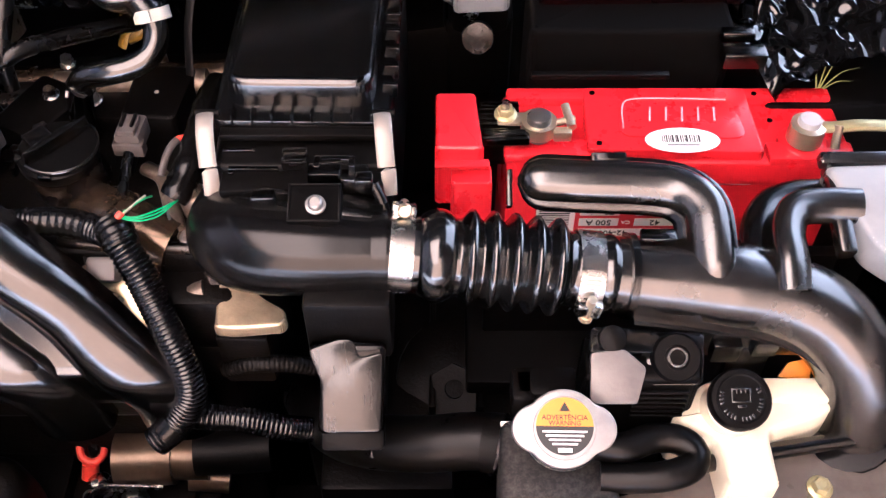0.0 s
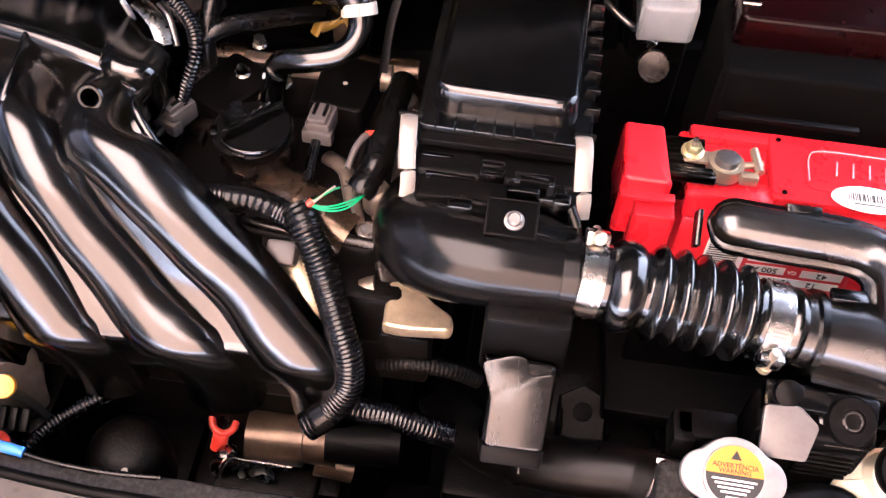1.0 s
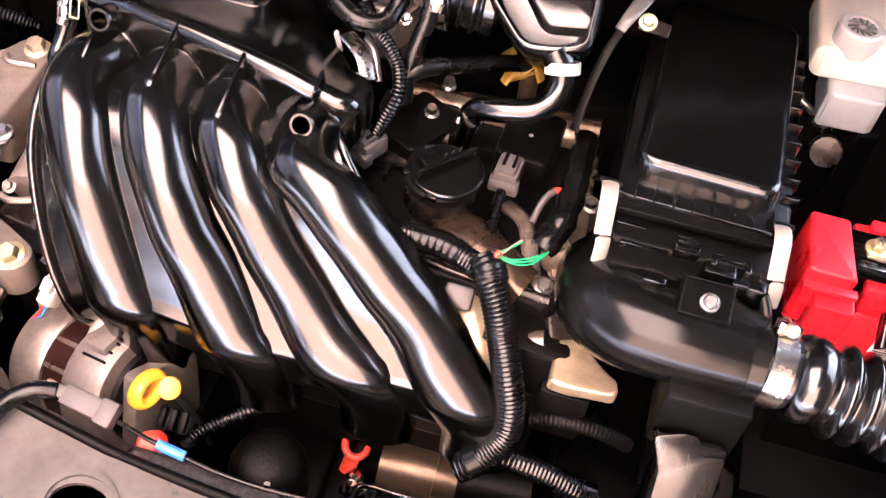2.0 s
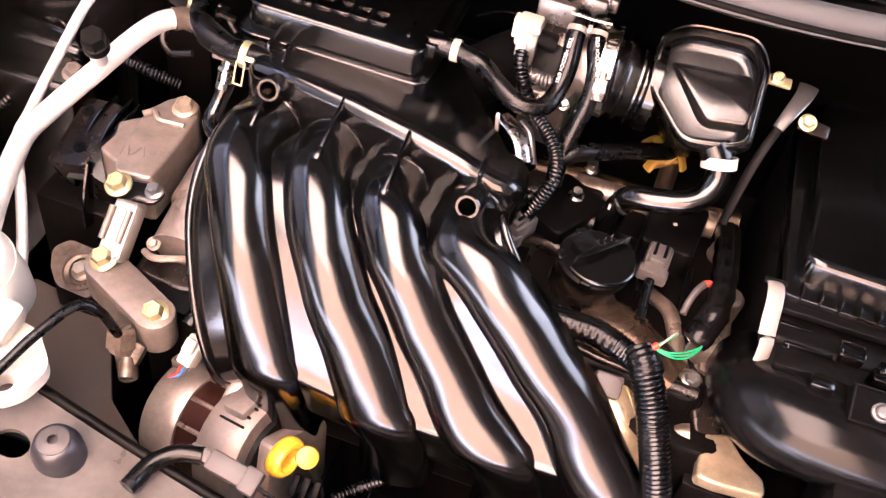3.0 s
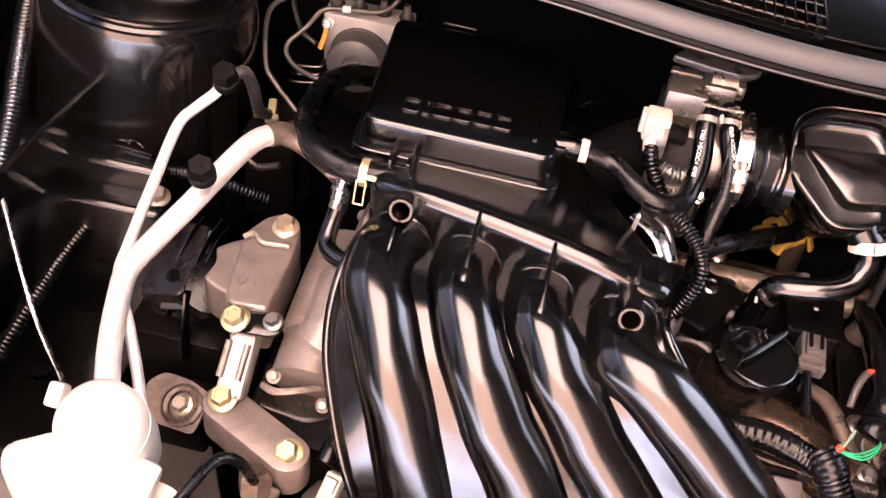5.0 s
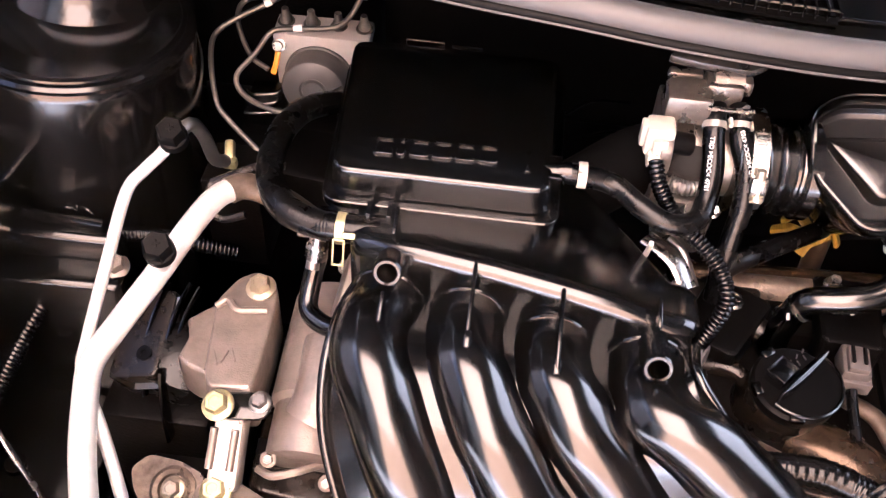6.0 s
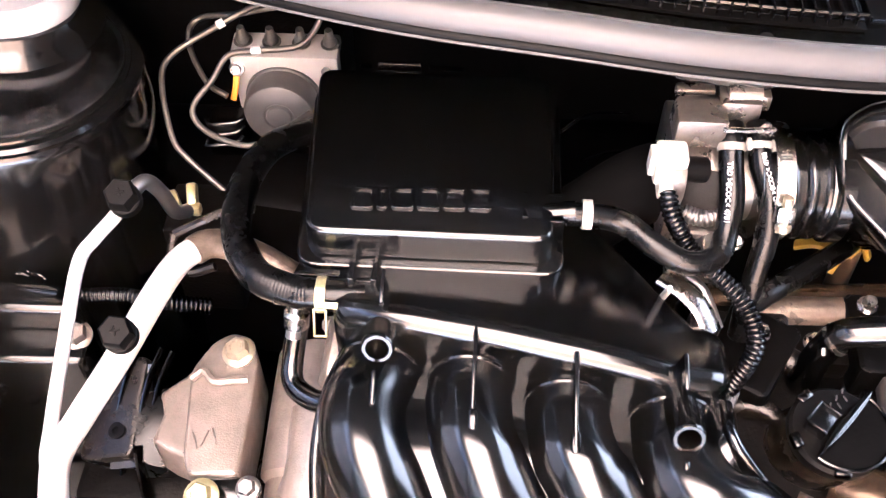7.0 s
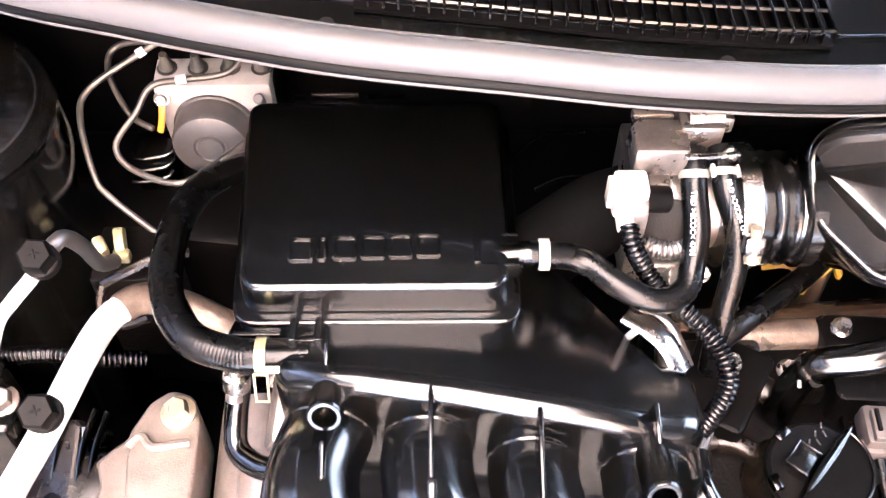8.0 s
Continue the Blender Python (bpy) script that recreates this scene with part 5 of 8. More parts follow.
part("logo_panel", prism(rounded([(0.134, 0.548), (0.232, 0.546), (0.226, 0.590), (0.140, 0.592)], 0.012, 5), 0.8285, 0.8305, 0.0006), RED, bat)
for k in range(5):
    part("raised_mark", moved(box(0.0016, 0.016, 0.0012, 0.0004), pose(0.160 + 0.0125 * k, 0.572, 0.8312, 0, 0, -8)), PINK, bat)
part("logo_edge", tube([(0.138, 0.556, 0.8306), (0.140, 0.582, 0.8306), (0.150, 0.590, 0.8306), (0.185, 0.5905, 0.8306), (0.222, 0.589, 0.8306)], 0.0007, 6), PINK, bat)
st = part("oval_sticker", prism(circle(0.181, 0.543, 0.0285, 0.0135, 32), 0.8306, 0.8311, 0), WHITE, bat, "white oval barcode sticker")
random.seed(4)
bx = 0.166
while bx < 0.196:
    w = random.choice((0.0006, 0.0010, 0.0014))
    part("printed_bar", box(w, 0.0075, 0.0004, 0, centre=(bx, 0.5445, 0.8312)), INK, st)
    bx += w + random.choice((0.0007, 0.0010))
part("printed_line", box(0.024, 0.0010, 0.0004, 0, centre=(0.181, 0.5375, 0.8312)), INK, st)
lab = part("front_label", box(0.118, 0.0012, 0.078, 0.0003, centre=(0.134, 0.5332, 0.7425)), WHITE, bat, "white and red front label, upside down")
FY = 0.5324
for k in range(22):
    part("printed_bar", box(0.025, 0.0006, (0.0006, 0.0012, 0.0009)[k % 3], 0, centre=(0.0895, FY, 0.778 - 0.0026 * k)), INK, lab)
part("red_field", box(0.086, 0.0008, 0.068, 0, centre=(0.1495, FY + 0.0002, 0.7385)), REDINK, lab)
for x0, x1, z, tx in ((0.110, 0.142, 0.7625, "70 min"), (0.110, 0.142, 0.7500, "500 A"), (0.155, 0.188, 0.7625, "400 A"), (0.155, 0.188, 0.7500, "42"), (0.110, 0.188, 0.7375, "12     42-400")):
    part("white_field", box(x1 - x0, 0.0006, 0.0085, 0, centre=((x0 + x1) / 2, FY - 0.0004, z)), WHITE, lab)
    letters(tx, 0.0085, facing(((x0 + x1) / 2, FY - 0.0009, z), (0, -1, 0), (0, 0, -1)), INK, lab, "lettering", "black printed characters")
for z, tx in ((0.7625, "CR"), (0.7500, "CA")):
    letters(tx, 0.0055, facing((0.148, FY - 0.0006, z), (0, -1, 0), (0, 0, -1)), WHITE, lab, "lettering", "white printed characters")
for k in range(3):
    part("white_line", box(0.034, 0.0006, 0.0012, 0, centre=(0.222, 0.5325, 0.806 - 0.006 * k)), WHITE, bat)
part("hazard_mark", moved(prism([(-0.005, -0.004), (0.005, -0.004), (0, 0.005)], 0, 0.0006, 0), facing((0.2065, 0.5326, 0.790), (0, -1, 0), (0, 0, 1))), AMBER, bat)


def post(at, r):
    return moved(lathe([(r * 1.1, -0.02), (r, 0.0), (r * 0.92, 0.0012), (r * 0.6, 0.0016)], 28), Matrix.Translation(at))


part("terminal_post", post((0.0725, 0.553, 0.846), 0.0092), DARKSTEEL, bat)
part("terminal_post", post((0.2735, 0.546, 0.849), 0.0085), LIGHTGREY, bat)
part("terminal_collar", moved(lathe([(0.020, -0.012), (0.019, 0.002), (0.013, 0.006)], 32), Matrix.Translation((0.275, 0.548, 0.822))), RED, bat)
pc = thing("battery_clamp", (0.06, 0.555, 0.83), "worn brass positive clamp on the battery post", "battery clamp", "battery clamps")
part("ring", moved(joined(lathe([(0.0095, -0.007), (0.0135, -0.007), (0.0135, 0.004), (0.0095, 0.004)], 28)), Matrix.Translation((0.0725, 0.553, 0.838))), BRASS, pc)
part("plate", joined(box(0.026, 0.013, 0.003, 0.001, centre=(0.054, 0.559, 0.8375)), box(0.014, 0.008, 0.010, 0.002, centre=(0.090, 0.545, 0.835))), BRASS, pc)
part("pinch_bolt", joined(tube([(0.083, 0.553, 0.839), (0.100, 0.556, 0.841)], 0.003, 10), tube([(0.093, 0.568, 0.843), (0.097, 0.546, 0.841)], 0.0036, 10)), BRASS, pc)
hex_bolt(pc, (0.0475, 0.562, 0.840), (0, -0.1, 1), 0.0065, YZINC, 0.006)
part("stud", tube([(0.0475, 0.562, 0.842), (0.0475, 0.561, 0.853)], 0.0028, 12), STEEL, pc)
part("fuse_strip", joined(box(0.038, 0.010, 0.008, 0.0015, centre=(0.046, 0.541, 0.835)), box(0.008, 0.006, 0.003, 0.0008, centre=(0.034, 0.541, 0.840)), box(0.008, 0.006, 0.003, 0.0008, centre=(0.058, 0.541, 0.840))), SATIN, pc)
part("comb_block", box(0.030, 0.032, 0.008, 0.0012, centre=(0.044, 0.568, 0.829)), DULL, pc)
for k in range(6):
    part("comb_fin", box(0.030, 0.0018, 0.0045, 0.0004, centre=(0.0435, 0.5565 + 0.0046 * k, 0.8345)), SATIN, pc)
part("contact", box(0.018, 0.004, 0.0012, 0.0003, centre=(0.046, 0.541, 0.8405)), STEEL, pc)
nc = thing("battery_clamp", (0.28, 0.545, 0.835), "dull brass negative clamp with its cable lug", "battery clamp", "battery clamps")
part("ring", moved(lathe([(0.0088, -0.016), (0.0135, -0.016), (0.0132, -0.001), (0.0088, 0.0)], 28), Matrix.Translation((0.2735, 0.546, 0.8455))), BRASS, nc)
part("arm", tube([(0.283, 0.545, 0.842), (0.296, 0.5425, 0.845), (0.310, 0.541, 0.848), (0.345, 0.540, 0.848)], 0.006, 10, wide=0.9, flat=0.6), YZINC, nc)
part("pinch_bolt", tube([(0.293, 0.533, 0.832), (0.294, 0.541, 0.848)], 0.0035, 10), BRASS, nc)
part("cable", tube([(0.34, 0.540, 0.847), (0.37, 0.542, 0.84), (0.385, 0.56, 0.80), (0.385, 0.6, 0.74), (0.40, 0.62, 0.70)], 0.006, 10), RUBBER, nc)
fb = thing("fuse_link_cover", (0.012, 0.545, 0.80), "red plastic cover over the positive fuse link", "fuse cover")
part("cover", prism(rounded([(-0.006, 0.514), (0.030, 0.514), (0.025, 0.577), (-0.006, 0.577)], 0.004), 0.79, 0.850, 0.003, 3, taper=0.97), RED, fb)
part("skirt", prism(rounded([(0.006, 0.500), (0.036, 0.500), (0.036, 0.520), (0.006, 0.520)], 0.003), 0.77, 0.828, 0.002), RED, fb)
part("lip", box(0.040, 0.008, 0.004, 0.001, centre=(0.014, 0.512, 0.836)), RED, fb)
for k in range(5):
    part("comb_fin", box(0.026, 0.0018, 0.012, 0.0004, centre=(0.036, 0.548 + 0.0055 * k, 0.832)), SATIN, fb)
part("insulator", box(0.030, 0.034, 0.024, 0.002, centre=(0.036, 0.561, 0.815)), SATIN, fb)
tray = thing("battery_tray", (0.2, 0.58, 0.30), "dull black battery tray on the chassis", "battery tray")
part("tray", box(0.36, 0.24, 0.02, 0.004, centre=(0.20, 0.58, 0.612)), DULL, tray)
part("pedestal", box(0.10, 0.10, 0.32, 0.005, centre=(0.2, 0.6, 0.45)), DULL, tray)
part("front_wall", box(0.29, 0.012, 0.112, 0.003, centre=(0.180, 0.521, 0.672)), DULL, tray)

# ---- front edge: radiator, filler cap, washer bottle, relay box ----
rad = thing("radiator", (0.0, 0.30, 0.40), "mottled grey-black radiator tank with a labelled filler cap", "radiator")
part("core", box(0.66, 0.03, 0.36, 0.004, centre=(-0.12, 0.285, 0.50)), SHADECAST, rad)
part("top_tank", prism(rounded([(-0.46, 0.268), (0.16, 0.268), (0.16, 0.312), (-0.46, 0.312)], 0.01), 0.64, 0.686, 0.006, 3), PLATEGREY, rad)
part("neck", moved(lathe([(0.020, -0.05), (0.020, -0.012), (0.026, -0.010), (0.026, -0.006), (0.02, -0.006)], 28), facing((0.077, 0.317, 0.793), (-0.02, -0.40, 0.91))), SATIN, rad)
part("neck_block", prism(rounded([(0.036, 0.283), (0.118, 0.283), (0.112, 0.350), (0.040, 0.352)], 0.01), 0.69, 0.748, 0.005, 3), PLATEGREY, rad)
part("hose_stub", tube([(0.06, 0.345, 0.715), (0.03, 0.352, 0.712)], 0.021, 20), DULL, rad)
rm = facing((0.077, 0.3155, 0.797), (-0.02, -0.42, 0.90), (0.0, 0.9, 0.42)) @ pose(0, 0, 0, 0, 0, -1)
wing = []
for k in range(64):
    an = 2 * math.pi * k / 64
    r = 0.0250 + 0.0085 * max(0, abs(math.cos(an)) - 0.80) / 0.20 * (1.0 if abs(math.cos(an)) > 0.8 else 0)
    wing.append((r * math.cos(an), r * math.sin(an)))
rc = part("filler_cap", moved(prism(wing, -0.007, 0.001, 0.0015, 3), rm), CAPMETAL, rad, "pale metal cap with orange and black warning label")
part("raised_disc", moved(lathe([(0.0205, 0.0), (0.0195, 0.0022), (0.010, 0.0024)], 40), rm), CAPMETAL, rc)
half = [(0.0182 * math.cos(math.pi * k / 20), 0.0182 * math.sin(math.pi * k / 20)) for k in range(21)]
lo = part("label_lower", moved(prism([(x, -y + 0.0012) for x, y in half][::-1], 0.0024, 0.0029, 0), rm), INK, rc, "black half of the warning label")
hi = part("label_upper", moved(prism([(x, y + 0.0012) for x, y in half], 0.0024, 0.0029, 0), rm), AMBER, rc, "orange half of the warning label")
letters("ADVERTÊNCIA", 0.0044, rm @ pose(0, 0.0065, 0.0030), INK, rc, "lettering", "black printed words")
letters("WARNING", 0.0042, rm @ pose(0, 0.0030, 0.0030), INK, rc, "lettering", "black printed words")
part("triangle", moved(prism([(-0.0035, 0.0105), (0.0035, 0.0105), (0, 0.0165)], 0.0029, 0.0032, 0), rm), INK, rc)
for k in range(4):
    part("printed_line", moved(box(0.028 - 0.004 * k, 0.0012, 0.0004, 0), rm @ pose(0, -0.0022 - 0.0026 * k, 0.0031)), WHITE, rc)
part("printed_line", moved(box(0.009, 0.0026, 0.0004, 0), rm @ pose(0, -0.0138, 0.0031)), WHITE, rc)

rh = thing("radiator_hose", (-0.02, 0.36, 0.68), "thick matt black radiator hose with faint stamped digits", "hose")
part("hose", tube([(0.046, 0.352, 0.713), (0.020, 0.356, 0.708), (-0.010, 0.358, 0.700), (-0.045, 0.366, 0.688), (-0.075, 0.385, 0.665), (-0.10, 0.42, 0.63), (-0.12, 0.46, 0.60)], 0.021, 24), HOSEMATT, rh)
for k in range(8):
    part("stamped_mark", moved(box(0.0042, 0.007, 0.0006, 0.0002), facing((0.006 - 0.0075 * k - 0.004 * (k > 4), 0.3425 + 0.0011 * k, 0.7155 - 0.0022 * k), (0, -0.75, 0.66), (0.1, 0.66, 0.75))), GREY, rh)
hc = thing("hose_clip", (0.036, 0.345, 0.72), "bright wire clip on the radiator hose", "clip")
part("wire", tube([(0.034, 0.334, 0.700), (0.037, 0.331, 0.716), (0.040, 0.336, 0.735), (0.043, 0.345, 0.742), (0.052, 0.348, 0.744)], 0.0022, 8), STEEL, hc)
part("tab", moved(box(0.016, 0.004, 0.002, 0.0006), facing((0.048, 0.350, 0.743), CAMWARD)), DARKSTEEL, hc)
hose("overflow_hose", [(0.100, 0.325, 0.760), (0.120, 0.322, 0.760), (0.140, 0.329, 0.760), (0.158, 0.328, 0.760), (0.168, 0.319, 0.758), (0.163, 0.309, 0.756), (0.145, 0.304, 0.754), (0.125, 0.305, 0.750), (0.105, 0.307, 0.748)], 0.0102, HOSEMATT, "matt black overflow hose in a loop beside the radiator cap")

wash = thing("washer_bottle", (0.21, 0.35, 0.65), "cream plastic washer bottle neck with a black cap", "washer bottle")
part("neck", prism(rounded([(0.157, 0.346), (0.183, 0.376), (0.200, 0.380), (0.276, 0.377), (0.284, 0.366), (0.262, 0.350), (0.221, 0.336), (0.221, 0.296), (0.188, 0.296), (0.186, 0.333)][::-1], 0.006), 0.70, 0.757, 0.004, 3), CREAM, wash)
part("arm", box(0.060, 0.018, 0.010, 0.003, centre=(0.248, 0.367, 0.758)), CREAM, wash)
part("spout", moved(lathe([(0.021, -0.03), (0.019, 0.0), (0.015, 0.002)], 28), facing((0.197, 0.347, 0.772), (0.0, -0.35, 0.93))), CREAM, wash)
wm = facing((0.1965, 0.3435, 0.786), (0.0, -0.42, 0.91), (0, 0.91, 0.42))
wc = part("cap", moved(lathe([(0.0195, -0.010), (0.0208, -0.006), (0.0208, 0.001), (0.0195, 0.003), (0.0165, 0.0032), (0.0155, 0.0024), (0.010, 0.0024)], 40), wm), DULL, wash, "black screw cap with embossed symbol")
part("cap_symbol", moved(joined(box(0.013, 0.0012, 0.0012, 0.0002, centre=(0, 0.0055, 0)), box(0.013, 0.0012, 0.0012, 0.0002, centre=(0, -0.003, 0)), box(0.0012, 0.009, 0.0012, 0.0002, centre=(-0.006, 0.001, 0)),
                                box(0.0012, 0.009, 0.0012, 0.0002, centre=(0.006, 0.001, 0)), box(0.0012, 0.004, 0.0012, 0.0002, centre=(-0.003, 0.0045, 0)), box(0.0012, 0.004, 0.0012, 0.0002, centre=(0.0, 0.0045, 0)), box(0.0012, 0.004, 0.0012, 0.0002, centre=(0.003, 0.0045, 0)), box(0.006, 0.002, 0.0012, 0.0002, centre=(0, -0.006, 0))), wm @ pose(0, 0.001, 0.0030)), DUCT, wc)
for k in range(22):
    an = math.radians(-200 + k * 11)
    if k % 5 != 4:
        part("raised_mark", moved(box(0.0013, 0.0030, 0.0008, 0.0002), wm @ pose(0.0132 * math.cos(an), 0.0132 * math.sin(an), 0.0028, 0, 0, math.degrees(an) - 90)), DUCT, wc)

sr = thing("radiator_support", (0.2, 0.25, 0.70), "painted radiator crossmember end with two bolts", "crossmember", kind="structure")
part("end_panel", plate([(0.101, 0.07), (0.40, 0.07), (0.40, 0.30), (0.282, 0.345), (0.205, 0.332), (0.101, 0.300)], [circle(0.235, 0.27, 0.008)], 0.7195, 0.005), DUSTY, sr)
part("stay", box(0.10, 0.05, 0.30, 0.004, centre=(0.24, 0.27, 0.56)), PAINT, sr)
hex_bolt(sr, (0.208, 0.308, 0.7215), (0, -0.1, 1), 0.0062, STEEL)
hex_bolt(sr, (0.260, 0.312, 0.7215), (0, -0.1, 1), 0.0066, YZINC)
part("rail_bar", tube([(0.09, 0.312, 0.742), (0.14, 0.316, 0.735), (0.24, 0.335, 0.735), (0.34, 0.35, 0.735)], 0.006, 12), SATIN, sr)

ecu = thing("relay_box", (0.135, 0.36, 0.74), "black and grey plastic relay box with a ringed bush", "relay box")
part("body", prism(rounded([(0.094, 0.352), (0.170, 0.352), (0.176, 0.384), (0.096, 0.388)], 0.005), 0.70, 0.798, 0.004, 3), DULL, ecu)
part("grey_face", moved(prism(rounded([(-0.019, -0.020), (0.012, -0.020), (0.018, 0.004), (0.004, 0.016), (-0.019, 0.014)], 0.003), -0.003, 0.002, 0.001), facing((0.116, 0.3555, 0.7985), (0, -0.65, 0.76), (0, 0.76, 0.65))), RELAYGREY, ecu, "scuffed grey front plate")
part("top_ledge", prism(rounded([(0.096, 0.366), (0.145, 0.366), (0.145, 0.386), (0.10, 0.388)], 0.004), 0.796, 0.808, 0.002), SATIN, ecu)
for k in range(6):
    part("fin", box(0.036, 0.003, 0.0025, 0.0006, centre=(0.146, 0.3490, 0.786 - 0.0058 * k)), DULL, ecu)
part("cap_bolt", moved(lathe([(0.009, -0.01), (0.009, 0.002), (0.005, 0.004)], 16), facing((0.112, 0.374, 0.812), CAMWARD)), DULL, ecu)
bm_ = facing((0.154, 0.3625, 0.807), (0.0, -0.50, 0.86))
bush = part("bush", moved(lathe([(0.0165, -0.02), (0.0165, -0.002), (0.0150, 0.0), (0.0085, 0.0), (0.0080, -0.002), (0.0075, -0.002)], 32), bm_), DULL, ecu)
part("bush_plate", moved(prism(rounded([(-0.019, -0.018), (0.019, -0.018), (0.021, 0.018), (-0.019, 0.018)], 0.006), -0.016, -0.008, 0.002), bm_), SATIN, ecu)
part("ring", moved(lathe([(0.0066, -0.006), (0.0066, 0.0012), (0.0052, 0.0012), (0.0050, -0.006), (0.001, -0.006)], 28), bm_), STEEL, bush)
part("side_connector", joined(box(0.044, 0.024, 0.030, 0.003, centre=(0.072, 0.375, 0.745)), box(0.016, 0.026, 0.026, 0.003, centre=(0.056, 0.372, 0.747))), DULL, ecu)
bk = thing("guide_bracket", (0.21, 0.375, 0.74), "black bracket with small windows behind the washer cap", "bracket")
part("plate", joined(box(0.080, 0.006, 0.030, 0.001, centre=(0.215, 0.392, 0.785)), box(0.020, 0.010, 0.020, 0.002, centre=(0.195, 0.386, 0.782)), box(0.018, 0.008, 0.016, 0.002, centre=(0.222, 0.387, 0.784))), SATIN, bk)
part("stem", box(0.03, 0.02, 0.14, 0.003, centre=(0.215, 0.398, 0.71)), SATIN, bk)
solid("orange_tag", moved(prism([(-0.012, -0.006), (0.010, -0.010), (0.014, 0.008), (-0.004, 0.004)], 0, 0.003, 0.0005), facing((0.251, 0.390, 0.752), CAMWARD)), ORANGE, "orange plastic tag behind the washer bottle", "tag")
hose("drain_hose", [(0.300, 0.362, 0.66), (0.296, 0.358, 0.70), (0.288, 0.352, 0.73)], 0.030, LOOM, "ribbed black drain hose below the intake duct", ripple=(0.006, 0.002))

# ---- looms and wires on the engine ----
cl = thing("loom_tube", (-0.28, 0.468, 0.81), "black loom tube along the rocker cover", "loom tube")
part("conduit", tube([(-0.335, 0.470, 0.815), (-0.300, 0.468, 0.823), (-0.268, 0.466, 0.825), (-0.245, 0.459, 0.824), (-0.228, 0.450, 0.823)], 0.0100, 18, ripple=(0.0034, 0.0005)), LOOM, cl)
part("tape_wrap", tube([(-0.2880, 0.4672, 0.8240), (-0.2680, 0.4660, 0.8250), (-0.2500, 0.4610, 0.8243)], lambda s: 0.0103 + 0.0003 * math.sin(s * 40), 18, 30), ELBOWMAT, cl, "smooth black tape round the tube")
ml = thing("loom_tube", (-0.20, 0.41, 0.70), "thick corrugated black loom tube falling to the front", "loom tube")
part("conduit", tube([(-0.230, 0.456, 0.828), (-0.225, 0.447, 0.824), (-0.214, 0.434, 0.808), (-0.204, 0.420, 0.788), (-0.194, 0.405, 0.768), (-0.186, 0.393, 0.745), (-0.186, 0.384, 0.722), (-0.200, 0.374, 0.700), (-0.215, 0.365, 0.690)], 0.0122, 18, ripple=(0.0035, 0.0012)), LOOM, ml)
part("tape_wrap", tube([(-0.2335, 0.4600, 0.8290), (-0.2280, 0.4520, 0.8270), (-0.2235, 0.4450, 0.8225)], lambda s: 0.0132 + 0.0004 * math.sin(s * 30), 20, 24), ELBOWMAT, ml, "smooth black tape at the branch")
part("tape_wrap", tube([(-0.1985, 0.3750, 0.7020), (-0.2060, 0.3705, 0.6960)], 0.0128, 20, 8), ELBOWMAT, ml, "smooth black tape at the branch")
hose("loom_tube", [(-0.196, 0.386, 0.694), (-0.175, 0.385, 0.692), (-0.150, 0.387, 0.684), (-0.125, 0.388, 0.672), (-0.105, 0.395, 0.655)], 0.0105, LOOM, "corrugated black loom tube running to the snout", "loom tube", ripple=(0.0036, 0.0010))
hose("loom_tube", [(-0.168, 0.420, 0.705), (-0.145, 0.418, 0.715), (-0.115, 0.42, 0.712), (-0.09, 0.425, 0.695)], 0.0070, DULL, "black loom branch under the elbow", "loom tube", ripple=(0.0034, 0.0004))
gw = thing("green_wires", (-0.21, 0.465, 0.825), "bundle of green wires with taped red tips", "wires")
for k in range(3):
    o = 0.0022 * (k - 1)
    part("wire", tube([(-0.2260, 0.4600 + 0.4 * o, 0.8375), (-0.2170, 0.4565 + o, 0.8385 - 0.5 * o), (-0.2080, 0.4585 + 1.2 * o, 0.8375), (-0.1990, 0.4660 + o, 0.8350 + 0.5 * o), (-0.1920, 0.4760 + 0.5 * o, 0.8330), (-0.1900, 0.4830, 0.8290)], 0.0006, 8), GREENW, gw)
part("wire", tube([(-0.2250, 0.4610, 0.8380), (-0.2170, 0.4680, 0.8395), (-0.2115, 0.4770, 0.8370), (-0.2090, 0.4850, 0.8310)], 0.00075, 8), GREENW, gw)
part("tip", tube([(-0.227, 0.456, 0.838), (-0.223, 0.460, 0.841)], 0.0026, 10), REDW, gw, "red tip")
part("white_wire", tube([(-0.222, 0.460, 0.840), (-0.214, 0.474, 0.839), (-0.211, 0.479, 0.838)], 0.0009, 8), PALE, gw)
sw = thing("sleeved_wire", (-0.2, 0.52, 0.82), "grey sleeved wire with a red crimp end", "wire")
part("sleeve", tube([(-0.208, 0.510, 0.826), (-0.206, 0.520, 0.832), (-0.202, 0.530, 0.837), (-0.198, 0.536, 0.838)], 0.0028, 10), GREY, sw)
part("crimp", tube([(-0.199, 0.5355, 0.838), (-0.195, 0.538, 0.838), (-0.190, 0.539, 0.837)], 0.0026, 10), REDW, sw, "red crimp")
tl = thing("taped_loom", (-0.185, 0.49, 0.83), "black taped loom end beside the air filter box", "loom")
part("sleeve", tube([(-0.196, 0.489, 0.824), (-0.190, 0.498, 0.830), (-0.186, 0.514, 0.835), (-0.184, 0.54, 0.836), (-0.184, 0.58, 0.832), (-0.184, 0.62, 0.82)], lambda s: 0.0105 + 0.0012 * math.sin(s * 41) * (1 - s), 14), ELBOWMAT, tl)
for k in range(4):
    part("tape_turn", ring_band((-0.1925 + 0.0022 * k, 0.4945 + 0.006 * k, 0.8275 + 0.0021 * k), (0.35, 0.85, 0.30), 0.0108, 0.004, 0.0006, 18), ELBOWMAT, tl)
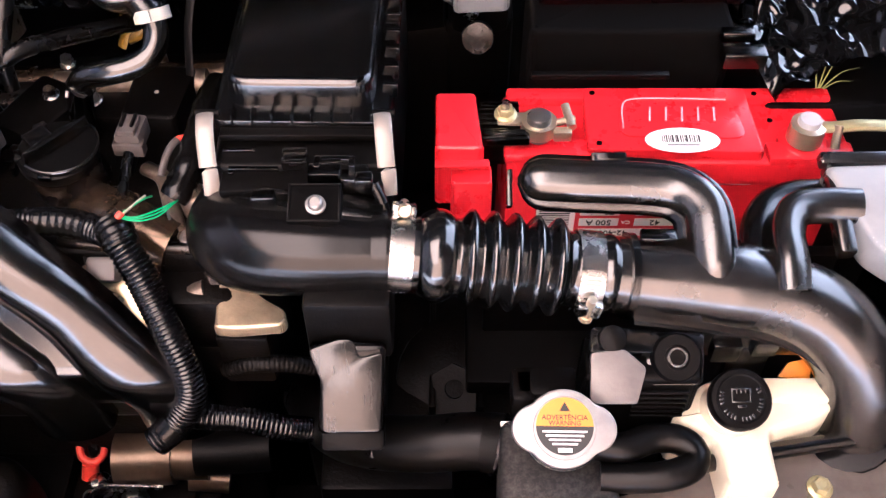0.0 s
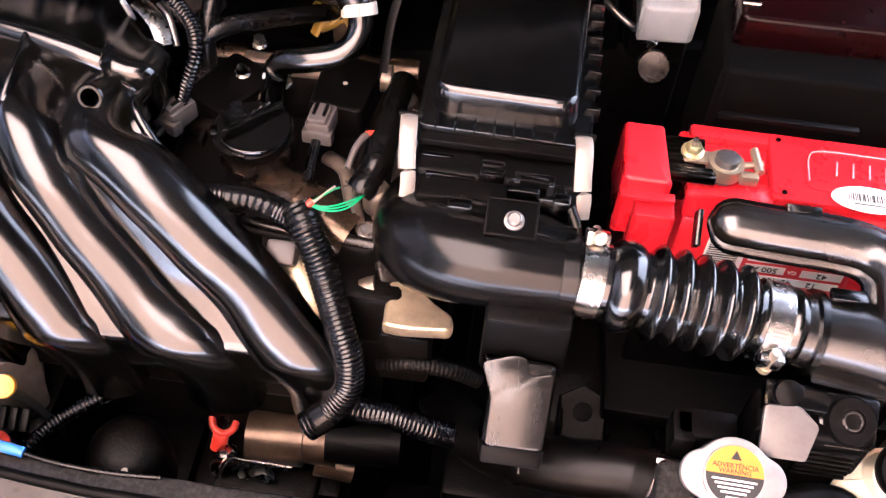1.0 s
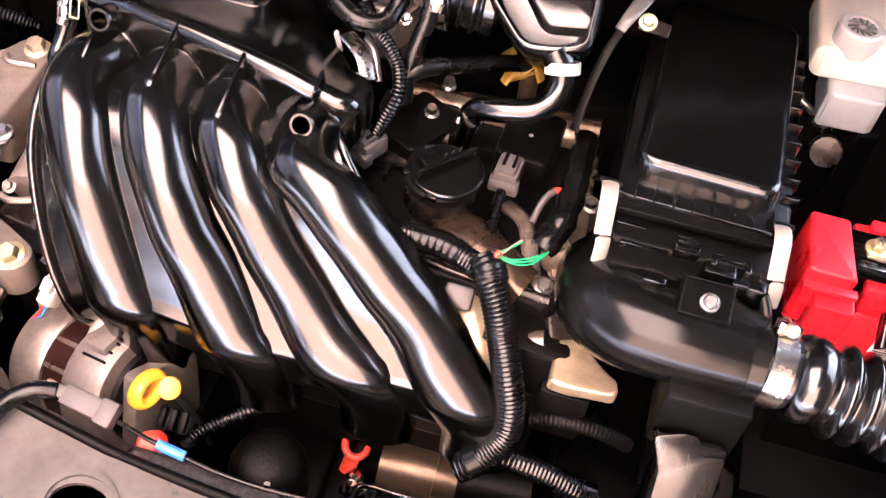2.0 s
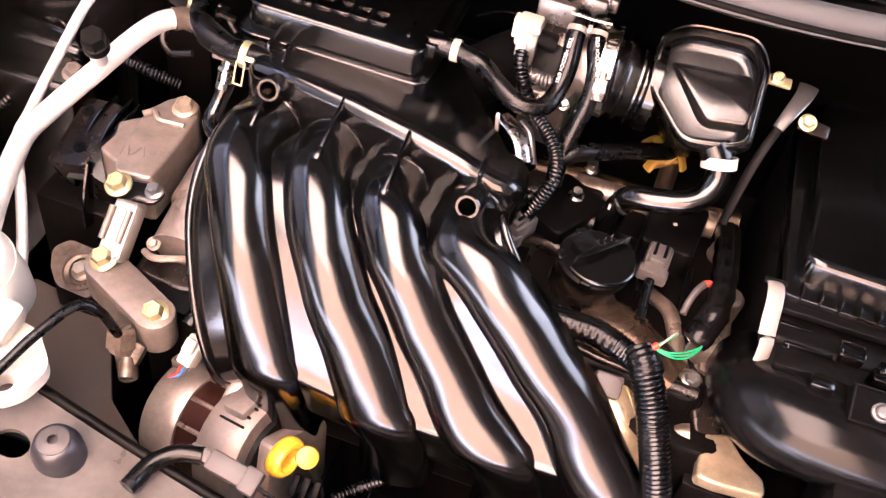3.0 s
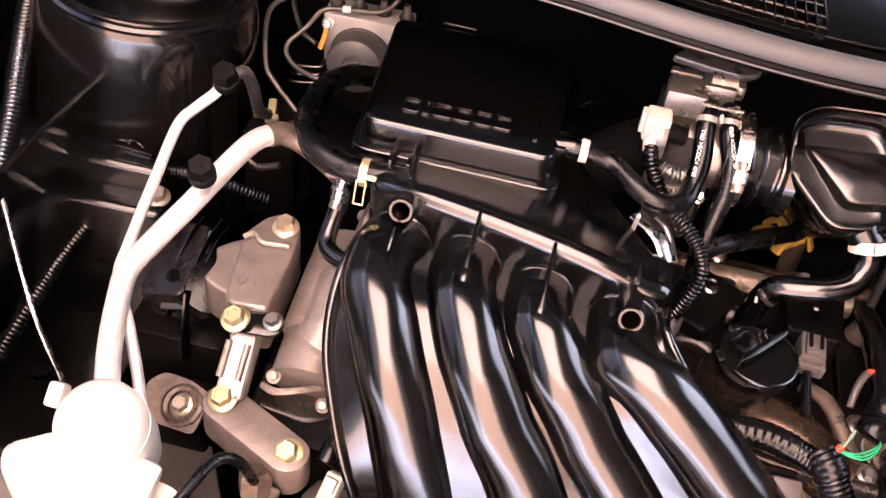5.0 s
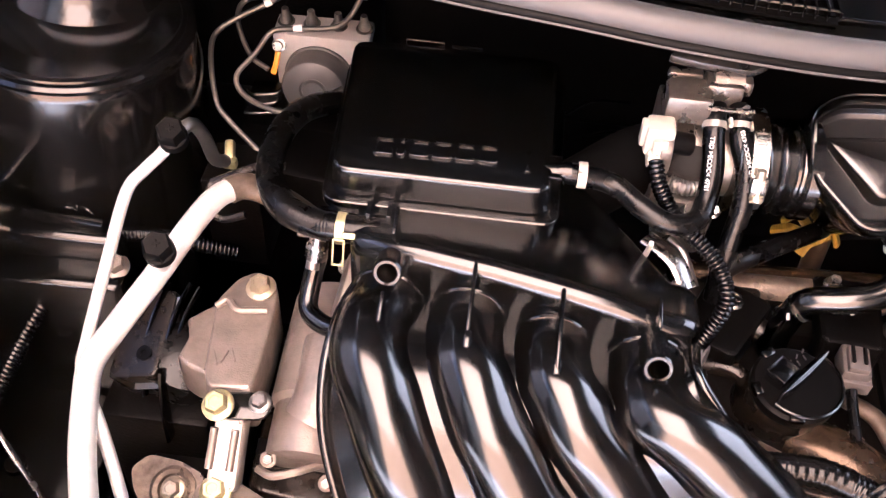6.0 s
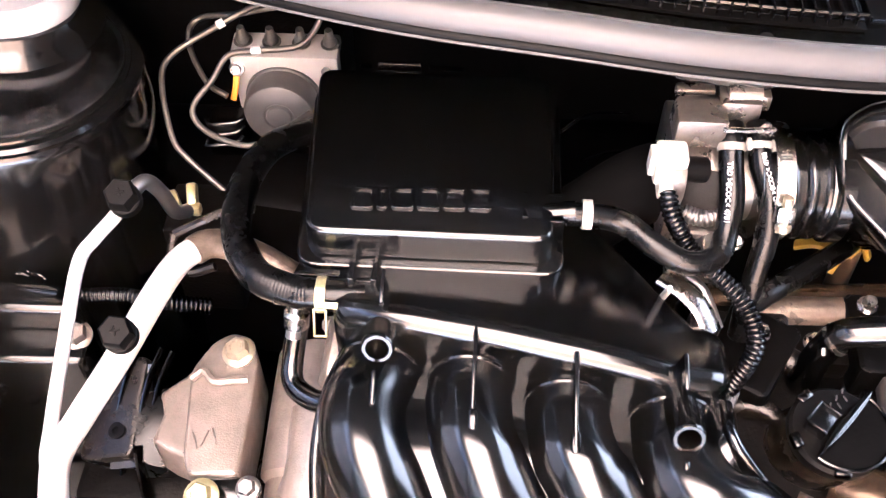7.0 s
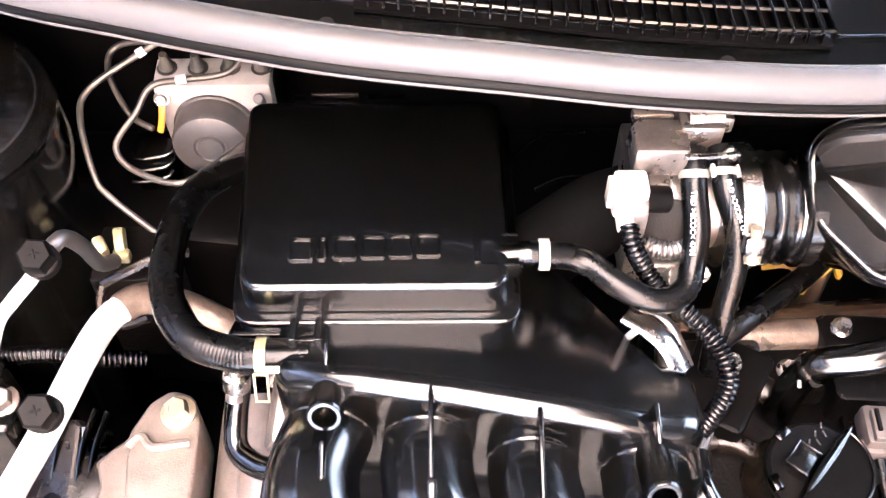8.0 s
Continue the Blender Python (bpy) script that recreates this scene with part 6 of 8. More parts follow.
part("wire_end", tube([(-0.1985, 0.4865, 0.823), (-0.1995, 0.481, 0.8205), (-0.197, 0.474, 0.818)], 0.0011, 8), GREYW, tl)
sp = thing("sensor_plug", (-0.245, 0.45, 0.79), "small grey sensor plug with a wire bail", "connector")
part("body", moved(box(0.022, 0.018, 0.020, 0.003), facing((-0.246, 0.450, 0.790), CAMWARD)), GREY, sp)
part("socket", tube([(-0.256, 0.462, 0.790), (-0.262, 0.470, 0.775)], 0.008, 12), DULL, sp)
part("bail", tube([(-0.256, 0.440, 0.786), (-0.240, 0.436, 0.780), (-0.228, 0.434, 0.768), (-0.215, 0.436, 0.762)], 0.0018, 8), STEEL, sp)
part("stem", tube([(-0.23, 0.440, 0.768), (-0.205, 0.442, 0.762), (-0.175, 0.446, 0.77)], 0.009, 14), OILCAST, sp)

tb2 = thing("cast_bracket", (-0.15, 0.44, 0.72), "yellowish cast bracket under the intake elbow", "bracket")
_pad = prism(rounded([(-0.167, 0.448), (-0.165, 0.4135), (-0.150, 0.412), (-0.116, 0.4165), (-0.1135, 0.423), (-0.116, 0.431), (-0.134, 0.440), (-0.148, 0.454)], 0.004), 0.758, 0.772, 0.003, 3)
_arm = prism(rounded([(-0.194, 0.502), (-0.182, 0.470), (-0.171, 0.440), (-0.151, 0.446), (-0.160, 0.470), (-0.168, 0.502)], 0.005), 0.760, 0.771, 0.003, 3)
for _b in (_pad, _arm):
    for v in _b.verts:
        # the plate climbs to its bolt and is hollow along the middle
        v.co.z += 0.34 * max(0.0, v.co.y - 0.436) - 0.004 * math.exp(-((v.co.y - 0.425) / 0.010) ** 2)
part("pad", _pad, TAN, tb2)
part("web", _arm, GREASY, tb2, "dark brown upper web")
hex_bolt(tb2, (-0.179, 0.490, 0.796), (0, -0.3, 0.95), 0.006, OILCAST)
part("leg", box(0.04, 0.03, 0.06, 0.004, centre=(-0.15, 0.435, 0.715)), SHADECAST, tb2)
cb = thing("cast_bracket", (-0.23, 0.43, 0.70), "cream-coloured cast coolant elbow behind the loom", "coolant elbow")
part("elbow", tube([(-0.266, 0.480, 0.770), (-0.248, 0.468, 0.766), (-0.232, 0.450, 0.757), (-0.222, 0.430, 0.742), (-0.216, 0.414, 0.718), (-0.214, 0.408, 0.68)], lambda s: 0.024 - 0.005 * abs(s - 0.45), 26), TAN, cb)
part("elbow_seam", tube([(-0.262, 0.486, 0.792), (-0.240, 0.470, 0.786), (-0.222, 0.448, 0.776), (-0.208, 0.424, 0.758)], 0.0022, 8), TAN, cb)

# ---- below the manifold: alternator, dipstick, starter ----
alt = thing("alternator", (-0.53, 0.37, 0.55), "cast aluminium alternator with dark copper windings", "alternator")
am = facing((-0.520, 0.385, 0.640), (0.85, -0.25, 0.25), (0, 0.4, 0.9))
part("rotor_case", moved(lathe([(0.040, -0.06), (0.048, -0.055), (0.048, 0.035), (0.040, 0.05), (0.02, 0.052)], 36), am), SHADECAST, alt)
for z0, z1 in ((-0.064, -0.024), (0.000, 0.046)):
    part("end_frame", moved(lathe([(0.046, z0), (0.055, z0 + 0.003), (0.057, z0 + 0.008), (0.057, z1 - 0.004), (0.054, z1), (0.046, z1)], 40), am), CAST, alt)
part("winding", moved(lathe([(0.048, -0.036), (0.0515, -0.032), (0.0515, 0.008), (0.048, 0.012)], 36), am), COPPER, alt)
for k in range(14):
    an = 2 * math.pi * k / 14
    part("fin", moved(box(0.004, 0.008, 0.036, 0.001), am @ pose(0.0492 * math.cos(an), 0.0492 * math.sin(an), -0.012, 0, 0, math.degrees(an) + 90)), OILCAST, alt)
for k, (z0, dz, w) in enumerate(((-0.052, 0.020, 0.026), (0.026, 0.024, 0.030), (0.030, 0.018, 0.020), (-0.048, 0.016, 0.022))):
    an = math.radians((100, 112, 62, 66)[k])
    part("case_pad", moved(box(w, 0.014, dz, 0.003), am @ pose(0.056 * math.cos(an), 0.056 * math.sin(an), z0, 0, 0, math.degrees(an) + 90)), CAST, alt)
for k in range(9):
    an = math.radians(60 + 9 * k)
    part("vent_slot", moved(box(0.0022, 0.0035, 0.026, 0.0008), am @ pose(0.0572 * math.cos(an), 0.0572 * math.sin(an), 0.028, 0, 0, math.degrees(an) + 90)), SHADECAST, alt)
part("case_lug", moved(box(0.030, 0.020, 0.022, 0.004), facing((-0.497, 0.392, 0.668), (0.3, -0.5, 0.8))), CAST, alt)
part("case_lug", moved(box(0.018, 0.040, 0.016, 0.004), facing((-0.525, 0.396, 0.690), (0.1, -0.5, 0.85))), CAST, alt)
part("rear_cover", moved(prism(rounded([(-0.035, -0.030), (0.040, -0.026), (0.036, 0.032), (-0.030, 0.034)], 0.008), 0.05, 0.066, 0.003), am), CAST, alt)
part("label_plate", moved(box(0.022, 0.020, 0.001, 0.0003), facing((-0.478, 0.350, 0.664), CAMWARD)), CLIPSTEEL, alt, "white rating plate")
for k in range(3):
    part("terminal", moved(box(0.006, 0.018, 0.008, 0.0015), facing((-0.452 + 0.009 * k, 0.348, 0.668), CAMWARD)), DULL, alt)
solid("engine_bracket", box(0.16, 0.08, 0.24, 0.006, centre=(-0.52, 0.40, 0.50)), SHADECAST, "cast bracket under the alternator, blackened for shade", "bracket")
dip = thing("dipstick", (-0.455, 0.352, 0.69), "bright yellow plastic dipstick with a ring handle", "dipstick")
dm = facing((-0.462, 0.351, 0.700), (0.86, -0.30, 0.42))
tor = []
for k in range(24):
    an = 2 * math.pi * k / 24
    c = Vector((0.0085 * math.cos(an), 0.0135 * math.sin(an), 0))
    o = Vector((math.cos(an), math.sin(an), 0))
    tor.append([c + o * 0.0046 * math.cos(q) + Vector((0, 0, 0.0078 * math.sin(q))) for q in (2 * math.pi * j / 10 for j in range(10))])
part("ring", moved(loft(tor + [tor[0]], cap=False), dm), YELLOW, dip)
part("knob", moved(lathe([(0.0085, -0.005), (0.0095, 0), (0.0085, 0.004), (0.004, 0.005)], 20), facing((-0.446, 0.357, 0.700), (0.2, -0.5, 0.8))), YELLOW, dip)
part("stick", tube([(-0.452, 0.355, 0.697), (-0.445, 0.37, 0.66), (-0.44, 0.39, 0.56)], 0.0035, 8), DARKSTEEL, dip)
hp = thing("plug_connector", (-0.49, 0.316, 0.71), "black plastic plug lying along the crossmember", "connector")
part("body", moved(joined(box(0.040, 0.016, 0.014, 0.002), box(0.014, 0.020, 0.016, 0.002, centre=(0.016, 0, 0)), box(0.020, 0.010, 0.008, 0.0015, centre=(-0.026, 0, 0))), Matrix.Translation((-0.488, 0.3145, 0.720)) @ pose(0, 0, 0, 20, 8, -6)), GREY, hp)
part("wire", tube([(-0.470, 0.313, 0.714), (-0.445, 0.312, 0.700), (-0.423, 0.3105, 0.694), (-0.390, 0.306, 0.692), (-0.350, 0.305, 0.690), (-0.31, 0.308, 0.688)], 0.0020, 10), RUBBER, hp)
part("blue_tape", tube([(-0.435, 0.3112, 0.6965), (-0.412, 0.3092, 0.6935)], 0.0042, 12), BLUEW, hp, "blue tape wrap")
part("sheath", tube([(-0.512, 0.316, 0.724), (-0.53, 0.312, 0.723), (-0.545, 0.298, 0.720), (-0.552, 0.275, 0.718)], 0.007, 12), RUBBER, hp)
part("red_cap", moved(lathe([(0.010, -0.012), (0.010, 0.004), (0.007, 0.007)], 20), facing((-0.4475, 0.3195, 0.676), CAMWARD)), REDW, hp, "red plastic cap")
hose("loom_tube", [(-0.435, 0.338, 0.645), (-0.420, 0.358, 0.650), (-0.395, 0.382, 0.652), (-0.368, 0.410, 0.645)], 0.0062, LOOM, "thin corrugated loom tube under the manifold", "loom tube", ripple=(0.0032, 0.0012))
of = thing("oil_filter", (-0.37, 0.36, 0.56), "dusty black oil filter canister", "oil filter")
part("can", moved(lathe([(0.032, -0.05), (0.034, -0.03), (0.034, 0.014), (0.031, 0.024), (0.024, 0.031), (0.014, 0.034), (0.004, 0.035)], 30), facing((-0.372, 0.366, 0.588), (0.05, -0.15, 0.98))), SHADECAST, of)
part("scuff", moved(prism(rounded([(-0.004, -0.008), (0.004, -0.008), (0.003, 0.009), (-0.002, 0.008)], 0.002), 0, 0.0008, 0), facing((-0.363, 0.335, 0.618), (0.1, -0.62, 0.78))), PALE, of)
sm = thing("starter_motor", (-0.24, 0.42, 0.54), "bronze-coloured starter motor shell", "starter motor")
part("shell", tube([(-0.285, 0.418, 0.566), (-0.235, 0.420, 0.566)], 0.025, 28), BRONZE, sm)
part("end_bell", tube([(-0.236, 0.420, 0.566), (-0.205, 0.421, 0.564)], 0.021, 24), BRONZE, sm)
part("solenoid", tube([(-0.215, 0.420, 0.575), (-0.150, 0.425, 0.575)], 0.022, 24), DULL, sm)
part("terminal", tube([(-0.225, 0.41, 0.545), (-0.19, 0.41, 0.54)], 0.012, 14), BRONZE, sm)
rcx = thing("red_clip", (-0.313, 0.425, 0.55), "red plastic hook clip on a black lead", "clip")
part("hook", tube([(-0.324, 0.432, 0.562), (-0.322, 0.424, 0.556), (-0.312, 0.420, 0.553), (-0.303, 0.426, 0.556), (-0.303, 0.434, 0.562)], 0.0036, 10), REDW, rcx)
part("tail", tube([(-0.314, 0.420, 0.552), (-0.316, 0.412, 0.540)], 0.0075, 12), REDW, rcx)
part("lead", tube([(-0.312, 0.432, 0.552), (-0.308, 0.45, 0.585), (-0.305, 0.47, 0.60)], 0.010, 12), RUBBER, rcx)
tw = thing("steel_linkage", (-0.29, 0.40, 0.52), "cluster of bright steel fittings below the starter", "fittings")
random.seed(9)
for k in range(9):
    x, y, z = -0.31 + 0.012 * (k % 5) + random.uniform(-0.004, 0.004), 0.392 + 0.014 * (k // 5) + random.uniform(-0.003, 0.003), 0.545 + random.uniform(-0.006, 0.006)
    part("fitting", moved(lathe([(0.006, -0.012), (0.0065, 0.0), (0.004, 0.004), (0.0035, 0.010)], 12), facing((x, y, z), (random.uniform(-0.6, 0.6), -0.6, 0.7))), STEEL, tw)
part("rod", tube([(-0.30, 0.36, 0.575), (-0.296, 0.385, 0.572), (-0.278, 0.389, 0.570), (-0.24, 0.388, 0.57)], 0.0022, 8), STEEL, tw)
part("plate", box(0.11, 0.06, 0.02, 0.003, centre=(-0.275, 0.405, 0.525)), SHADECAST, tw)
sub = thing("subframe", (-0.25, 0.43, 0.40), "oily subframe below the engine, blackened for shade", "subframe")
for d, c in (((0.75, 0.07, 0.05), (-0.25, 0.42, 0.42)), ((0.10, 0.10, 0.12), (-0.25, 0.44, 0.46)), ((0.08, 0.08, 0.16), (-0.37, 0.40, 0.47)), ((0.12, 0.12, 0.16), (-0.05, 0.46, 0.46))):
    part("member", box(*d, 0.006, centre=c), SHADECAST, sub)
ey = thing("lifting_eye", (0.01, 0.49, 0.54), "dull cast lifting eye deep below the corrugated hose", "lifting eye")
part("plate", moved(plate([(-0.018, -0.02), (0.018, -0.02), (0.022, 0.016), (0.0, 0.028), (-0.02, 0.018)], [circle(0, 0.004, 0.009)], 0.004, 0.010), facing((0.011, 0.488, 0.56), (-0.1, -0.6, 0.78))), SHADECAST, ey)
solid("orange_thread", tube([(-0.416, 0.420, 0.705), (-0.405, 0.428, 0.702), (-0.393, 0.420, 0.694), (-0.386, 0.410, 0.688), (-0.378, 0.404, 0.680)], 0.0011, 6), ORANGE, "loose orange thread hanging below the manifold", "thread")
gear = thing("gearbox", (0.0, 0.56, 0.40), "cast gearbox deep below the air hose, blackened for shade", "gearbox")
part("housing", box(0.26, 0.22, 0.16, 0.02, centre=(0.0, 0.56, 0.47)), SHADECAST, gear)
part("bell_cover", moved(lathe([(0.07, -0.1), (0.07, 0.02), (0.04, 0.04)], 24), facing((0.02, 0.52, 0.52), (0.2, -0.4, 0.85))), SHADECAST, gear)
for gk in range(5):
    part("housing_rib", box(0.006, 0.16, 0.02, 0.002, centre=(-0.10 + 0.045 * gk, 0.55, 0.555)), SHADECAST, gear)
for gx, gy in ((-0.10, 0.47), (0.10, 0.46), (0.0, 0.455)):
    hex_bolt(gear, (gx, gy, 0.552), (0, -0.2, 0.98), 0.007, GREASY)

# ---- engine mount side ----
mt = thing("engine_mount", (-0.68, 0.50, 0.66), "cast aluminium engine mount bracket with gold flange bolts", "engine mount")
part("upper_arm", prism(rounded([(-0.684, 0.592), (-0.672, 0.601), (-0.657, 0.597), (-0.650, 0.581), (-0.648, 0.542), (-0.648, 0.494), (-0.680, 0.491), (-0.686, 0.506), (-0.692, 0.550), (-0.694, 0.570)][::-1], 0.005), 0.745, 0.797, 0.0028, 3), CAST, mt)
part("wing", prism(rounded([(-0.688, 0.580), (-0.686, 0.508), (-0.702, 0.514), (-0.712, 0.520), (-0.709, 0.540), (-0.715, 0.556), (-0.705, 0.566)], 0.003), 0.745, 0.786, 0.003, 3), CAST, mt)
part("raised_seam", tube([(-0.692, 0.560, 0.799), (-0.684, 0.566, 0.801), (-0.676, 0.558, 0.801), (-0.664, 0.560, 0.800), (-0.654, 0.562, 0.799)], 0.003, 8), CAST, mt)
for k in range(3):
    part("cast_mark", moved(box(0.0012, 0.012, 0.0012, 0.0003), pose(-0.680 + 0.006 * k, 0.515 + 0.002 * k, 0.7985, 0, 0, 25 - 40 * (k % 2))), CAST, mt)
part("link_plate", moved(prism(rounded([(-0.020, -0.012), (0.024, -0.009), (0.028, 0.008), (-0.018, 0.014)], 0.008), -0.004, 0.0, 0.001), facing((-0.659, 0.484, 0.790), (-0.05, -0.2, 0.98))), PAINT, mt, "dark steel link plate")
part("neck", moved(prism(rounded([(-0.011, -0.030), (0.011, -0.030), (0.013, 0.022), (-0.008, 0.022)], 0.004), -0.02, 0.0, 0.003), facing((-0.664, 0.462, 0.766), (-0.05, -0.62, 0.78))), MACHINED, mt, "bare machined neck")
part("neck_rib", tube([(-0.6715, 0.472, 0.776), (-0.672, 0.462, 0.767), (-0.6725, 0.450, 0.757)], 0.0030, 10), CAST, mt)
part("neck_rib", tube([(-0.6565, 0.472, 0.776), (-0.657, 0.462, 0.767), (-0.6575, 0.450, 0.757)], 0.0030, 10), CAST, mt)


def capsule(ax, ay, bx, by, r, n=10):
    """The outline of a bar with round ends."""
    t = math.atan2(by - ay, bx - ax)
    return [(bx + r * math.cos(t - math.pi / 2 + math.pi * k / n), by + r * math.sin(t - math.pi / 2 + math.pi * k / n)) for k in range(n + 1)] + \
           [(ax + r * math.cos(t + math.pi / 2 + math.pi * k / n), ay + r * math.sin(t + math.pi / 2 + math.pi * k / n)) for k in range(n + 1)]


part("lower_arm", prism(capsule(-0.666, 0.440, -0.603, 0.410, 0.0168), 0.706, 0.740, 0.0022, 2), CAST, mt)
for b, r in (((-0.668, 0.478, 0.796), 0.0085), ((-0.666, 0.440, 0.744), 0.0088), ((-0.603, 0.410, 0.738), 0.0090)):
    hex_bolt(mt, b, (-0.08, -0.3, 0.95), r, YZINC, name="gold_bolt", label="pale gold flange bolt")
hex_bolt(mt, (-0.641, 0.487, 0.792), (-0.08, -0.25, 0.95), 0.006, DARKSTEEL)
hex_bolt(mt, (-0.664, 0.583, 0.7985), (-0.05, -0.1, 0.99), 0.0085, BRASS, name="dull_bolt", label="dull brassy flange bolt")
rmnt = thing("rubber_mount", (-0.74, 0.56, 0.60), "black rubber mount in a bent steel cradle", "rubber mount")
part("cradle", moved(prism(rounded([(-0.022, -0.038), (0.018, -0.036), (0.022, 0.036), (-0.016, 0.038)], 0.006), -0.05, 0.0, 0.003), facing((-0.758, 0.562, 0.752), (-0.15, -0.30, 0.94))), GREASY, rmnt)
part("rubber", moved(lathe([(0.030, -0.06), (0.034, -0.01), (0.028, 0.008), (0.015, 0.012)], 28), facing((-0.722, 0.555, 0.735), (0.3, -0.3, 0.9))), RUBBER, rmnt)
part("ear_plate", tube([(-0.735, 0.535, 0.745), (-0.733, 0.52, 0.72), (-0.73, 0.51, 0.69)], 0.010, 10, wide=0.3), PAINT, rmnt)
for q in ((-0.765, 0.582, 0.758), (-0.752, 0.545, 0.748)):
    part("hole_rim", moved(lathe([(0.006, 0), (0.006, 0.0015), (0.003, 0.0015), (0.003, 0)], 16), facing(q, (-0.15, -0.3, 0.94))), DULL, rmnt)
for rx, rz in ((-0.752, 0.762), (-0.735, 0.764), (-0.728, 0.760)):
    part("cradle_edge", tube([(rx + 0.006, 0.602, rz + 0.004), (rx, 0.578, rz - 0.004), (rx - 0.003, 0.552, rz - 0.022), (rx - 0.001, 0.530, rz - 0.050)], 0.0045, 10, wide=0.4), PAINT, rmnt)
part("cradle_web", moved(plate([(-0.016, -0.036), (0.014, -0.036), (0.018, 0.036), (-0.010, 0.036)], [circle(0.0, -0.018, 0.0055)], 0.001, 0.003), facing((-0.748, 0.560, 0.742), (-0.25, -0.45, 0.86))), DARKSTEEL, rmnt, "bare steel web with a hole")
part("pedestal", box(0.09, 0.09, 0.40, 0.005, centre=(-0.745, 0.56, 0.50)), SHADECAST, rmnt)
part("tin_ear", moved(plate(rounded([(-0.036, 0.014), (-0.030, -0.004), (-0.016, -0.020), (0.020, -0.024), (0.027, 0.012), (0.006, 0.022), (-0.022, 0.026)], 0.006), [circle(0, 0, 0.006)], 0.002, 0.003), facing((-0.727, 0.482, 0.655), (-0.1, -0.4, 0.9))), OILCAST, rmnt)
part("ear_cup", moved(lathe([(0.019, -0.004), (0.019, 0.002), (0.016, 0.0035), (0.0125, 0.002), (0.0115, -0.002), (0.004, -0.002)], 28), facing((-0.724, 0.480, 0.658), (-0.1, -0.4, 0.9))), OILCAST, rmnt)
hex_bolt(rmnt, (-0.724, 0.480, 0.659), (-0.1, -0.4, 0.9), 0.0075, BRASS)
part("ear_stay", box(0.05, 0.06, 0.12, 0.004, centre=(-0.727, 0.50, 0.59)), SHADECAST, rmnt)
ps = thing("pressure_sensor", (-0.615, 0.385, 0.70), "greasy brass pressure sensor with a black lead", "sensor")
part("body", tube([(-0.624, 0.392, 0.735), (-0.617, 0.383, 0.715), (-0.612, 0.376, 0.69)], 0.0085, 16), OILCAST, ps)
part("hex", moved(lathe([(0.013, -0.010), (0.013, 0.004), (0.010, 0.007)], 6), facing((-0.621, 0.388, 0.728), (-0.1, 0.5, 0.85))), OILCAST, ps)
part("flange", moved(box(0.026, 0.018, 0.016, 0.003), facing((-0.616, 0.386, 0.712), (0.2, -0.5, 0.85))), OILCAST, ps)
part("stub", tube([(-0.612, 0.378, 0.712), (-0.606, 0.364, 0.706)], 0.006, 14), OILCAST, ps)
part("lead", tube([(-0.690, 0.270, 0.760), (-0.667, 0.292, 0.767), (-0.652, 0.329, 0.779), (-0.639, 0.364, 0.782), (-0.626, 0.374, 0.770), (-0.619, 0.381, 0.738)], 0.0042, 12), RUBBER, ps)
part("crimp", tube([(-0.671, 0.287, 0.765), (-0.665, 0.296, 0.768)], 0.0052, 12), BRASS, ps)
cn = thing("plug_connector", (-0.575, 0.40, 0.71), "off-white plug with coloured wires beside the manifold", "connector")
part("body", moved(joined(box(0.014, 0.026, 0.014, 0.002), box(0.010, 0.012, 0.006, 0.001, centre=(0, 0.004, 0.009))), Matrix.Translation((-0.566, 0.402, 0.718)) @ pose(0, 0, 0, 40, 0, -15)), PALE, cn)
for k, m_ in enumerate((REDW, BLUEW, GREYW)):
    part("wire", tube([(-0.572 + 0.003 * k, 0.391, 0.708), (-0.574 + 0.003 * k, 0.386, 0.702), (-0.582, 0.387, 0.692)], 0.0011, 6), m_, cn)
part("boot", tube([(-0.575, 0.415, 0.730), (-0.57, 0.43, 0.735), (-0.56, 0.44, 0.72)], 0.009, 12), RUBBER, cn)
hose("coolant_hose", [(-0.612, 0.573, 0.875), (-0.613, 0.570, 0.862), (-0.617, 0.558, 0.842), (-0.616, 0.542, 0.832), (-0.602, 0.530, 0.832), (-0.585, 0.526, 0.835)], 0.0072, GLOSS, "glossy black bypass hose behind the manifold")
sf = thing("steel_fitting", (-0.618, 0.565, 0.85), "zinc steel hose fitting under the thick hose", "fitting")
part("fitting", moved(lathe([(0.008, -0.012), (0.008, -0.002), (0.006, 0.0), (0.006, 0.012)], 14), facing((-0.613, 0.570, 0.872), (0.1, 0.3, 0.95))), STEEL, sf)
part("strip", tube([(-0.614, 0.569, 0.868), (-0.616, 0.561, 0.855)], 0.0052, 10), DARKSTEEL, sf)
part("plate", box(0.030, 0.012, 0.004, 0.001, centre=(-0.612, 0.575, 0.879)), CAST, sf)

# ---- reservoir, pipes with charge caps ----
ub = sheet("inner_panel", [(-0.79, 0.49), (-0.70, 0.48), (-0.65, 0.395), (-0.60, 0.36), (-0.58, 0.33), (-0.80, 0.33)], 0.600, 0.607, UNDER, "dusty grey-brown inner panel below the reservoir", "panel")
hex_bolt(ub, (-0.786, 0.375, 0.609), (0, -0.1, 0.99), 0.0085, YZINC, name="gold_bolt", label="pale gold flange bolt")
part("screw", moved(joined(lathe([(0.011, -0.002), (0.011, 0.002), (0.0085, 0.0045), (0.004, 0.0055)], 24)), Matrix.Translation((-0.781, 0.335, 0.609))), STEEL, ub, "zinc cross-head screw")
